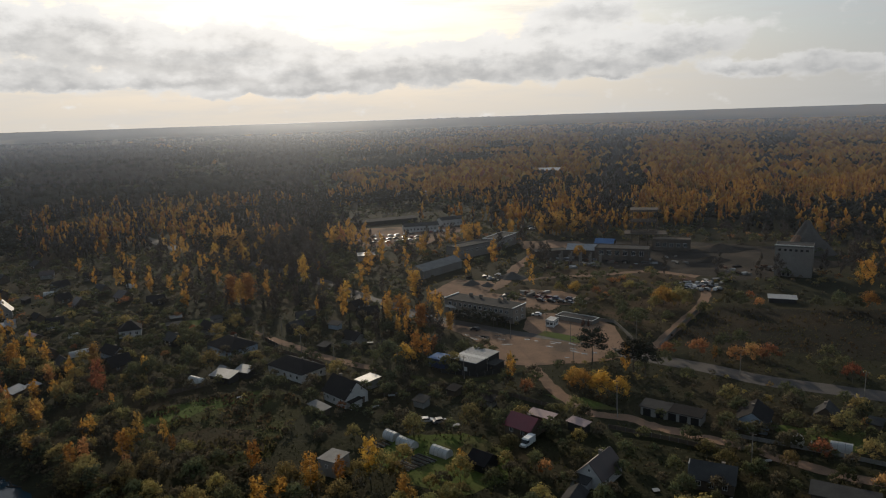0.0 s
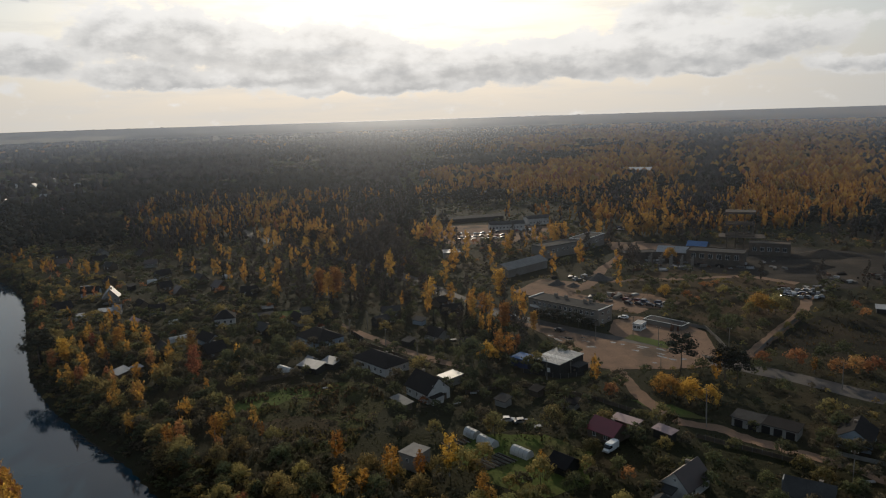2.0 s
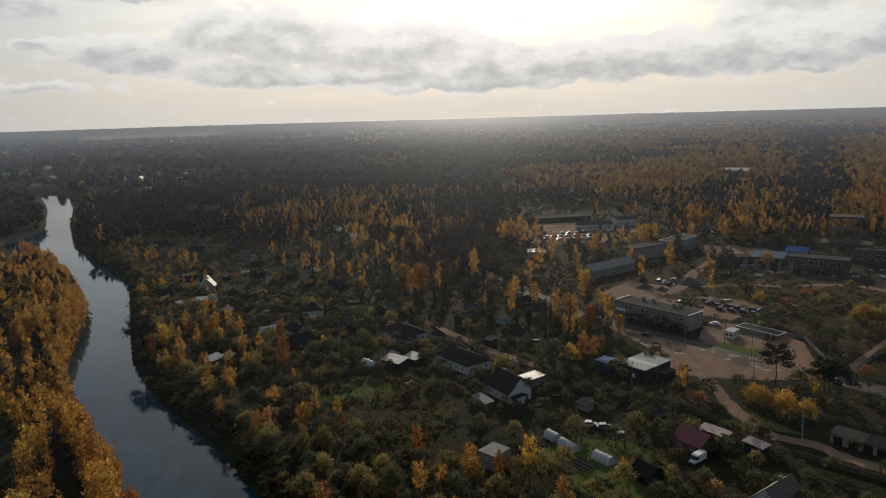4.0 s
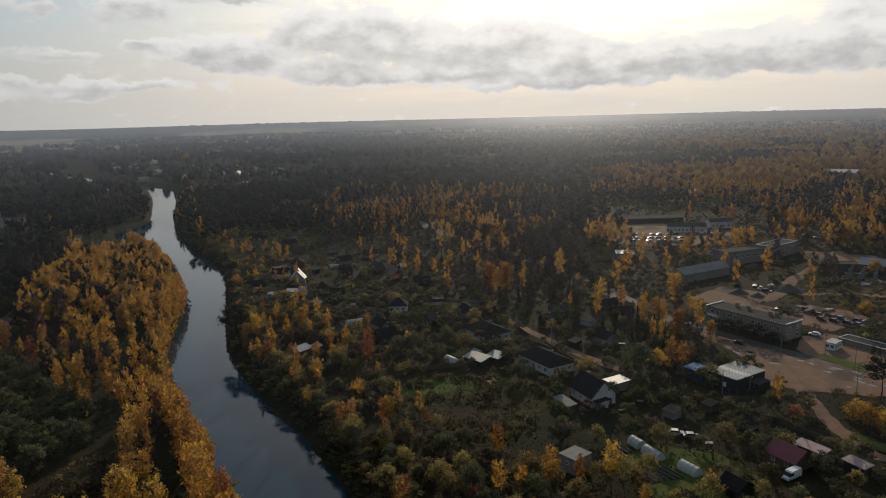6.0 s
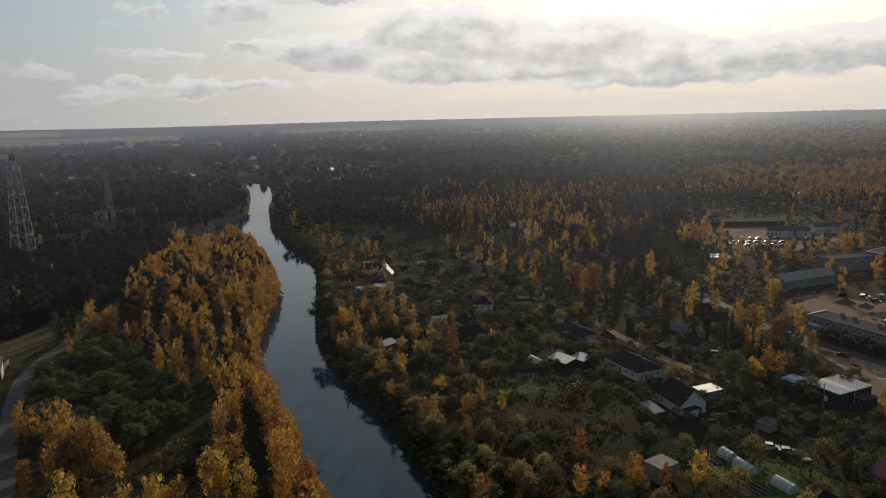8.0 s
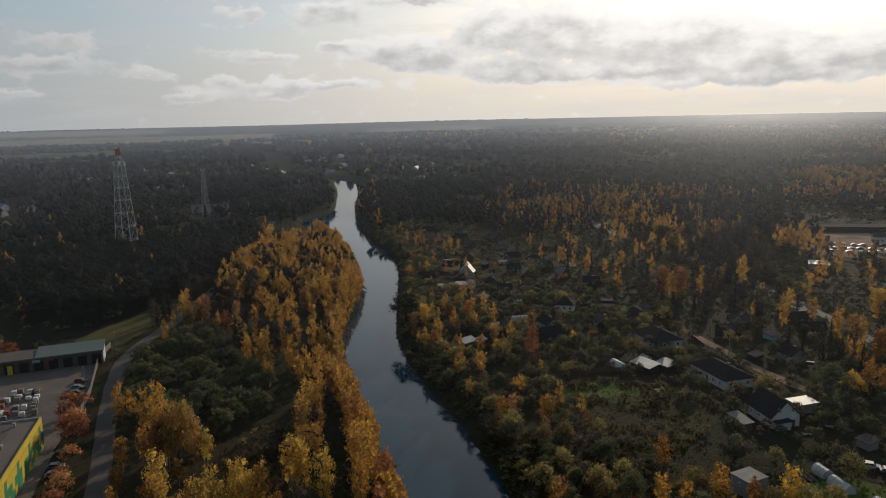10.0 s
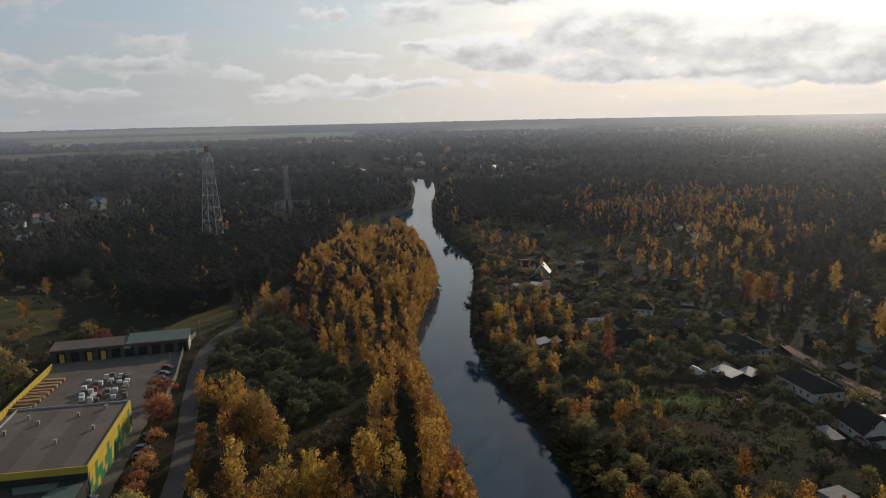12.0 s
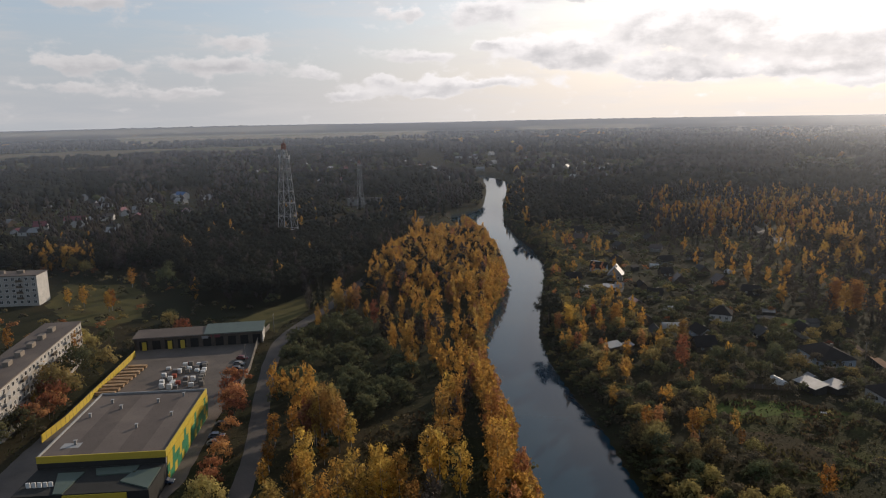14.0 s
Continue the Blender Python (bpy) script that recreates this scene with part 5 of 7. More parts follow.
# -- apartment blocks --
PANEL = material("panel block wall", (0.42, 0.39, 0.35), (0.31, 0.29, 0.26), 0.9, 0.2, 2.0, contrast=0.3)


def apartment_block(x, y, rot, w, d, label, gable):
    ob = thing("apartment_block", label, "apartment building", pose(x, y, 0, 0, 0, rot), "apartment blocks")
    part("wall", boxes((-w / 2, -d / 2, -0.3, w / 2, d / 2, 14.8)), PANEL, ob)
    part("roof", boxes((-w / 2 - 0.3, -d / 2 - 0.3, 14.8, w / 2 + 0.3, d / 2 + 0.3, 15.15)), BITUMEN, ob)
    for sgn in (-1, 1):
        part("gable_wall", boxes((sgn * (w / 2 + 0.02) - 0.06, -d / 2, 0, sgn * (w / 2 + 0.02) + 0.06, d / 2, 14.9)), gable, ob, "blank pale end wall")
    n = int(w / 3.0)
    for k in range(n):
        u = (k + 0.5) / n * w - w / 2
        for r in range(5):
            z = 1.7 + 2.8 * r
            if k % 4 == 1 and r > 0:
                part("balcony", boxes((u - 1.5, -d / 2 - 1.1, z - 0.9, u + 1.5, -d / 2, z - 0.75), (u - 1.5, -d / 2 - 1.1, z - 0.75, u + 1.5, -d / 2 - 1.0, z + 0.2)), PALE if k % 8 == 1 else WALL_WOOD, ob)
            window(ob, pose(u, -d / 2 - 0.01, z + 0.4), 1.5, 1.45)
    for k in range(int(w / 9)):
        u = (k + 0.5) * 9 - w / 2
        part("roof_box", boxes((u - 1.6, -1.0, 15.15, u + 1.6, 0.8, 16.6)), BRICK, ob, "dark brick ventilation box")
    CLEAR_SPOTS.extend((x + math.cos(radians(rot)) * q * w, y + math.sin(radians(rot)) * q * w, 10) for q in (-0.4, -0.2, 0, 0.2, 0.4))
    return ob


apartment_block(-252.2, 59.1, 145, 70, 12, "white five-storey panel block with balconies", PANEL)
# The sunlit end wall gets a lighter material than the shaded front.
apartment_block(-401.9, 81.3, 51.5, 50, 12, "grey five-storey panel block, blank sunlit end coloured lighter", WALL_WHITE)
# -- lattice masts, poles and vehicles --
REDPAINT = material("red mast paint", (0.20, 0.05, 0.04), (0.15, 0.04, 0.03), 0.6, 0.4, 4.0, contrast=0.3)
WHITEPAINT = material("white mast paint", (0.42, 0.41, 0.40), (0.32, 0.31, 0.30), 0.6, 0.4, 4.0, contrast=0.3)


def lattice_mast(x, y, rot, height, foot, top, bays, label, red_from, mat):
    ob = thing("lattice_mast", label, "mast", pose(x, y, 0, 0, 0, rot), "lattice masts")
    half = lambda z: (foot + (top - foot) * min(1, z / (height * red_from))) / 2 if z < height * red_from else top / 2 * 0.6 * (1 - 0.6 * (z - height * red_from) / (height * (1 - red_from)))
    zs = [height * (1 - (1 - k / bays) ** 1.25) * 0.92 for k in range(bays + 1)]
    r = 0.14 * foot / 11 + 0.04
    corners = ((-1, -1), (1, -1), (1, 1), (-1, 1))
    for z0, z1 in zip(zs, zs[1:]):
        m = mat if z0 < height * red_from - 1 else REDPAINT
        a, b = half(z0), half(z1)
        for i in range(4):
            (cx, cy), (dx, dy) = corners[i], corners[(i + 1) % 4]
            bm = bmesh.new()
            tube(bm, (cx * a, cy * a, z0), (cx * b, cy * b, z1), r * 1.3, r * 1.2, 5)
            part("leg", bm, m, ob)
            bm = bmesh.new()
            tube(bm, (cx * a, cy * a, z0), (dx * b, dy * b, z1), r * 0.6, r * 0.6, 4)
            tube(bm, (dx * a, dy * a, z0), (cx * b, cy * b, z1), r * 0.6, r * 0.6, 4)
            part("brace", bm, m, ob)
            bm = bmesh.new()
            tube(bm, (cx * b, cy * b, z1), (dx * b, dy * b, z1), r * 0.8, r * 0.8, 4)
            part("girt", bm, m, ob)
    zt = zs[-1]
    bm = bmesh.new()
    tube(bm, (0, 0, zt), (0, 0, height), r * 0.9, r * 0.4, 5)
    part("spire", bm, REDPAINT, ob)
    zr = height * red_from
    for k in range(4):
        a = k * math.pi / 2 + 0.4
        part("antenna", boxes((math.cos(a) * top * 0.75 - 0.15, math.sin(a) * top * 0.75 - 0.15, zr - 1.5, math.cos(a) * top * 0.75 + 0.15, math.sin(a) * top * 0.75 + 0.15, zr + 1.2)), FRAME, ob, "white panel antenna")
    CLEAR_SPOTS.append((x, y, foot * 0.7))
    return ob


lattice_mast(-445.4, 277.4, 32, 76, 11.5, 4.8, 9, "tall white lattice mast with a red top", 0.80, WHITEPAINT)
lattice_mast(-553.7, 425.8, 20, 50, 5.0, 2.4, 8, "slim distant lattice mast with antennas", 0.86, WHITEPAINT)


def pole(x, y, h, rot=0.0, arm=True, strut=None):
    ob = thing("power_pole", "weathered pole with crossarm and insulators" if arm else "plain weathered pole", "pole", pose(x, y, 0, 0, 0, rot), "power poles")
    bm = bmesh.new()
    tube(bm, (0, 0, -0.5), (0, 0, h), 0.14, 0.10, 6)
    part("shaft", bm, CONCRETE, ob)
    if arm:
        part("crossarm", boxes((-0.8, -0.06, h - 0.5, 0.8, 0.06, h - 0.38)), WALL_WOOD, ob)
        for u in (-0.7, 0.0, 0.7):
            bm = bmesh.new()
            tube(bm, (u, 0, h - 0.4), (u, 0, h - 0.15), 0.05, 0.04, 5)
            part("insulator", bm, FRAME, ob)
    if strut:
        bm = bmesh.new()
        tube(bm, (strut[0], strut[1], -0.3), (0, 0, h * 0.85), 0.12, 0.09, 6)
        part("strut", bm, CONCRETE, ob)
    return ob


for x, y, h, st in ((49.3, 198.7, 9, (3, -5.5)), (73.1, 161.9, 9, None), (47.0, 261.4, 8, None), (43.9, 238.7, 9, None), (39.8, 274.7, 8, None), (5.6, 227.2, 8, None), (70.8, 257.3, 9, None), (13.5, 230.4, 6, None), (-17.2, 238.5, 9, (2.5, -1)),
                    (-66.4, 281.5, 8, None), (-71.0, 270.5, 8, None), (-54, 257.5, 8, None), (-40, 245, 8, None), (96, 143, 9, None), (25, 268, 9, None), (4, 288, 9, None), (-18, 312, 9, None), (95, 222, 9, None), (122, 199, 9, None),
                    (-228, 122.6, 8, None), (-206, 110, 8, None), (-256, 151, 8, None)):
    pole(x, y, h, -40, True, st)

GLASSDARK = GLASS
TYRE = material("tyre rubber", (0.02, 0.02, 0.02), (0.015, 0.015, 0.015), 0.9, 2.0, 8.0, contrast=0.2)
PAINTS = {n: material(n + " car paint", c, tuple(0.85 * q for q in c), 0.35, 0.5, 3.0, contrast=0.1) for n, c in
          (("white", (0.72, 0.72, 0.70)), ("dark", (0.03, 0.03, 0.034)), ("silver", (0.42, 0.42, 0.42)), ("red", (0.16, 0.03, 0.03)), ("blue", (0.05, 0.07, 0.12)), ("grey", (0.16, 0.16, 0.16)))}
CARS = {}


def vehicle(x, y, rot, paint, style="car"):
    m = pose(x, y, 0.1, 0, 0, rot)
    key = (paint, style)
    if key in CARS:
        return copy_thing(CARS[key], m)
    ob = thing("van" if style == "van" else "car", {"van": f"{paint} delivery van parked on grass"}.get(style, f"{paint} car standing on bare ground"), "van" if style == "van" else "car", m, "parked vehicles")
    if style == "van":
        prof, L_, W_, wb = [(-2.6, 0.35), (2.6, 0.35), (2.65, 0.95), (1.95, 1.2), (1.35, 2.0), (1.0, 2.3), (-2.55, 2.35), (-2.65, 1.0)], 5.3, 1.9, 1.6
        glass = [(1.92, 1.25), (1.36, 2.0), (0.6, 2.0), (0.6, 1.25)]
    else:
        prof, L_, W_, wb = [(-2.1, 0.3), (2.1, 0.3), (2.15, 0.75), (1.1, 0.95), (0.55, 1.45), (-1.2, 1.48), (-1.85, 1.0), (-2.15, 0.9)], 4.3, 1.7, 1.3
        glass = [(0.98, 0.98), (0.5, 1.40), (-1.15, 1.43), (-1.7, 1.02)]
    bm = bmesh.new()
    extruded_y(bm, prof, -W_ / 2, W_ / 2)
    bmesh.ops.bevel(bm, geom=bm.edges[:], offset=0.07, segments=1, affect="EDGES")
    part("body", bm, PAINTS[paint], ob)
    bm = bmesh.new()
    extruded_y(bm, glass, -W_ / 2 - 0.01, W_ / 2 + 0.01)
    part("side_glass", bm, GLASSDARK, ob, "dark car glass")
    fx0, fz0, fx1, fz1 = glass[0][0] + 0.06, glass[0][1], glass[1][0] + 0.06, glass[1][1]
    bm = bmesh.new()
    v = [bm.verts.new(p) for p in ((fx0, -W_ / 2 + 0.12, fz0), (fx0, W_ / 2 - 0.12, fz0), (fx1, W_ / 2 - 0.18, fz1), (fx1, -W_ / 2 + 0.18, fz1), (fx0 + 0.05, -W_ / 2 + 0.12, fz0), (fx0 + 0.05, W_ / 2 - 0.12, fz0),
                                   (fx1 + 0.05, W_ / 2 - 0.18, fz1), (fx1 + 0.05, -W_ / 2 + 0.18, fz1))]
    for f in ((3, 2, 1, 0), (4, 5, 6, 7), (0, 1, 5, 4), (1, 2, 6, 5), (2, 3, 7, 6), (3, 0, 4, 7)):
        bm.faces.new([v[i] for i in f])
    part("windscreen", bm, GLASSDARK, ob, "dark windscreen")
    for sx in (-wb, wb):
        for sy in (-1, 1):
            bm = bmesh.new()
            tube(bm, (sx, sy * (W_ / 2 - 0.2), 0.32), (sx, sy * (W_ / 2 + 0.02), 0.32), 0.33, 0.33, 10)
            part("wheel", bm, TYRE, ob)
    for sy in (-0.55, 0.55):
        part("headlight", boxes((L_ / 2 - 0.08, sy - 0.18, 0.62, L_ / 2 + 0.03, sy + 0.18, 0.78)), FRAME, ob)
    CARS[key] = ob
    return ob


vehicle(20.6, 177.4, 231, "white", "van")
vehicle(11.8, 280.4, 143, "dark")
vehicle(39.2, 298.8, 160, "white")
vehicle(-6.4, 194.0, 10, "silver")
vehicle(-2.4, 193.2, 15, "grey")
rng = random.Random(12)
names = ("silver", "dark", "dark", "red", "blue", "grey", "dark", "grey")
for i in range(20):
    vehicle(-48 + (i % 7) * 5.0 + rng.uniform(-1, 1), 488 + (i // 7) * 13 + (i % 7) * 1.2 + rng.uniform(-1.5, 1.5), rng.choice((20, 110, 200)) + rng.uniform(-12, 12), names[rng.randrange(8)])
for i in range(6):
    vehicle(-12 + i * 3.2, 526 + i * 0.8, 100 + rng.uniform(-8, 8), names[rng.randrange(8)])
for i in range(18):
    vehicle(114 + (i % 6) * 3.4 + rng.uniform(-1, 1), 332 + (i // 6) * 6.5 + rng.uniform(-1, 1), rng.uniform(0, 180), names[rng.randrange(8)])
for i in range(10):
    vehicle(44 + (i % 5) * 4.4 + rng.uniform(-1, 1), 322 + (i // 5) * 6 - (i % 5) * 1.8, rng.uniform(-50, -20), names[rng.randrange(8)])
for i in range(10):
    vehicle(56 + (i % 5) * 5, 525 + (i // 5) * 9, rng.uniform(0, 40), names[rng.randrange(8)])
for x, y, r in ((-176, 84.5, 52), (-180, 87, 52), (-186, 92, 60), (-226, 118, 40), (-230, 121, 40), (-235, 125, 35), (-239, 112, 140), (-165, 66, 50)):
    vehicle(x, y, r, names[rng.randrange(8)])
CLEAR_SPOTS += [(7, 267, 9), (2, 280, 5), (12, 290, 6), (20.6, 177.4, 5), (-4, 193.5, 6), (123, 338, 12), (-33, 505, 20), (53, 322, 12), (64, 530, 14), (11.8, 280.4, 4)]

# -- small far settlements --
def far_houses(seed, spots, spread, n, group):
    rng = random.Random(seed)
    roofs = ((PALE, "pale"), (SLATE, "grey"), (MAROON, "red"), (ZINC, "shining"), (BROWNROOF, "brown"), (PALE, "light"))
    for k in range(n):
        x0, y0 = spots[k % len(spots)]
        x, y = x0 + rng.uniform(-1, 1) * spread, y0 + rng.uniform(-1, 1) * spread
        if river_side(np.array(x), np.array(y)) < 8:
            continue
        roof, word = roofs[rng.randrange(6)]
        building("far_house", f"distant village house with a {word} roof", "house", x, y, rng.uniform(0, 180), rng.uniform(8, 13), rng.uniform(7, 9), 3.4, rng.uniform(5.5, 7.5), "gable", rng.choice((WALL_WHITE, WALL_GREY, WALL_WOOD)), roof,
                 [("f", 2, 1, 1.2, 1.3, 1.2, 0)], group=group, z=float(ground_z(x, y)))


far_houses(31, [(-660, 196), (-690, 250), (-740, 290), (-620, 170), (-790, 350), (-840, 250)], 45, 26, "far village")
far_houses(32, [(-860, 900), (-760, 900), (-930, 1050), (-1050, 1150), (-820, 1000), (-700, 950), (-560, 800), (-520, 720)], 90, 40, "far river town")
far_houses(33, [(-1000, 700), (-1150, 800), (-900, 640)], 110, 22, "far west village")
building("far_villa", "distant house with a bright blue roof", "house", -795, 357, 20, 13, 10, 5, 8, "gable", WALL_WHITE, BLUEROOF)
building("far_villa", "distant villa with a red roof", "house", -656, 200, 60, 16, 10, 6, 9, "gable", WALL_WHITE, MAROON)
building("far_hall", "white flat hall on the far bank", "hall", -701, 702, 40, 22, 10, 5, 5.6, "flat", WALL_WHITE, PALE)
building("far_hall", "long grey hall in the dark wood", "hall", -575, 452, 40, 40, 14, 6, 6.6, "flat", WALL_GREY, SLATE)
# -- small things on the ground --
WET = material("wet pothole mud", (0.07, 0.055, 0.045), (0.05, 0.04, 0.034), 0.25, 0.6, 3.0, contrast=0.3)
rng = random.Random(3)
for k in range(26):
    u, v = rng.random(), rng.uniform(-1, 1)
    x, y = 10 + 42 * u + v * 5, 280 - 34 * u + v * 7
    if not inside(np.array([x]), np.array([y]), [(-8, 296), (8, 287), (20, 276), (35, 268), (58, 254), (60, 244), (48, 240), (30, 240), (22, 241), (17, 248), (14, 262), (4, 280)])[0]:
        continue
    ring, n = [], 12
    a0, b0, turn_ = rng.uniform(0.8, 2.6), rng.uniform(0.4, 1.0), radians(-38 + rng.uniform(-12, 12))
    for i in range(n):
        t_ = 2 * math.pi * i / n
        r_ = rng.uniform(0.75, 1.15)
        px_, py_ = a0 * r_ * math.cos(t_), b0 * r_ * math.sin(t_)
        ring.append((px_ * math.cos(turn_) - py_ * math.sin(turn_), px_ * math.sin(turn_) + py_ * math.cos(turn_)))
    bm = prism(bmesh.new(), ring, 0.0, 0.012)
    me = bpy.data.meshes.new("pothole")
    bm.to_mesh(me), bm.free()
    me.materials.append(WET)
    ob = tagged(new("pothole", me), "dark wet pothole in the sandy forecourt", "pothole", "potholes")
    ob.location = (x, y, 0.09)

# boards and sheets lying by the long house
for k, (x, y, r, w, d) in enumerate(((-47.5, 248.2, -40, 3.0, 1.0), (-45.4, 246.4, -38, 2.6, 0.8), (-50.6, 250.6, -42, 2.4, 0.7), (-43.2, 244.6, -35, 2.8, 0.9), (-40.6, 242.0, -44, 2.2, 0.8), (-59.0, 246.8, -30, 2.6, 0.8), (-37.2, 240.0, -30, 3.0, 1.6),
                                     (-17.6, 214.0, 10, 2.2, 1.0), (-16.0, 216.4, 60, 2.0, 0.8), (-66.0, 216.5, 20, 1.8, 0.9), (-22.0, 205.6, 30, 2.4, 0.5), (-36.6, 215.8, 15, 2.0, 0.8), (-30.0, 268.0, 10, 3.6, 0.9), (-14.0, 262.0, -20, 2.4, 0.8),
                                     (-6.4, 302.0, 20, 3.0, 1.2), (-58, 292, 30, 2.6, 1.0), (2.0, 190.6, 20, 2.2, 1.2), (62.0, 146.6, 20, 2.0, 1.4), (51.4, 148.0, 60, 2.4, 1.0), (47.0, 152.0, 10, 1.6, 1.2), (78.0, 164.0, 10, 2.0, 0.8))):
    ob = thing("roofing_sheet", "loose pale roofing sheet propped on boards", "sheet", pose(x, y, 0.0, 0, 0, r), "loose sheets")
    part("bearer", boxes((-w / 2 + 0.1, -0.08, 0, w / 2 - 0.1, 0.08, 0.5)), WALL_WOOD, ob)
    bm = bmesh.new()
    extruded_x(bm, [(-d / 2, 0.40), (d / 2, 0.56), (d / 2, 0.62), (-d / 2, 0.46)], -w / 2, w / 2)
    part("sheet", bm, PALE, ob)

# log jam at the water's edge
DRIFT = material("grey driftwood", (0.075, 0.062, 0.05), (0.05, 0.042, 0.034), 0.95, 0.8, 5.0)
for k, (x, y, r, L_) in enumerate(((-130.5, 186.0, 10, 7), (-127.5, 183.8, -12, 6), (-124.6, 181.6, 5, 6.5), (-122.0, 179.6, -20, 5), (-118.6, 177.4, 12, 6), (-133.0, 188.4, -5, 5), (-115.0, 174.6, -30, 4.5), (-112.6, 172.6, 15, 5))):
    ob = thing("drift_log", "bare grey log lying in the shallows", "log", pose(x, y, WATER_Z + 0.05, 0, 0, r + 160), "drift logs")
    bm = bmesh.new()
    tube(bm, (-L_ / 2, 0, 0), (L_ / 2, 0, 0.15), 0.24, 0.12, 7)
    part("trunk", bm, DRIFT, ob)
    bm = bmesh.new()
    tube(bm, (L_ * 0.1, 0, 0.1), (L_ * 0.3, 0.9, 0.5), 0.09, 0.04, 5)
    part("branch", bm, DRIFT, ob)

# garden beds beside the greenhouses
SOIL = material("dug garden soil", (0.04, 0.03, 0.022), (0.028, 0.022, 0.017), 0.95, 0.8, 4.0, bump=0.05)
for k in range(6):
    ob = thing("garden_bed", "dug garden bed edged with boards", "garden bed", pose(-12.4 + k * 1.25, 167.6 + k * 0.9, 0.05, 0, 0, -40), "garden beds")
    bm = boxes((-3.2, -0.45, 0, 3.2, 0.45, 0.22))
    bmesh.ops.bevel(bm, geom=bm.edges[:], offset=0.08, segments=1, affect="EDGES")
    part("soil", bm, SOIL, ob)
    for s_ in (-0.5, 0.46):
        part("edge_board", boxes((-3.3, s_, 0, 3.3, s_ + 0.05, 0.28)), WALL_GREY, ob)
for k in range(5):
    ob = thing("garden_bed", "dug garden bed edged with boards", "garden bed", pose(-22.0 + k * 1.2, 178.4 + k * 0.8, 0.05, 0, 0, -44), "garden beds")
    part("soil", boxes((-2.0, -0.42, 0, 2.0, 0.42, 0.2)), SOIL, ob)
    part("edge_board", boxes((-2.1, -0.5, 0, 2.1, -0.44, 0.26)), WALL_GREY, ob)

# cold frame and pipes by the eastern greenhouses
rack = thing("pipe_frame", "white pipe frame of a dismantled greenhouse", "frame", pose(94.0, 171.0, 0, 0, 0, -30))
for k in range(5):
    bm = bmesh.new()
    tube(bm, (k * 0.8 - 1.6, -0.8, 0), (k * 0.8 - 1.6, -0.8, 1.2), 0.05, 0.05, 5)
    tube(bm, (k * 0.8 - 1.6, -0.8, 1.2), (k * 0.8 - 1.6, 0.8, 1.2), 0.05, 0.05, 5)
    tube(bm, (k * 0.8 - 1.6, 0.8, 1.2), (k * 0.8 - 1.6, 0.8, 0), 0.05, 0.05, 5)
    part("hoop", bm, FRAME, rack)
bm = bmesh.new()
tube(bm, (-1.7, 0, 1.2), (1.7, 0, 1.2), 0.05, 0.05, 5)
part("rail", bm, FRAME, rack)

# scrap among the works
SCRAP = (STEEL, RUSTY, CONCRETE, WALL_GREY, DARKROOF, PALE)
rng = random.Random(17)
for cx, cy, sp, n in ((40, 332, 12, 22), (76, 404, 22, 34), (130, 345, 14, 20), (165, 372, 18, 22), (118, 402, 20, 20), (20, 372, 10, 12)):
    for k in range(n):
        x, y, s_ = cx + rng.uniform(-sp, sp), cy + rng.uniform(-sp, sp) * 0.6, rng.uniform(0.6, 2.2)
        ob = thing("scrap_piece", "rusty or grey piece of dumped scrap", "scrap", pose(x, y, 0, 0, 0, rng.uniform(0, 180)), "scrap")
        bm = boxes((-s_, -s_ * 0.5, 0, s_, s_ * 0.5, s_ * rng.uniform(0.3, 0.8)))
        for v_ in bm.verts:
            v_.co.x += rng.uniform(-0.25, 0.25) * s_
            v_.co.y += rng.uniform(-0.2, 0.2) * s_
            if v_.co.z > 0.01:
                v_.co.z *= rng.uniform(0.6, 1.3)
        part("body", bm, SCRAP[rng.randrange(6)], ob)
        bm = bmesh.new()
        tube(bm, (-s_, s_ * 0.3, 0.05), (s_ * 1.1, s_ * 0.5, s_ * 0.8), 0.07, 0.07, 5)
        part("pipe", bm, RUSTY, ob)
# ---- trees ----
def leaf_quads(centres, normals, sizes, rng, fold=0.35):
    """Leaf sprays: four-cornered, folded pieces round the centres."""
    n = len(centres)
    normals = normals + rng.normal(0, 0.55, (n, 3))
    normals /= np.linalg.norm(normals, axis=1)[:, None]
    ref = rng.normal(0, 0.45, (n, 3)) + np.array((0, 0, 1.0))
    u = np.cross(normals, ref)
    u /= np.linalg.norm(u, axis=1)[:, None]
    v = np.cross(normals, u)
    s = np.asarray(sizes)[:, None]
    asp = rng.uniform(0.35, 0.75, (n, 1))
    f = normals * s * fold
    pts = np.stack([centres - u * s * 0.5 * asp, centres - v * s * 0.5 + f * rng.uniform(-1, 1, (n, 1)), centres + u * s * 0.5 * asp,
                    centres + v * s * 0.5 + f * rng.uniform(-1, 1, (n, 1))], 1)
    return pts.reshape(-1, 3)


def icosahedron():
    g = (1 + 5 ** 0.5) / 2
    v = np.array([(-1, g, 0), (1, g, 0), (-1, -g, 0), (1, -g, 0), (0, -1, g), (0, 1, g), (0, -1, -g), (0, 1, -g), (g, 0, -1), (g, 0, 1), (-g, 0, -1), (-g, 0, 1)], float)
    f = np.array([(0, 11, 5), (0, 5, 1), (0, 1, 7), (0, 7, 10), (0, 10, 11), (1, 5, 9), (5, 11, 4), (11, 10, 2), (10, 7, 6), (7, 1, 8), (3, 9, 4), (3, 4, 2), (3, 2, 6), (3, 6, 8), (3, 8, 9), (4, 9, 5), (2, 4, 11), (6, 2, 10), (8, 6, 7), (9, 8, 1)])
    return v / np.linalg.norm(v[0]), f


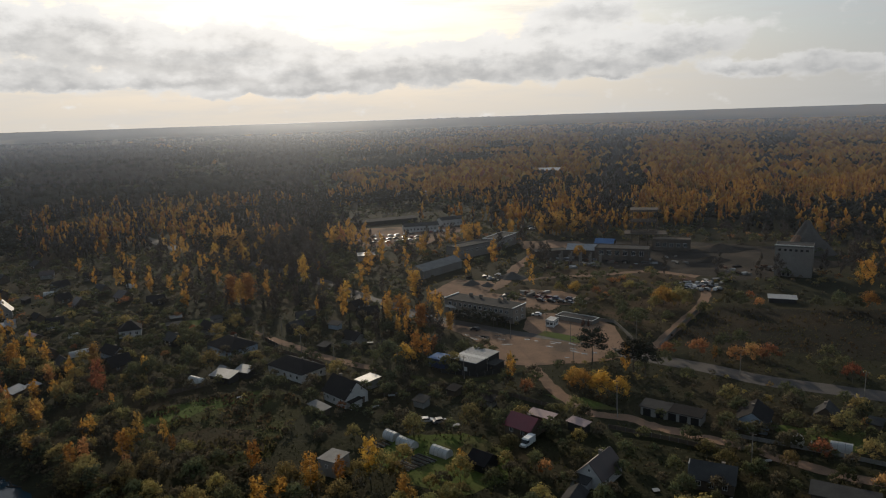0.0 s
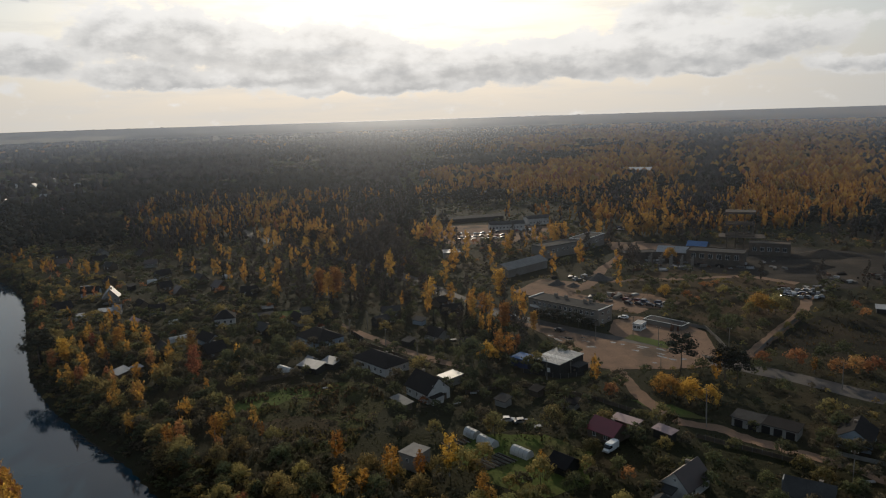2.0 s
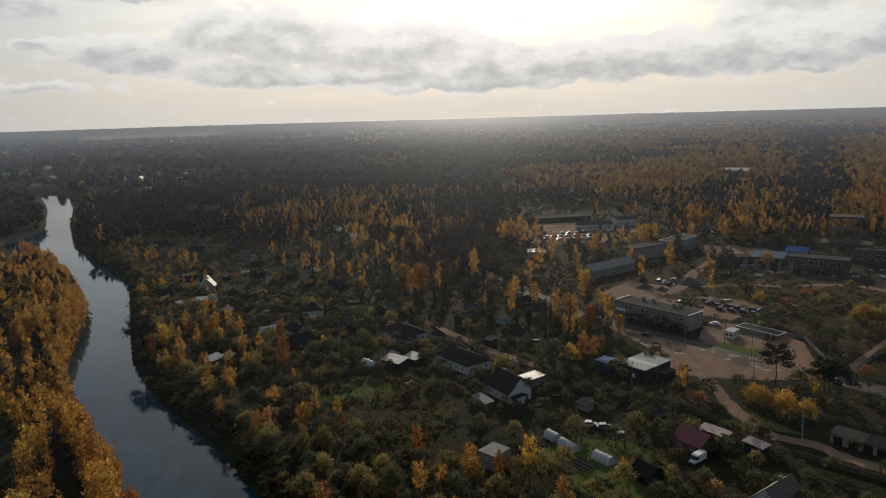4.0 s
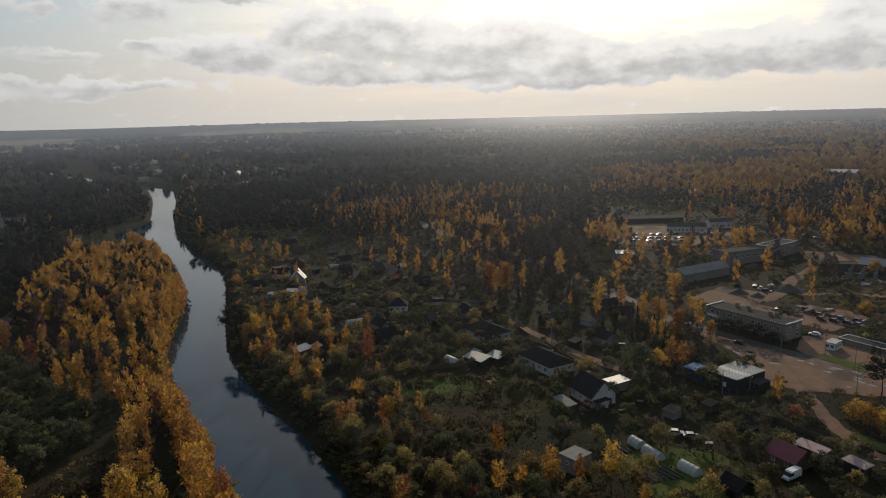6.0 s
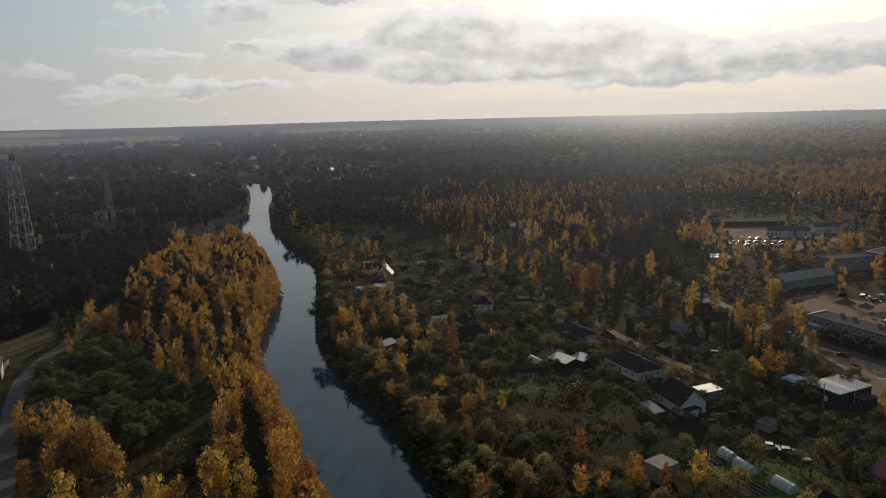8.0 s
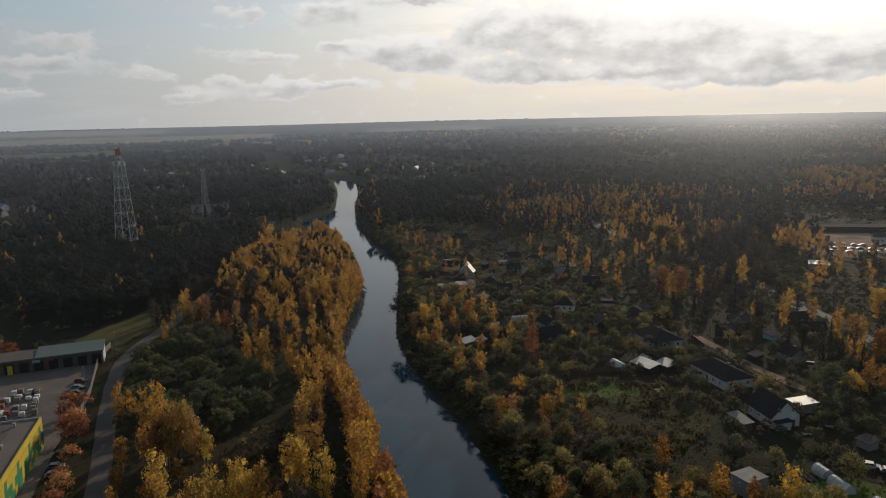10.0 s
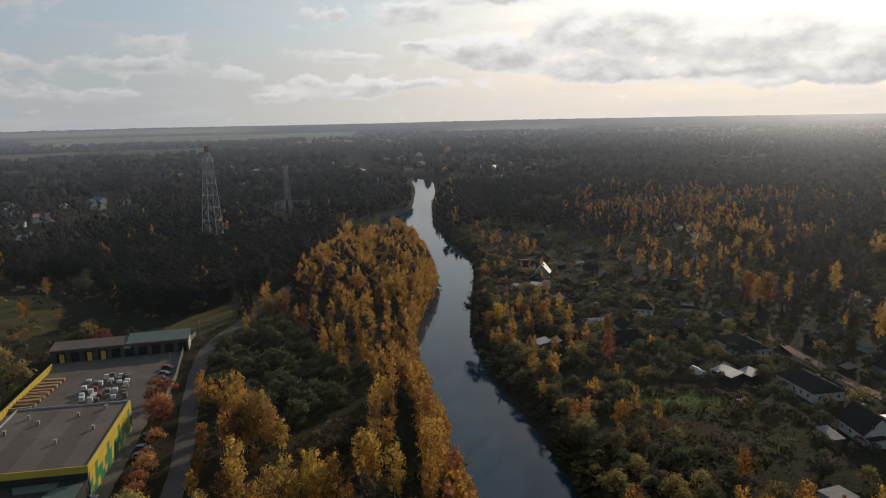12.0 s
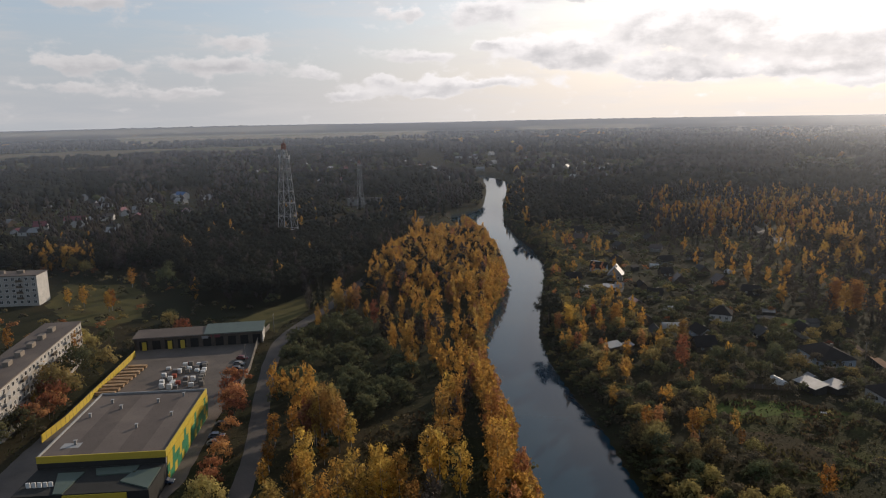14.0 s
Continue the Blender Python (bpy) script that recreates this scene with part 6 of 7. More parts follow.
def octahedron():
    v = np.array([(1, 0, 0), (0, 1, 0), (-1, 0, 0), (0, -1, 0), (0, 0, 1), (0, 0, -1)], float)
    return v, np.array([(0, 1, 4), (1, 2, 4), (2, 3, 4), (3, 0, 4), (1, 0, 5), (2, 1, 5), (3, 2, 5), (0, 3, 5)])


def lobes_of(kind, rng, k):
    """The boughs of a crown one unit high: middle, half width, half height."""
    out = []
    if kind in ("birch", "aspen"):
        for i in range(k):
            h = 0.22 + 0.70 * i / (k - 1)
            w = 0.12 * math.sin(math.pi * min(1, (1.06 - h) / 0.95)) ** 0.8 + 0.012
            a = i * 2.4 + rng.uniform(-0.5, 0.5)
            out.append((w * 0.7 * math.cos(a), w * 0.7 * math.sin(a), h, w * rng.uniform(0.62, 0.95) * (13 / k) ** 0.3, rng.uniform(0.09, 0.14) * (13 / k) ** 0.6))
    elif kind == "spruce":
        for i in range(k):
            h = 0.12 + 0.76 * i / (k - 1)
            out.append((0, 0, h, 0.17 * (1.05 - h) + 0.01, 0.10 * (9 / k)))
        out.append((0, 0, 0.93, 0.02, 0.07))
    elif kind == "pine":
        for i in range(k):
            h = 0.52 + 0.40 * (i + 0.5) / k
            w = 0.13 * (1.15 - h) / 0.5 + 0.045
            a = i * 2.4
            out.append((w * math.cos(a), w * math.sin(a), h, w * 1.0 * (11 / k) ** 0.3, 0.125 * (11 / k) ** 0.5))
    elif kind == "poplar":
        for i in range(k):
            h = 0.14 + 0.76 * i / (k - 1)
            w = 0.20 * math.sin(math.pi * min(1, 0.18 + 0.8 * (1.03 - h))) ** 0.7
            a = i * 2.4
            out.append((0.05 * math.cos(a), 0.05 * math.sin(a), h, w, 0.11))
    else:               # broad garden trees, willows and shrubs
        for i in range(k):
            a, q = i * 2.4, math.sqrt((i + 0.5) / k)
            low = 0.30 if kind == "garden" else 0.22
            h = low + (0.72 - low * 0.3) * (1 - 0.75 * q * q) * rng.uniform(0.8, 1.05)
            out.append((0.40 * q * math.cos(a), 0.40 * q * math.sin(a), min(h, 0.82), 0.20 * rng.uniform(0.8, 1.15) * (12 / k) ** 0.4, 0.17 * rng.uniform(0.8, 1.1)))
    return np.array(out)


HEIGHT = {"birch": 16.0, "aspen": 14.0, "pine": 15.0, "poplar": 15.0, "spruce": 15.0, "garden": 5.0, "willow": 7.0, "shrub": 2.6}
LEAF = {"birch": 0.055, "aspen": 0.06, "pine": 0.055, "poplar": 0.06, "spruce": 0.055, "garden": 0.12, "willow": 0.10, "shrub": 0.20}


def unit(v):
    return v / np.maximum(np.linalg.norm(v, axis=-1, keepdims=True), 1e-9)


def proto_arrays(kind, seed, n, bigger, boughs, fine=False):
    """Corners, triangles and soft normals of a crown: uneven boughs with leaf sprays on them."""
    rng = np.random.default_rng(seed * 7 + len(kind))
    lob = lobes_of(kind, rng, boughs)
    iv, jf = icosahedron() if fine else octahedron()
    body = 0.66 if fine else 0.84
    vs, fs, ns, base = [], [], [], 0
    for x, y, z, r, h in lob:
        q = iv * rng.uniform(0.78, 1.08, (len(iv), 1))
        a = rng.uniform(0, 6.28)
        q = np.c_[q[:, 0] * math.cos(a) - q[:, 1] * math.sin(a), q[:, 0] * math.sin(a) + q[:, 1] * math.cos(a), q[:, 2]]
        vs.append(q * (r * body, r * body, h * body) + (x, y, z))
        ns.append(unit(q + (x * 2.0, y * 2.0, 0)))
        fs.append(jf + base)
        base += len(iv)
    if n:
        pick = rng.choice(len(lob), n, p=(lob[:, 3] ** 1.5) / (lob[:, 3] ** 1.5).sum())
        d = rng.normal(0, 1, (n, 3))
        d[:, 2] = d[:, 2] + 0.4
        d = unit(d)
        c = lob[pick, :3] + d * rng.uniform(0.74, 1.10, n)[:, None] * np.c_[lob[pick, 3], lob[pick, 3], lob[pick, 4]]
        q = leaf_quads(c, d, rng.uniform(0.6, 1.35, n) * LEAF[kind] * bigger, rng).reshape(n, 4, 3)
        soft = unit(0.8 * d + unit(c * (1, 1, 0)) * 0.5 + rng.normal(0, 0.22, (n, 3)))
        flip = np.einsum("ij,ij->i", np.cross(q[:, 1] - q[:, 0], q[:, 2] - q[:, 0]), soft) < 0
        q[flip] = q[flip][:, ::-1]
        k = np.arange(n)[:, None] * 4 + base
        vs.append(q.reshape(-1, 3))
        ns.append(np.repeat(soft, 4, axis=0))
        fs += [k + np.array([[0, 1, 2]]), k + np.array([[0, 2, 3]])]
    return np.concatenate(vs) * HEIGHT[kind], np.concatenate(fs), np.concatenate(ns)


def trunk_mesh(kind, seed, h):
    rng = random.Random(seed)
    bm = bmesh.new()
    top, r = {"pine": (0.9, 0.18), "spruce": (0.95, 0.16)}.get(kind, (0.82, 0.15))
    r *= h / 14
    p, segs = Vector((0, 0, -0.3)), 4
    joints = [p.copy()]
    for i in range(segs):
        p = p + Vector((rng.uniform(-0.02, 0.02) * h, rng.uniform(-0.02, 0.02) * h, (h * top + 0.3) / segs))
        joints.append(p.copy())
    for i in range(segs):
        tube(bm, joints[i], joints[i + 1], r * (1 - i / segs * 0.85), r * (1 - (i + 1) / segs * 0.85), 5)
    for k in range(0 if kind == "shrub" else 4):
        z = h * (0.25 + 0.1 * k) if kind not in ("pine",) else h * (0.55 + 0.06 * k)
        a = k * 2.4 + rng.random()
        L = h * 0.16 * (1.1 - z / h) + h * 0.05
        tube(bm, (0, 0, z), (math.cos(a) * L, math.sin(a) * L, z + L * 0.8), r * 0.35, r * 0.1, 4)
    me = bpy.data.meshes.new("trunk")
    bm.to_mesh(me)
    bm.free()
    return me


KINDS = {   # kind: mesh kind, leaf material, bark, name, label, group
    "gold": ("birch", "gold", WHITEBARK, "birch_tree", "slender birch with golden autumn leaves", "birches"),
    "lime": ("willow", "amber", BARK, "lime_tree", "broad round tree in dull amber autumn leaf", "amber round trees"),
    "linden": ("willow", "gold", BARK, "linden_tree", "broad round linden in bright golden leaf", "golden lindens"),
    "maple": ("garden", "rust", BARK, "maple_tree", "small round maple with orange autumn leaves", "maples"),
    "rust": ("aspen", "rust", BARK, "aspen_tree", "aspen with orange and rust-red autumn leaves", "aspens"),
    "poplar": ("poplar", "gold", BARK, "poplar_tree", "tall narrow poplar with yellow leaves", "poplars"),
    "olive": ("willow", "olive", BARK, "willow_tree", "broad willow with dull olive leaves", "willows"),
    "brown": ("garden", "brown", BARK, "garden_tree", "small garden fruit tree with thinning brown leaves", "garden trees"),
    "green": ("garden", "olive", BARK, "apple_tree", "small round apple tree, still olive green", "apple trees"),
    "grey": ("birch", "grey", BARK, "bare_tree", "nearly leafless grey-brown tree", "bare trees"),
    "pine": ("pine", "dark", BARK, "pine_tree", "dark green pine with a bare lower trunk", "pines"),
    "spruce": ("spruce", "dark", BARK, "spruce_tree", "dark green pointed spruce tree", "spruces"),
    "bush": ("shrub", "dark", BARK, "dense_bush", "dense dark bush in front of a wall", "dense bushes"),
    "amber": ("shrub", "amber", BARK, "amber_shrub", "low rounded shrub in amber autumn leaf", "amber shrubs"),
    "shrub": ("shrub", "brown", BARK, "shrub", "low brown autumn shrub", "shrubs"),
}


def clear_mask(px, py, margin=0.0):
    """Where a tree may stand: off water, roads, bare ground and buildings."""
    ok = river_side(px, py) > 2.5 + margin
    for pts, half in ROADS:
        ok &= chain_dist(px, py, pts) > half + 1.5 + margin
    for poly in PATCHES:
        ok &= ~inside(px, py, poly)
    for x, y, r in CLEAR_SPOTS:
        ok &= np.hypot(px - x, py - y) > r + margin
    return ok


def value_noise(px, py, cell, seed):
    """Smooth noise from 0 to 1 with patches of about that many metres."""
    def corner(ix, iy):
        h = (ix * 374761393 + iy * 668265263 + seed * 974711) & 0x7FFFFFFF
        h = ((h ^ (h >> 13)) * 1274126177) & 0x7FFFFFFF
        return (h ^ (h >> 16)) % 10007 / 10007.0
    ux, uy = px / cell, py / cell
    ix, iy = np.floor(ux).astype(np.int64), np.floor(uy).astype(np.int64)
    fx, fy = ux - ix, uy - iy
    fx, fy = fx * fx * (3 - 2 * fx), fy * fy * (3 - 2 * fy)
    return (corner(ix, iy) * (1 - fx) + corner(ix + 1, iy) * fx) * (1 - fy) + (corner(ix, iy + 1) * (1 - fx) + corner(ix + 1, iy + 1) * fx) * fy


PENINSULA = [(-75, 122), (-95, 145), (-118, 165), (-145, 185), (-172, 212), (-195, 246), (-226, 290), (-255, 322), (-330, 388), (-440, 446), (-470, 425), (-380, 325), (-320, 250), (-294, 214), (-275, 187), (-263, 167),
             (-249, 147), (-228, 129), (-200, 110), (-172, 92), (-152, 76), (-126, 55), (-92, 18), (-40, 60), (-60, 82)]
CLEARING = [(-147, 111), (-157, 126), (-152, 139), (-129, 123), (-114, 107), (-125, 96)]
WILLOWS = [(-224, 133), (-256, 163), (-250, 184), (-205, 167), (-163, 149), (-146, 132), (-146, 112), (-180, 114), (-203, 119)]
CONIFERS = [(-322, 125), (-560, 237), (-640, 330), (-520, 430), (-465, 420), (-310, 240), (-302, 205), (-292, 175), (-300, 145)]
VILLAGE = [(-82, 150), (-154, 208), (-208, 270), (-265, 350), (-350, 440), (-330, 480), (-262, 440), (-228, 410), (-196, 378), (-136, 345), (-120, 318), (-88, 305), (-52, 300), (-38, 268), (-16, 258), (5, 262), (60, 235), (130, 200), (230, 140), (180, 60), (60, 60), (0, 60)]
BELT = [(-262, 440), (-196, 378), (-136, 345), (-120, 318), (-88, 305), (-52, 300), (-38, 268), (-16, 258), (4, 262), (10, 272), (-40, 330), (-90, 392), (-135, 438), (-200, 500)]
BANKSIDE = 40.0
ROADSIDE = [(-50, 372), (-30, 335), (-8, 300), (8, 284), (30, 240), (60, 215), (130, 185), (330, 90), (360, 230), (240, 330), (110, 312), (62, 330), (50, 400), (5, 400)]
LAWN_WEST = [(-470, 120), (-400, 172), (-322, 150), (-292, 168), (-306, 210), (-262, 166), (-246, 149), (-225, 131), (-198, 112), (-171, 94), (-152, 80), (-128, 58), (-95, 20), (-150, -20), (-300, 20), (-420, 30)]
WORKS = [(-80, 560), (-20, 600), (40, 570), (70, 480), (200, 520), (260, 420), (210, 330), (110, 305), (70, 300), (0, 330), (-15, 380), (-60, 440)]


# groves seen from above the river: x, y, radius, share of gold added
GROVES = [(-256, 578, 55, 0.8), (-205, 538, 45, 0.7), (-270, 574, 40, 0.6), (-135, 428, 40, 0.15), (-111, 1020, 85, 0.8), (-20, 824, 60, 0.6), (-250, 940, 50, 0.5), (-133, 717, 40, 0.6), (42, 772, 50, 0.6), (188, 650, 60, 0.7), (226, 600, 50, 0.6),
          (-197, 700, 45, 0.7), (-318, 726, 50, 0.6), (-317, 632, 45, 0.6), (-193, 478, 38, 0.3), (-118, 988, 70, 0.5), (-245, 584, 40, 0.4), (127, 1080, 80, 0.4), (-143, 440, 30, 0.2), (-265, 364, 22, 0.5)]
# dark stands of conifers among them: x, y, radius
STANDS = [(-348, 806, 90), (-172, 612, 50), (104, 785, 60), (190, 790, 60), (262, 474, 60), (300, 420, 70), (-750, 1340, 220), (-370, 985, 110), (-192, 436, 28), (-55, 695, 50), (-495, 786, 90), (-312, 512, 45), (-207, 628, 30), (-454, 668, 70), (-361, 840, 70),
          (-640, 540, 110), (-439, 698, 60), (-351, 520, 40), (340, 520, 90), (-560, 640, 60)]


def woodland(seed, spacing, r0, r1, spread):
    """Where trees stand between two distances from the camera's spot, inside its sweep of view, with their kinds, sizes
    and turns.
    """
    rng = np.random.default_rng(seed)
    n = int(0.5 * spread * (r1 * r1 - r0 * r0) / (spacing * spacing))
    r = np.sqrt(rng.uniform(r0 * r0, r1 * r1, n))
    a = rng.uniform(math.radians(-36), math.radians(-36) + spread, n)       # from +y to the left
    px, py = -r * np.sin(a), r * np.cos(a)
    return rng, px, py


def kinds_of(px, py, rng):
    """Kind of tree for each place, or '' for none."""
    n = len(px)
    u, w = rng.random(n), rng.random(n)
    rs = river_side(px, py)
    patchy, wide, tone = value_noise(px, py, 45, 3), value_noise(px, py, 160, 5), value_noise(px, py, 22, 9)
    azd = np.degrees(np.arctan2(-px, py))
    r = np.hypot(px, py)
    # the woods all round
    grove = smooth(0.45 * patchy + 0.75 * wide, 0.42, 0.78)
    gold_share = np.clip(0.03 + grove * (0.48 + 0.5 * smooth(-azd, -10, 14)) + 0.22 * smooth(-azd, -2, 16), 0.02, 0.9)
    gold_share = gold_share * (1 - 0.9 * smooth(azd, 6, 36)) * (1 - 0.35 * smooth(azd, -6, 6) * smooth(r, 420, 620))
    dark_share = np.clip(0.30 + 0.5 * smooth(azd, 30, 46) + 0.9 * (value_noise(px, py, 130, 8) - 0.5), 0.05, 0.85)
    near_grove, near_stand = np.zeros(n), np.zeros(n)
    ragged = 0.65 + 0.7 * value_noise(px, py, 30, 51)
    for x, y, rad, share in GROVES:
        near_grove += share * np.exp(-((px - x) ** 2 + (py - y) ** 2) / (rad * ragged) ** 2)
    for x, y, rad in STANDS:
        near_stand += 0.9 * np.exp(-((px - x) ** 2 + (py - y) ** 2) / (rad * ragged) ** 2)
    gold_share = np.clip(gold_share * (1 - 0.85 * np.clip(near_stand, 0, 1)) + 0.45 * near_grove, 0.01, 0.58)
    dark_share = np.clip(dark_share + 0.5 * near_stand, 0.05, 0.92)
    cell = np.clip(r / 17, 18, 120)
    lump = value_noise(px / cell, py / cell, 1.0, 17)
    loose = 0.9 - 0.45 * smooth(r, 450, 1100)
    uw = np.clip(0.5 + loose * (u - 0.5) + (1.45 - 0.8 * loose + 0.1) * 0.8 * (lump - 0.5), 0, 1)
    ww = np.clip(0.5 + 0.4 * (w - 0.5) + 1.3 * (value_noise(px / cell, py / cell, 1.3, 23) - 0.5), 0, 1)
    kind = np.where(uw < gold_share, np.where(w < 0.97, "gold", "rust"), np.where(uw < gold_share + (1 - gold_share) * dark_share, np.where(w < 0.5, "pine", "spruce"),
                    np.where(ww < 0.45, "grey", np.where(ww < 0.75, "olive", "brown"))))
    vill = inside(px, py, VILLAGE)
    kv = np.where(u < 0.004, "gold", np.where(u < 0.075, "lime", np.where(u < 0.10, "maple", np.where(u < 0.25, "olive", np.where(u < 0.5, "green", np.where(u < 0.68, "brown", "shrub"))))))
    kv = np.where((w < 0.12) | (tone < 0.12), "", kv)
    kind = np.where(vill, kv, kind)
    kind = np.where(vill & (py < 186) & (px < 10) & (kv != ""), np.where(u < 0.09, "gold", np.where(u < 0.30, "lime", np.where(u < 0.46, "amber", kind))), kind)
    # a belt of tall trees between the gardens and the highway
    belt = inside(px, py, BELT) & ~vill
    kind = np.where(belt, np.where(u < 0.05, "gold", np.where(u < 0.12, "lime", np.where(u < 0.26, "grey", np.where(u < 0.60, "olive", np.where(u < 0.64, "spruce", np.where(u < 0.85, "brown", "")))))), kind)
    bank = vill & (rs < BANKSIDE)
    kind = np.where(bank, np.where(u < 0.09, "gold", np.where(u < 0.27, "lime", np.where(u < 0.30, "rust", np.where(u < 0.48, "olive", np.where(u < 0.80, "brown", "shrub"))))), kind)
    kind = np.where(vill & (rs < 3.0), "shrub", kind)
    pen = inside(px, py, PENINSULA)
    kind = np.where(pen, np.where(u < 0.70, "gold", np.where(u < 0.80, "rust", np.where(u < 0.88, "grey", "olive"))), kind)
    kind = np.where(pen & (px < -262) & (w < 0.22), "pine", kind)
    kind = np.where(pen & inside(px, py, WILLOWS), np.where(u < 0.84, "olive", np.where(u < 0.86, "gold", "shrub")), kind)
    kind = np.where(pen & (((px < -335) & (rs < 14)) | ((px < -362) & (rs < 45))), "shrub", kind)
    kind = np.where(inside(px, py, CLEARING), np.where(u < 0.3, "shrub", np.where(u < 0.42, "amber", "")), kind)
    kind = np.where(inside(px, py, CONIFERS), np.where(u < 0.88, "pine", np.where(u < 0.91, "gold", "grey")), kind)
    kind = np.where(inside(px, py, LAWN_WEST), np.where(u < 0.03, "lime", np.where(u < 0.055, "maple", np.where(u < 0.09, "olive", np.where(u < 0.15, "brown", np.where(u < 0.26, "shrub", np.where(u < 0.30, "amber", "")))))), kind)
    side = inside(px, py, ROADSIDE)
    kind = np.where(side, np.where((u < 0.04) & (px < 60), "gold", np.where(u < 0.12, "olive", np.where(u < 0.34, "amber", np.where(u < 0.66, "shrub", "")))), kind)
    works = inside(px, py, WORKS) & ~side
    kind = np.where(works, np.where((u < 0.11) & (r > 400) & (px < 60), "gold", np.where((u > 0.9) & (r > 380), "grey", np.where(u < 0.06, "lime", np.where(u < 0.24, "olive", np.where(u < 0.27, "maple", np.where(u < 0.5, "amber", np.where(u < 0.85, "shrub", ""))))))), kind)
    kind = np.where(inside(px, py, MEADOW), np.where(u < 0.07, "amber", np.where(u < 0.34, "shrub", np.where((u < 0.40) & (tone > 0.45), "green", ""))), kind)
    gap = (r > 330) & (value_noise(px, py, 80, 41) < 0.17) & ~pen & (chain_dist(px, py, ROADS[0][0]) > 35)
    kind = np.where(gap, np.where(u < 0.6, "shrub", np.where(u < 0.7, "olive", "")), kind)
    for x, y, rad in ((-690, 240, 110), (-800, 330, 80), (-620, 175, 70), (-840, 960, 190), (-600, 780, 110), (-1000, 1120, 170), (-1020, 720, 180), (-590, 455, 40)):
        here = np.hypot(px - x, py - y) < rad * (0.8 + 0.4 * tone)
        kind = np.where(here, np.where(u < 0.10, "olive", np.where(u < 0.2, "brown", np.where(u < 0.32, "grey", ""))), kind)
    return kind


def solid_crown(mesh_kind, seed, sides):
    """A closed, uneven crown for trees far off: corners and triangles."""
    rng = np.random.default_rng(seed)
    levels = {"birch": ((0.12, 0.10), (0.38, 0.19), (0.70, 0.13)), "spruce": ((0.08, 0.17), (0.45, 0.11), (0.75, 0.055)), "pine": ((0.35, 0.10), (0.60, 0.20), (0.85, 0.15))}.get(
        mesh_kind, ((0.12, 0.30), (0.45, 0.46), (0.80, 0.32)))
    if sides == 4:
        levels = levels[:1] + levels[2:] if mesh_kind == "spruce" else levels[1:]
        levels = ((0.05, levels[0][1] * 0.9), levels[-1])
    v = []
    for h, r in levels:
        for k in range(sides):
            a, q = 2 * math.pi * (k + rng.uniform(-0.25, 0.25)) / sides, r * rng.uniform(0.72, 1.25)
            v.append((q * math.cos(a), q * math.sin(a), h + rng.uniform(-0.06, 0.06)))
    v.append((rng.uniform(-0.03, 0.03), rng.uniform(-0.03, 0.03), 1.0))
    f, top = [], len(v) - 1
    for i in range(len(levels) - 1):
        for k in range(sides):
            p, q = i * sides + k, i * sides + (k + 1) % sides
            f += [(p, q, q + sides), (p, q + sides, p + sides)]
    i = (len(levels) - 1) * sides
    f += [(i + k, i + (k + 1) % sides, top) for k in range(sides)]
    return np.array(v) * HEIGHT[mesh_kind], np.array(f)


def joined_woods(name, label, kind, px, py, pz, size, turn, leaves, bigger, seed, sides=0, boughs=6):
    """Many trees of one kind in one mesh: leaf sprays, or with sides given closed crowns."""
    mesh_kind, leaf = KINDS[kind][:2]
    leaf = LEAVES[leaf, 2 if leaves >= 26 else 0]
    wide = 1.0 if leaves >= 60 else 1.25 if mesh_kind in ("birch", "aspen") else 1.3 if mesh_kind == "pine" else 1.15
    out, faces, softs, base = [], [], [], 0
    for k in range(4):
        s = slice(k, None, 4)
        if sides:
            q, tri = solid_crown({"aspen": "birch", "poplar": "birch"}.get(mesh_kind, mesh_kind), seed + k, sides)
        else:
            q, tri, soft = proto_arrays(mesh_kind, seed + k, leaves, bigger, boughs)
        c, sn = np.cos(turn[s])[:, None], np.sin(turn[s])[:, None]
        sz = size[s][:, None]
        x = (q[None, :, 0] * c - q[None, :, 1] * sn) * wide * sz * bigger ** (1 if sides else 0) + px[s][:, None]
        y = (q[None, :, 0] * sn + q[None, :, 1] * c) * wide * sz * bigger ** (1 if sides else 0) + py[s][:, None]
        z = q[None, :, 2] * sz + pz[s][:, None]
        out.append(np.stack([x, y, z], -1).reshape(-1, 3))
        n = len(px[s])
        if not sides:
            softs.append(np.stack([soft[None, :, 0] * c - soft[None, :, 1] * sn, soft[None, :, 0] * sn + soft[None, :, 1] * c, np.broadcast_to(soft[None, :, 2], x.shape)], -1).reshape(-1, 3))
        faces.append((tri[None] + (np.arange(n) * len(q))[:, None, None]).reshape(-1, 3) + base)
        base += n * len(q)
    v = np.concatenate(out)
    me = mesh_from(name, v, np.concatenate(faces), 3)
    me.shade_smooth()
    if softs:
        me.normals_split_custom_set_from_vertices(np.concatenate(softs).tolist())
    me.materials.append(leaf)
    return tagged(new(name, me), label, "woodland", kind="stuff")


SINGLE = {}


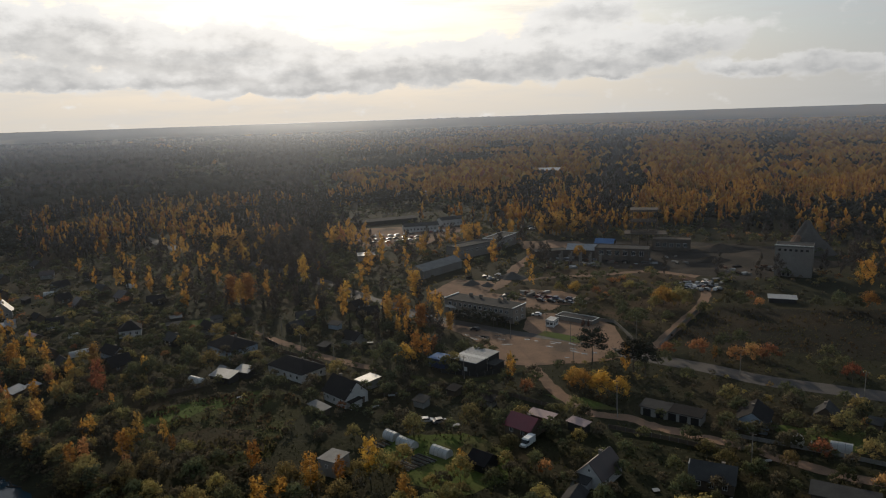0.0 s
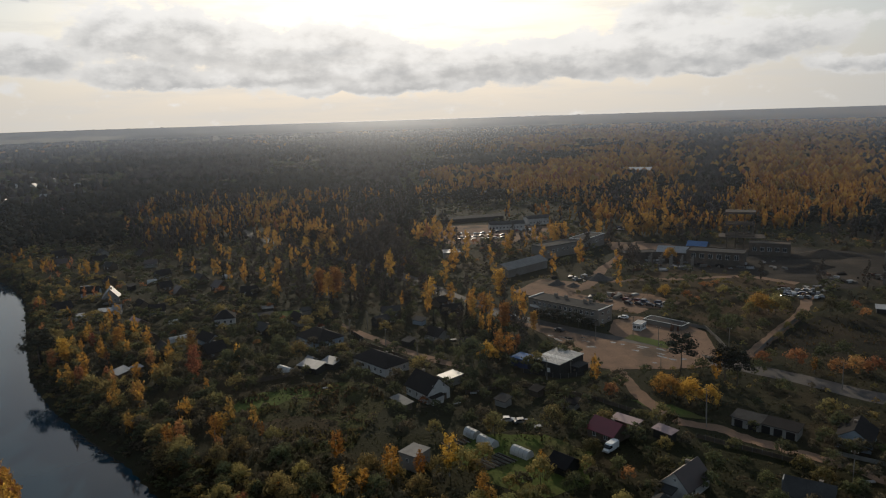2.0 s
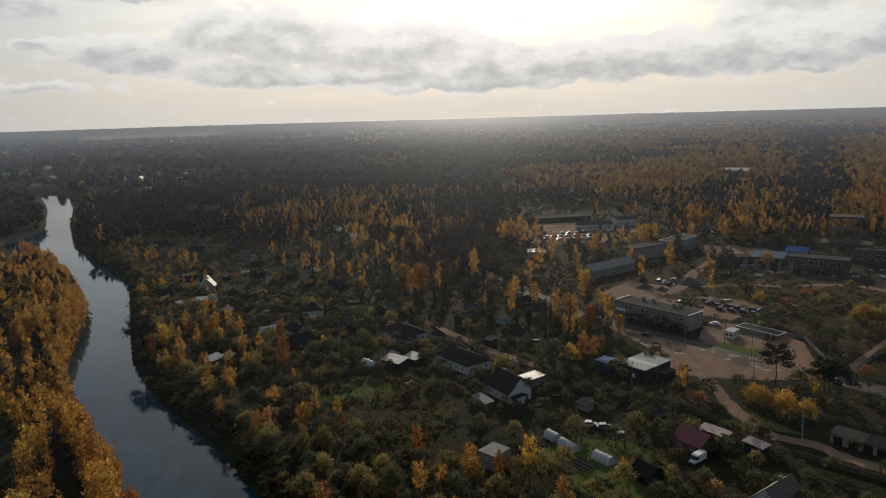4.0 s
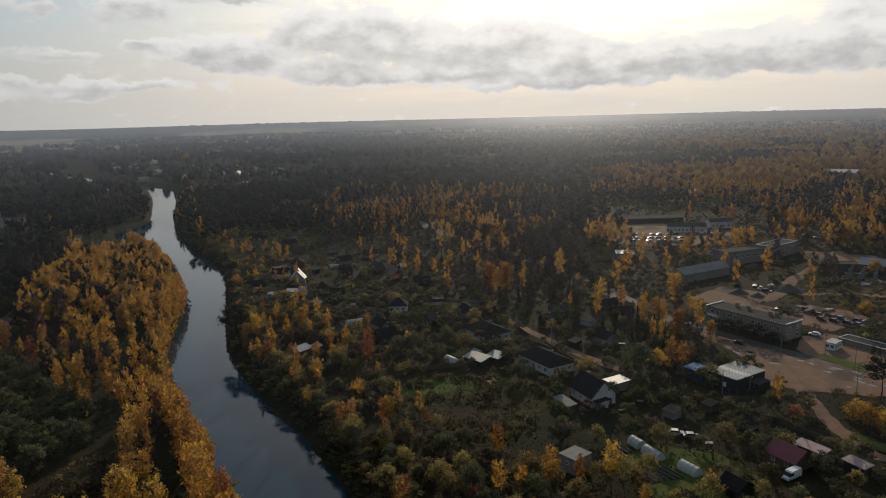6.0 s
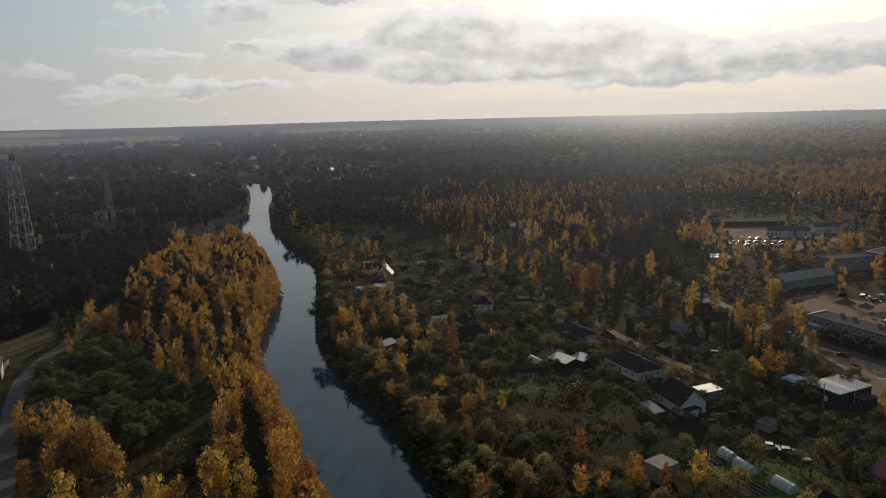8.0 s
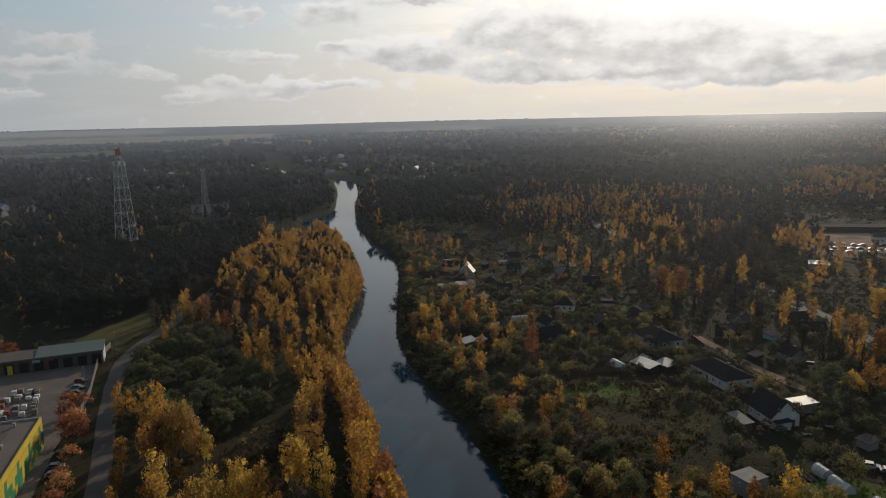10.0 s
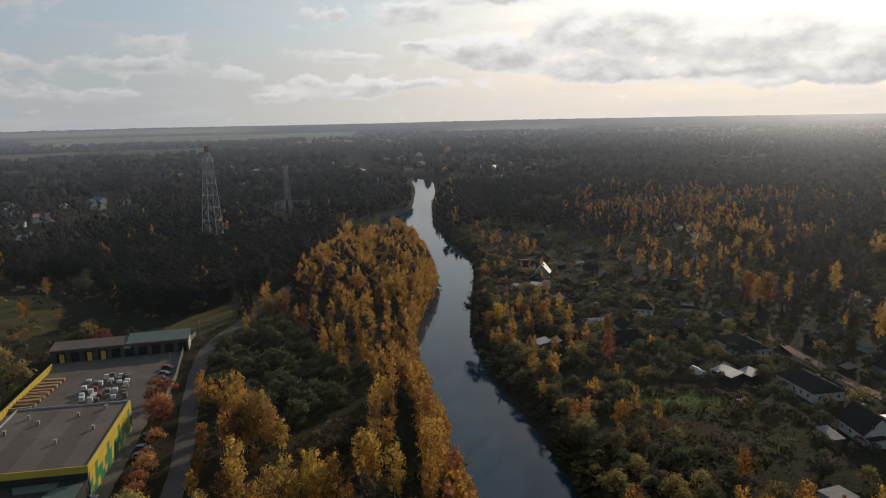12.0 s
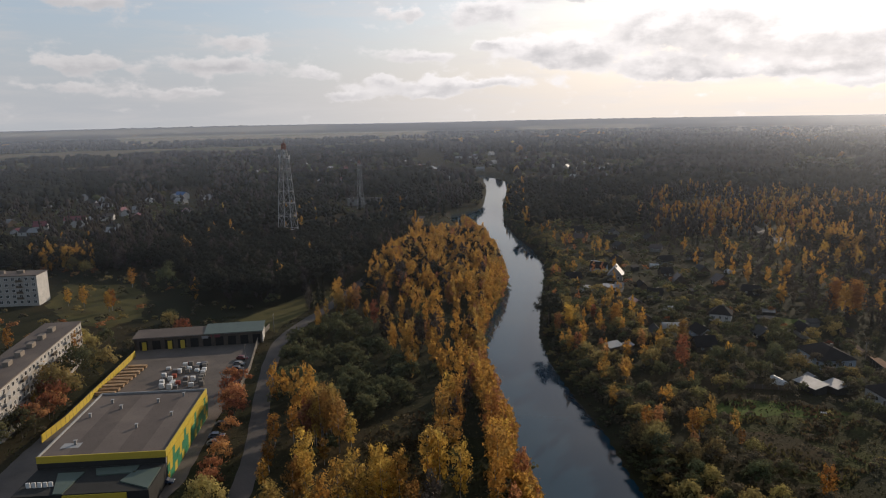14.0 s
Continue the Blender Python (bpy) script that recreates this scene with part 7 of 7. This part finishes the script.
def single_tree(kind, x, y, size, turn):
    """One tree as a thing of its own, with trunk and crown."""
    mesh_kind, leaf, bark, name, label, group = KINDS[kind]
    made = SINGLE.setdefault(kind, [])
    m = Matrix.Translation((x, y, float(ground_z(x, y)) )) @ pose(0, 0, 0, 0, 0, math.degrees(turn))
    if len(made) < 5:
        k = len(made)
        ob = thing(name, label, "shrub" if kind in ("shrub", "amber") else "tree", m, group)
        n, boughs = {"shrub": (80, 6), "garden": (230, 10)}.get(mesh_kind, (500, 14))
        v, f, soft = proto_arrays(mesh_kind, 40 + k, n, 0.82, boughs, True)
        crown = mesh_from("crown", v, f, 3)
        crown.shade_smooth()
        crown.normals_split_custom_set_from_vertices(soft.tolist())
        crown.materials.append(LEAVES[leaf, 1])
        tm = trunk_mesh(mesh_kind, k, HEIGHT[mesh_kind])
        tm.materials.append(bark)
        part_me("trunk", tm, ob)
        part_me("crown", crown, ob)
        made.append(ob)
    else:
        ob = copy_thing(made[random.Random(int(x * 13 + y * 7)).randrange(5)], m)
    wide = size * (1.25 if kind in ("gold", "rust") and size < 0.78 else 1.15 if kind == "poplar" else 1.4 if kind == "pine" else 1.0)
    ob.scale = (wide, wide, size)
    return ob


# landmark trees, place by place: kind, x, y, height
HIGHWAY_TREES = [
    ("poplar", -13.6, 332, 15), ("poplar", -9.6, 275, 14), ("poplar", 1.7, 280, 9), ("bush", 4, 294, 6.3), ("bush", 8, 291.5, 7), ("bush", 11.5, 289, 7.3), ("bush", 15.5, 286.5, 7),
    ("bush", 19.5, 284, 7.7), ("bush", 23, 283.5, 5.6),
]
RIVERSIDE_GARDEN_TREES = [
    ("poplar", -100.2, 330, 16.5), ("poplar", -91.7, 330, 17), ("gold", -95, 326, 15), ("gold", -72, 363, 18), ("olive", -62.4, 162.5, 7), ("poplar", -155.3, 247.1, 11.6), ("poplar", -168.1, 233.6, 12),
    ("gold", -131.2, 217.3, 8.6), ("gold", -124, 216.5, 8.6), ("rust", -110.8, 217.7, 15), ("olive", -105.2, 232.2, 8.7), ("olive", -100.2, 233.8, 9.7), ("olive", -92.4, 248.6, 8.3), ("lime", -83, 243, 8.5),
    ("poplar", -126, 247, 10.5), ("rust", -115.4, 224.5, 8), ("gold", -95.6, 169.6, 9), ("rust", -94, 173, 8.7), ("gold", -105, 240, 8), ("brown", -72, 203, 3.2), ("green", -63, 208, 3.6),
    ("brown", -80, 199, 2.6),
]
ROADSIDE_TREES = [
    ("pine", 49.6, 235.4, 14.5), ("pine", 61.1, 225.2, 13.5), ("pine", 64.3, 223.3, 12.5), ("maple", 77.4, 242, 6), ("maple", 87.5, 239, 8), ("maple", 97.5, 232, 7), ("maple", 103, 231, 8),
    ("maple", 108.3, 230, 8), ("gold", 92, 236, 6), ("maple", 126, 212, 7), ("linden", 41.8, 211, 8.5), ("linden", 46.5, 208.5, 9), ("linden", 40.2, 216, 7.5), ("linden", 52, 206, 7.5),
]
VILLAGE_TREES = [
    ("green", -19.6, 237.3, 12), ("linden", -14.5, 240.6, 9), ("gold", -10.5, 245.5, 12), ("gold", -7, 247, 10), ("rust", -4.4, 253.6, 7.3), ("gold", -19.5, 161.8, 11.8), ("gold", -32.5, 155, 11.5),
    ("gold", -26.4, 159.4, 8), ("gold", 2.8, 163, 7), ("olive", -49.3, 146.4, 8.5), ("gold", -43.2, 148.5, 9.4), ("gold", -38.3, 150.3, 8), ("olive", -58.9, 170.5, 5.6), ("green", -57, 220, 6.8),
    ("brown", -58, 196, 2.8), ("green", -52, 184, 3.4),
]
STORE_TREES = [
    ("maple", -190.7, 98.1, 10), ("maple", -186.3, 95.7, 8), ("maple", -196, 101, 8), ("maple", -205, 104.5, 7), ("maple", -169.6, 83.2, 5.5), ("maple", -152.4, 71.2, 7), ("maple", -178, 90, 6),
    ("maple", -213, 109, 7), ("lime", -238, 63, 15), ("maple", -233.3, 60.7, 11), ("olive", -252, 74, 15), ("maple", -222.3, 52.6, 9), ("olive", -216, 40, 12), ("maple", -228, 58, 9),
    ("gold", -154, 104, 18), ("gold", -148, 105.5, 15.7), ("gold", -163, 95, 10), ("linden", -260, 63.5, 10), ("lime", -262.5, 71, 10), ("maple", -229, 59.5, 9), ("olive", -219, 48.6, 10),
    ("linden", -237, 59, 8), ("poplar", -266, 73, 13), ("poplar", -270, 77.5, 14), ("poplar", -254.4, 60.5, 14), ("rust", -262, 64.4, 13), ("maple", -223, 51, 9), ("poplar", -247, 61, 13),
    ("poplar", -277, 81, 13), ("maple", -163.7, 79.9, 7), ("maple", -157.2, 74.4, 7), ("maple", -194.8, 99.6, 8), ("maple", -209, 111, 7),
]
WESTERN_LAWN_TREES = [
    ("gold", -360, 110.8, 11), ("gold", -344, 118, 11), ("olive", -372, 156, 12), ("gold", -310, 67, 10), ("gold", -369, 106.5, 9), ("gold", -342.5, 116, 10), ("lime", -438, 137, 9),
    ("lime", -453, 135, 10), ("gold", -385, 143, 11), ("olive", -392, 167, 11), ("grey", -366, 142, 12), ("lime", -281, 85, 12),
]
PENINSULA_TREES = [
    ("gold", -118.2, 132, 18), ("gold", -102.2, 116.5, 18.5), ("gold", -116, 108, 17), ("gold", -110, 124, 16), ("gold", -97, 110, 15),
]
WASTE_GROUND_TREES = [
    ("linden", 94.5, 304.6, 10), ("linden", 97, 309, 9), ("olive", 73, 285, 8), ("lime", 91, 302, 7), ("linden", 99, 304, 8), ("maple", 71, 329, 5), ("maple", 74, 322, 4),
    ("linden", 62, 333, 7), ("lime", 89, 336, 6), ("lime", 73, 343, 6), ("olive", 78, 312, 5), ("olive", 84, 312, 5), ("olive", 75, 276, 9), ("green", 65, 300, 4),
    ("lime", 55, 336, 6), ("lime", 99.6, 283, 4), ("lime", 92, 270, 4), ("linden", 80, 415, 9),
]
FIELD_EDGE_TREES = [
    ("lime", 101.6, 303.7, 10), ("lime", 105, 305, 8), ("olive", 123, 303, 8), ("olive", 127, 300, 8), ("maple", 136, 311, 5), ("maple", 135, 299, 5), ("olive", 169, 287, 9),
    ("linden", 177, 290, 9), ("olive", 158, 296, 6), ("olive", 169, 299, 7), ("lime", 108, 294, 5),
]
for k, x, y, h in HIGHWAY_TREES + RIVERSIDE_GARDEN_TREES + ROADSIDE_TREES + VILLAGE_TREES + STORE_TREES + WESTERN_LAWN_TREES + PENINSULA_TREES + WASTE_GROUND_TREES + FIELD_EDGE_TREES:
    single_tree(k, x, y, h / HEIGHT[KINDS[k][0]], x * 1.7 + y)

# a broken row of trees on both sides of the highway
rng = np.random.default_rng(31)
row = resampled([(-12, 307), (-32, 330), (-48, 352), (-78, 392), (-125, 440), (-190, 500)], 34)
way = np.gradient(row, axis=0)
way = np.c_[-way[:, 1], way[:, 0]] / np.hypot(*way.T)[:, None]
for i in range(34):
    for side in (-1, 1):
        if rng.random() < 0.8:
            q = row[i] + way[i] * side * rng.uniform(7.5, 12.0)
            k = ("gold", "olive", "grey", "olive", "brown", "gold")[rng.integers(6)]
            single_tree(k, float(q[0]), float(q[1]), float(rng.uniform(0.5, 0.85)) * (1.0 if k not in ("brown",) else 1.6), float(rng.uniform(0, 6.28)))

# ring by ring: near trees are things of their own, the rest joins into stretches of wood
SPREAD = math.radians(122)
SINGLES = 84
rng, px, py = woodland(11, 3.9, 95, 330, SPREAD)
kd = kinds_of(px, py, rng)
pen, vil = inside(px, py, PENINSULA), inside(px, py, VILLAGE)
dense = np.where(pen, np.where(inside(px, py, WILLOWS), 0.5, 0.25), np.where(inside(px, py, CONIFERS), 0.6, np.where(vil & (river_side(px, py) < BANKSIDE), 0.95, np.where(vil, 0.68, 0.6))))
keep = (kd != "") & clear_mask(px, py) & (rng.random(len(px)) < dense)
px, py, kd, vil = px[keep], py[keep], kd[keep], vil[keep]
size, turn = rng.uniform(0.52, 1.16, len(px)), rng.uniform(0, 6.28, len(px))
size = np.where(vil & np.isin(kd, ("gold", "rust")), size * 0.62, np.where(vil & (kd == "olive"), size * 0.85, size))
size = np.where(inside(px, py, BELT), size * 0.85, np.where(pen[keep] & np.isin(kd, ("gold", "rust")), size * 0.92, size))
size = np.where(inside(px, py, LAWN_WEST) & np.isin(kd, ("maple", "lime", "olive")), size * 1.5, size)
for k in KINDS:
    who = np.where(kd == k)[0]
    who = who[np.argsort(np.hypot(px[who], py[who]))]
    for i in who[:SINGLES]:
        single_tree(k, float(px[i]), float(py[i]), float(size[i]), float(turn[i]))
    rest = who[SINGLES:]
    if len(rest) > 3:
        joined_woods("near_woods", KINDS[k][4] + ", many together", k, px[rest], py[rest], ground_z(px[rest], py[rest]), size[rest], turn[rest], 26 if k in ("shrub", "amber") else 150, 1.3, 60, 0, 4 if k in ("shrub", "amber") else 9)
for seed, spacing, r0, r1, leaves, bigger, sides, word in ((12, 5.4, 330, 520, 30, 1.75, 0, "middle_woods"), (16, 6.6, 520, 820, 8, 2.7, 0, "middle_woods"), (13, 9.3, 820, 1400, 0, 1.5, 5, "distant_woods"), (14, 18.0, 1400, 2600, 0, 2.6, 4, "far_woods"), (15, 40.0, 2600, 4700, 0, 5.4, 4, "farthest_woods")):
    rng, px, py = woodland(seed, spacing, r0, r1, SPREAD)
    kd = kinds_of(px, py, rng)
    keep = (kd != "") & clear_mask(px, py, 8.0 if r0 > 800 else 0.0)
    for poly in FAR_FIELDS:
        keep &= ~inside(px, py, poly)
    px, py, kd = px[keep], py[keep], kd[keep]
    vil = inside(px, py, VILLAGE)
    size, turn = rng.uniform(0.66, 0.98, len(px)) * (0.82 + 0.38 * value_noise(px, py, 60, 31)), rng.uniform(0, 6.28, len(px))
    size = np.where(vil & np.isin(kd, ("gold", "rust")), size * 0.62, size)
    size = np.where(inside(px, py, BELT), size * 0.78, size)
    size = size * (1 - 0.55 * smooth(np.hypot(px, py), 2400, 4400))
    for k in KINDS:
        who = np.where(kd == k)[0]
        if len(who) > 3:
            n = leaves if k not in ("shrub", "amber", "brown", "green") else max(6, leaves // 2)
            joined_woods(word, KINDS[k][4] + ", many together far off", k, px[who], py[who], ground_z(px[who], py[who]), size[who], turn[who], n, bigger, 70 + seed, sides, 6 if r0 < 500 else 4)

# thickets along both banks
for bank, ranks, kinds, seed in ((BANK_EAST[3:19], (0.6, 2.4, 5.0, 8.0, 11.0), ("olive", "shrub", "brown", "shrub", "lime", "olive"), 5), (BANK_WEST[12:25], (-0.3, 1.2, 3.2, 6.0), ("gold", "gold", "olive", "gold", "rust", "shrub"), 6)):
    rng = np.random.default_rng(seed)
    c = resampled(bank, 330)
    d = np.gradient(c, axis=0)
    nrm = np.c_[d[:, 1], -d[:, 0]] / np.hypot(*d.T)[:, None]
    for rank, out in enumerate(ranks):
        q = c + nrm * (out + rng.uniform(-1.0, 1.0, (len(c), 1))) + rng.uniform(-0.8, 0.8, c.shape)
        kk = np.array(kinds)[rng.integers(0, len(kinds), len(c))]
        use = (river_side(q[:, 0], q[:, 1]) > ranks[0] - 1.0) & (rng.random(len(c)) < 0.75)
        size = rng.uniform(0.35, 0.75, len(c)) * (0.8 if rank == 0 else 1.0)
        for k in set(kinds):
            who = np.where(use & (kk == k))[0]
            if len(who) > 3:
                big = size[who] * (1.5 if k in ("shrub", "amber") else 1.0)
                joined_woods("bank_thicket", "tangled autumn thicket on the river bank", k, q[who, 0], q[who, 1], ground_z(q[who, 0], q[who, 1]), big, rng.uniform(0, 6.28, len(who)), 26, 2.1, 90 + rank, 0, 6)

# tufts of rough grass and weeds
rng, px, py = woodland(21, 1.0, 95, 330, SPREAD)
keep = (rng.random(len(px)) < 0.55) & (river_side(px, py) > 0.2)
for pts, half in ROADS:
    keep &= chain_dist(px, py, pts) > half + 0.3
for poly in PATCHES:
    keep &= ~inside(px, py, poly) | inside(px, py, MEADOW) | inside(px, py, FALLOW)
px, py = px[keep], py[keep]
cz = ground_z(px, py)
nrm = np.c_[rng.normal(0, 0.6, len(px)), rng.normal(0, 0.6, len(px)), rng.uniform(0.6, 1.6, len(px))]
sz = rng.uniform(0.35, 0.95, len(px)) * (0.7 + 0.6 * value_noise(px, py, 12, 4))
v = leaf_quads(np.c_[px, py, cz + sz * 0.16], nrm, sz, rng, 0.3)
me = mesh_from("rough_grass", v, np.arange(len(v)).reshape(-1, 4))
me.materials.append(TUFT)
tagged(new("rough_grass", me), "tufts of rough autumn grass and weeds", "grass", kind="stuff")

# tall withered weeds in the meadow and the clearing
WEEDS = material("withered weeds", (0.085, 0.060, 0.032), (0.055, 0.042, 0.023), 0.95, 0.10, 1.2, island=0.4, through_light=0.45, contrast=0.4, third=(0.085, 0.082, 0.028))
rng = np.random.default_rng(77)
for poly, n in ((MEADOW, 5200), (CLEARING, 2400), (FALLOW, 5200)):
    p = np.array(poly, float)
    qx, qy = rng.uniform(p[:, 0].min(), p[:, 0].max(), n), rng.uniform(p[:, 1].min(), p[:, 1].max(), n)
    use = inside(qx, qy, poly) & (value_noise(qx, qy, 9, 61) + 0.5 * value_noise(qx, qy, 3, 62) > 0.62)
    qx, qy = qx[use], qy[use]
    sz = rng.uniform(0.6, 1.6, len(qx))
    v = leaf_quads(np.c_[qx, qy, ground_z(qx, qy) + sz * 0.3], np.c_[rng.normal(0, 1, len(qx)), rng.normal(0, 1, len(qx)), rng.uniform(0.0, 0.5, len(qx))], sz, rng, 0.3)
    me = mesh_from("tall_weeds", v, np.arange(len(v)).reshape(-1, 4))
    me.materials.append(WEEDS)
    tagged(new("tall_weeds", me), "tall withered weeds and stalks", "grass", kind="stuff")
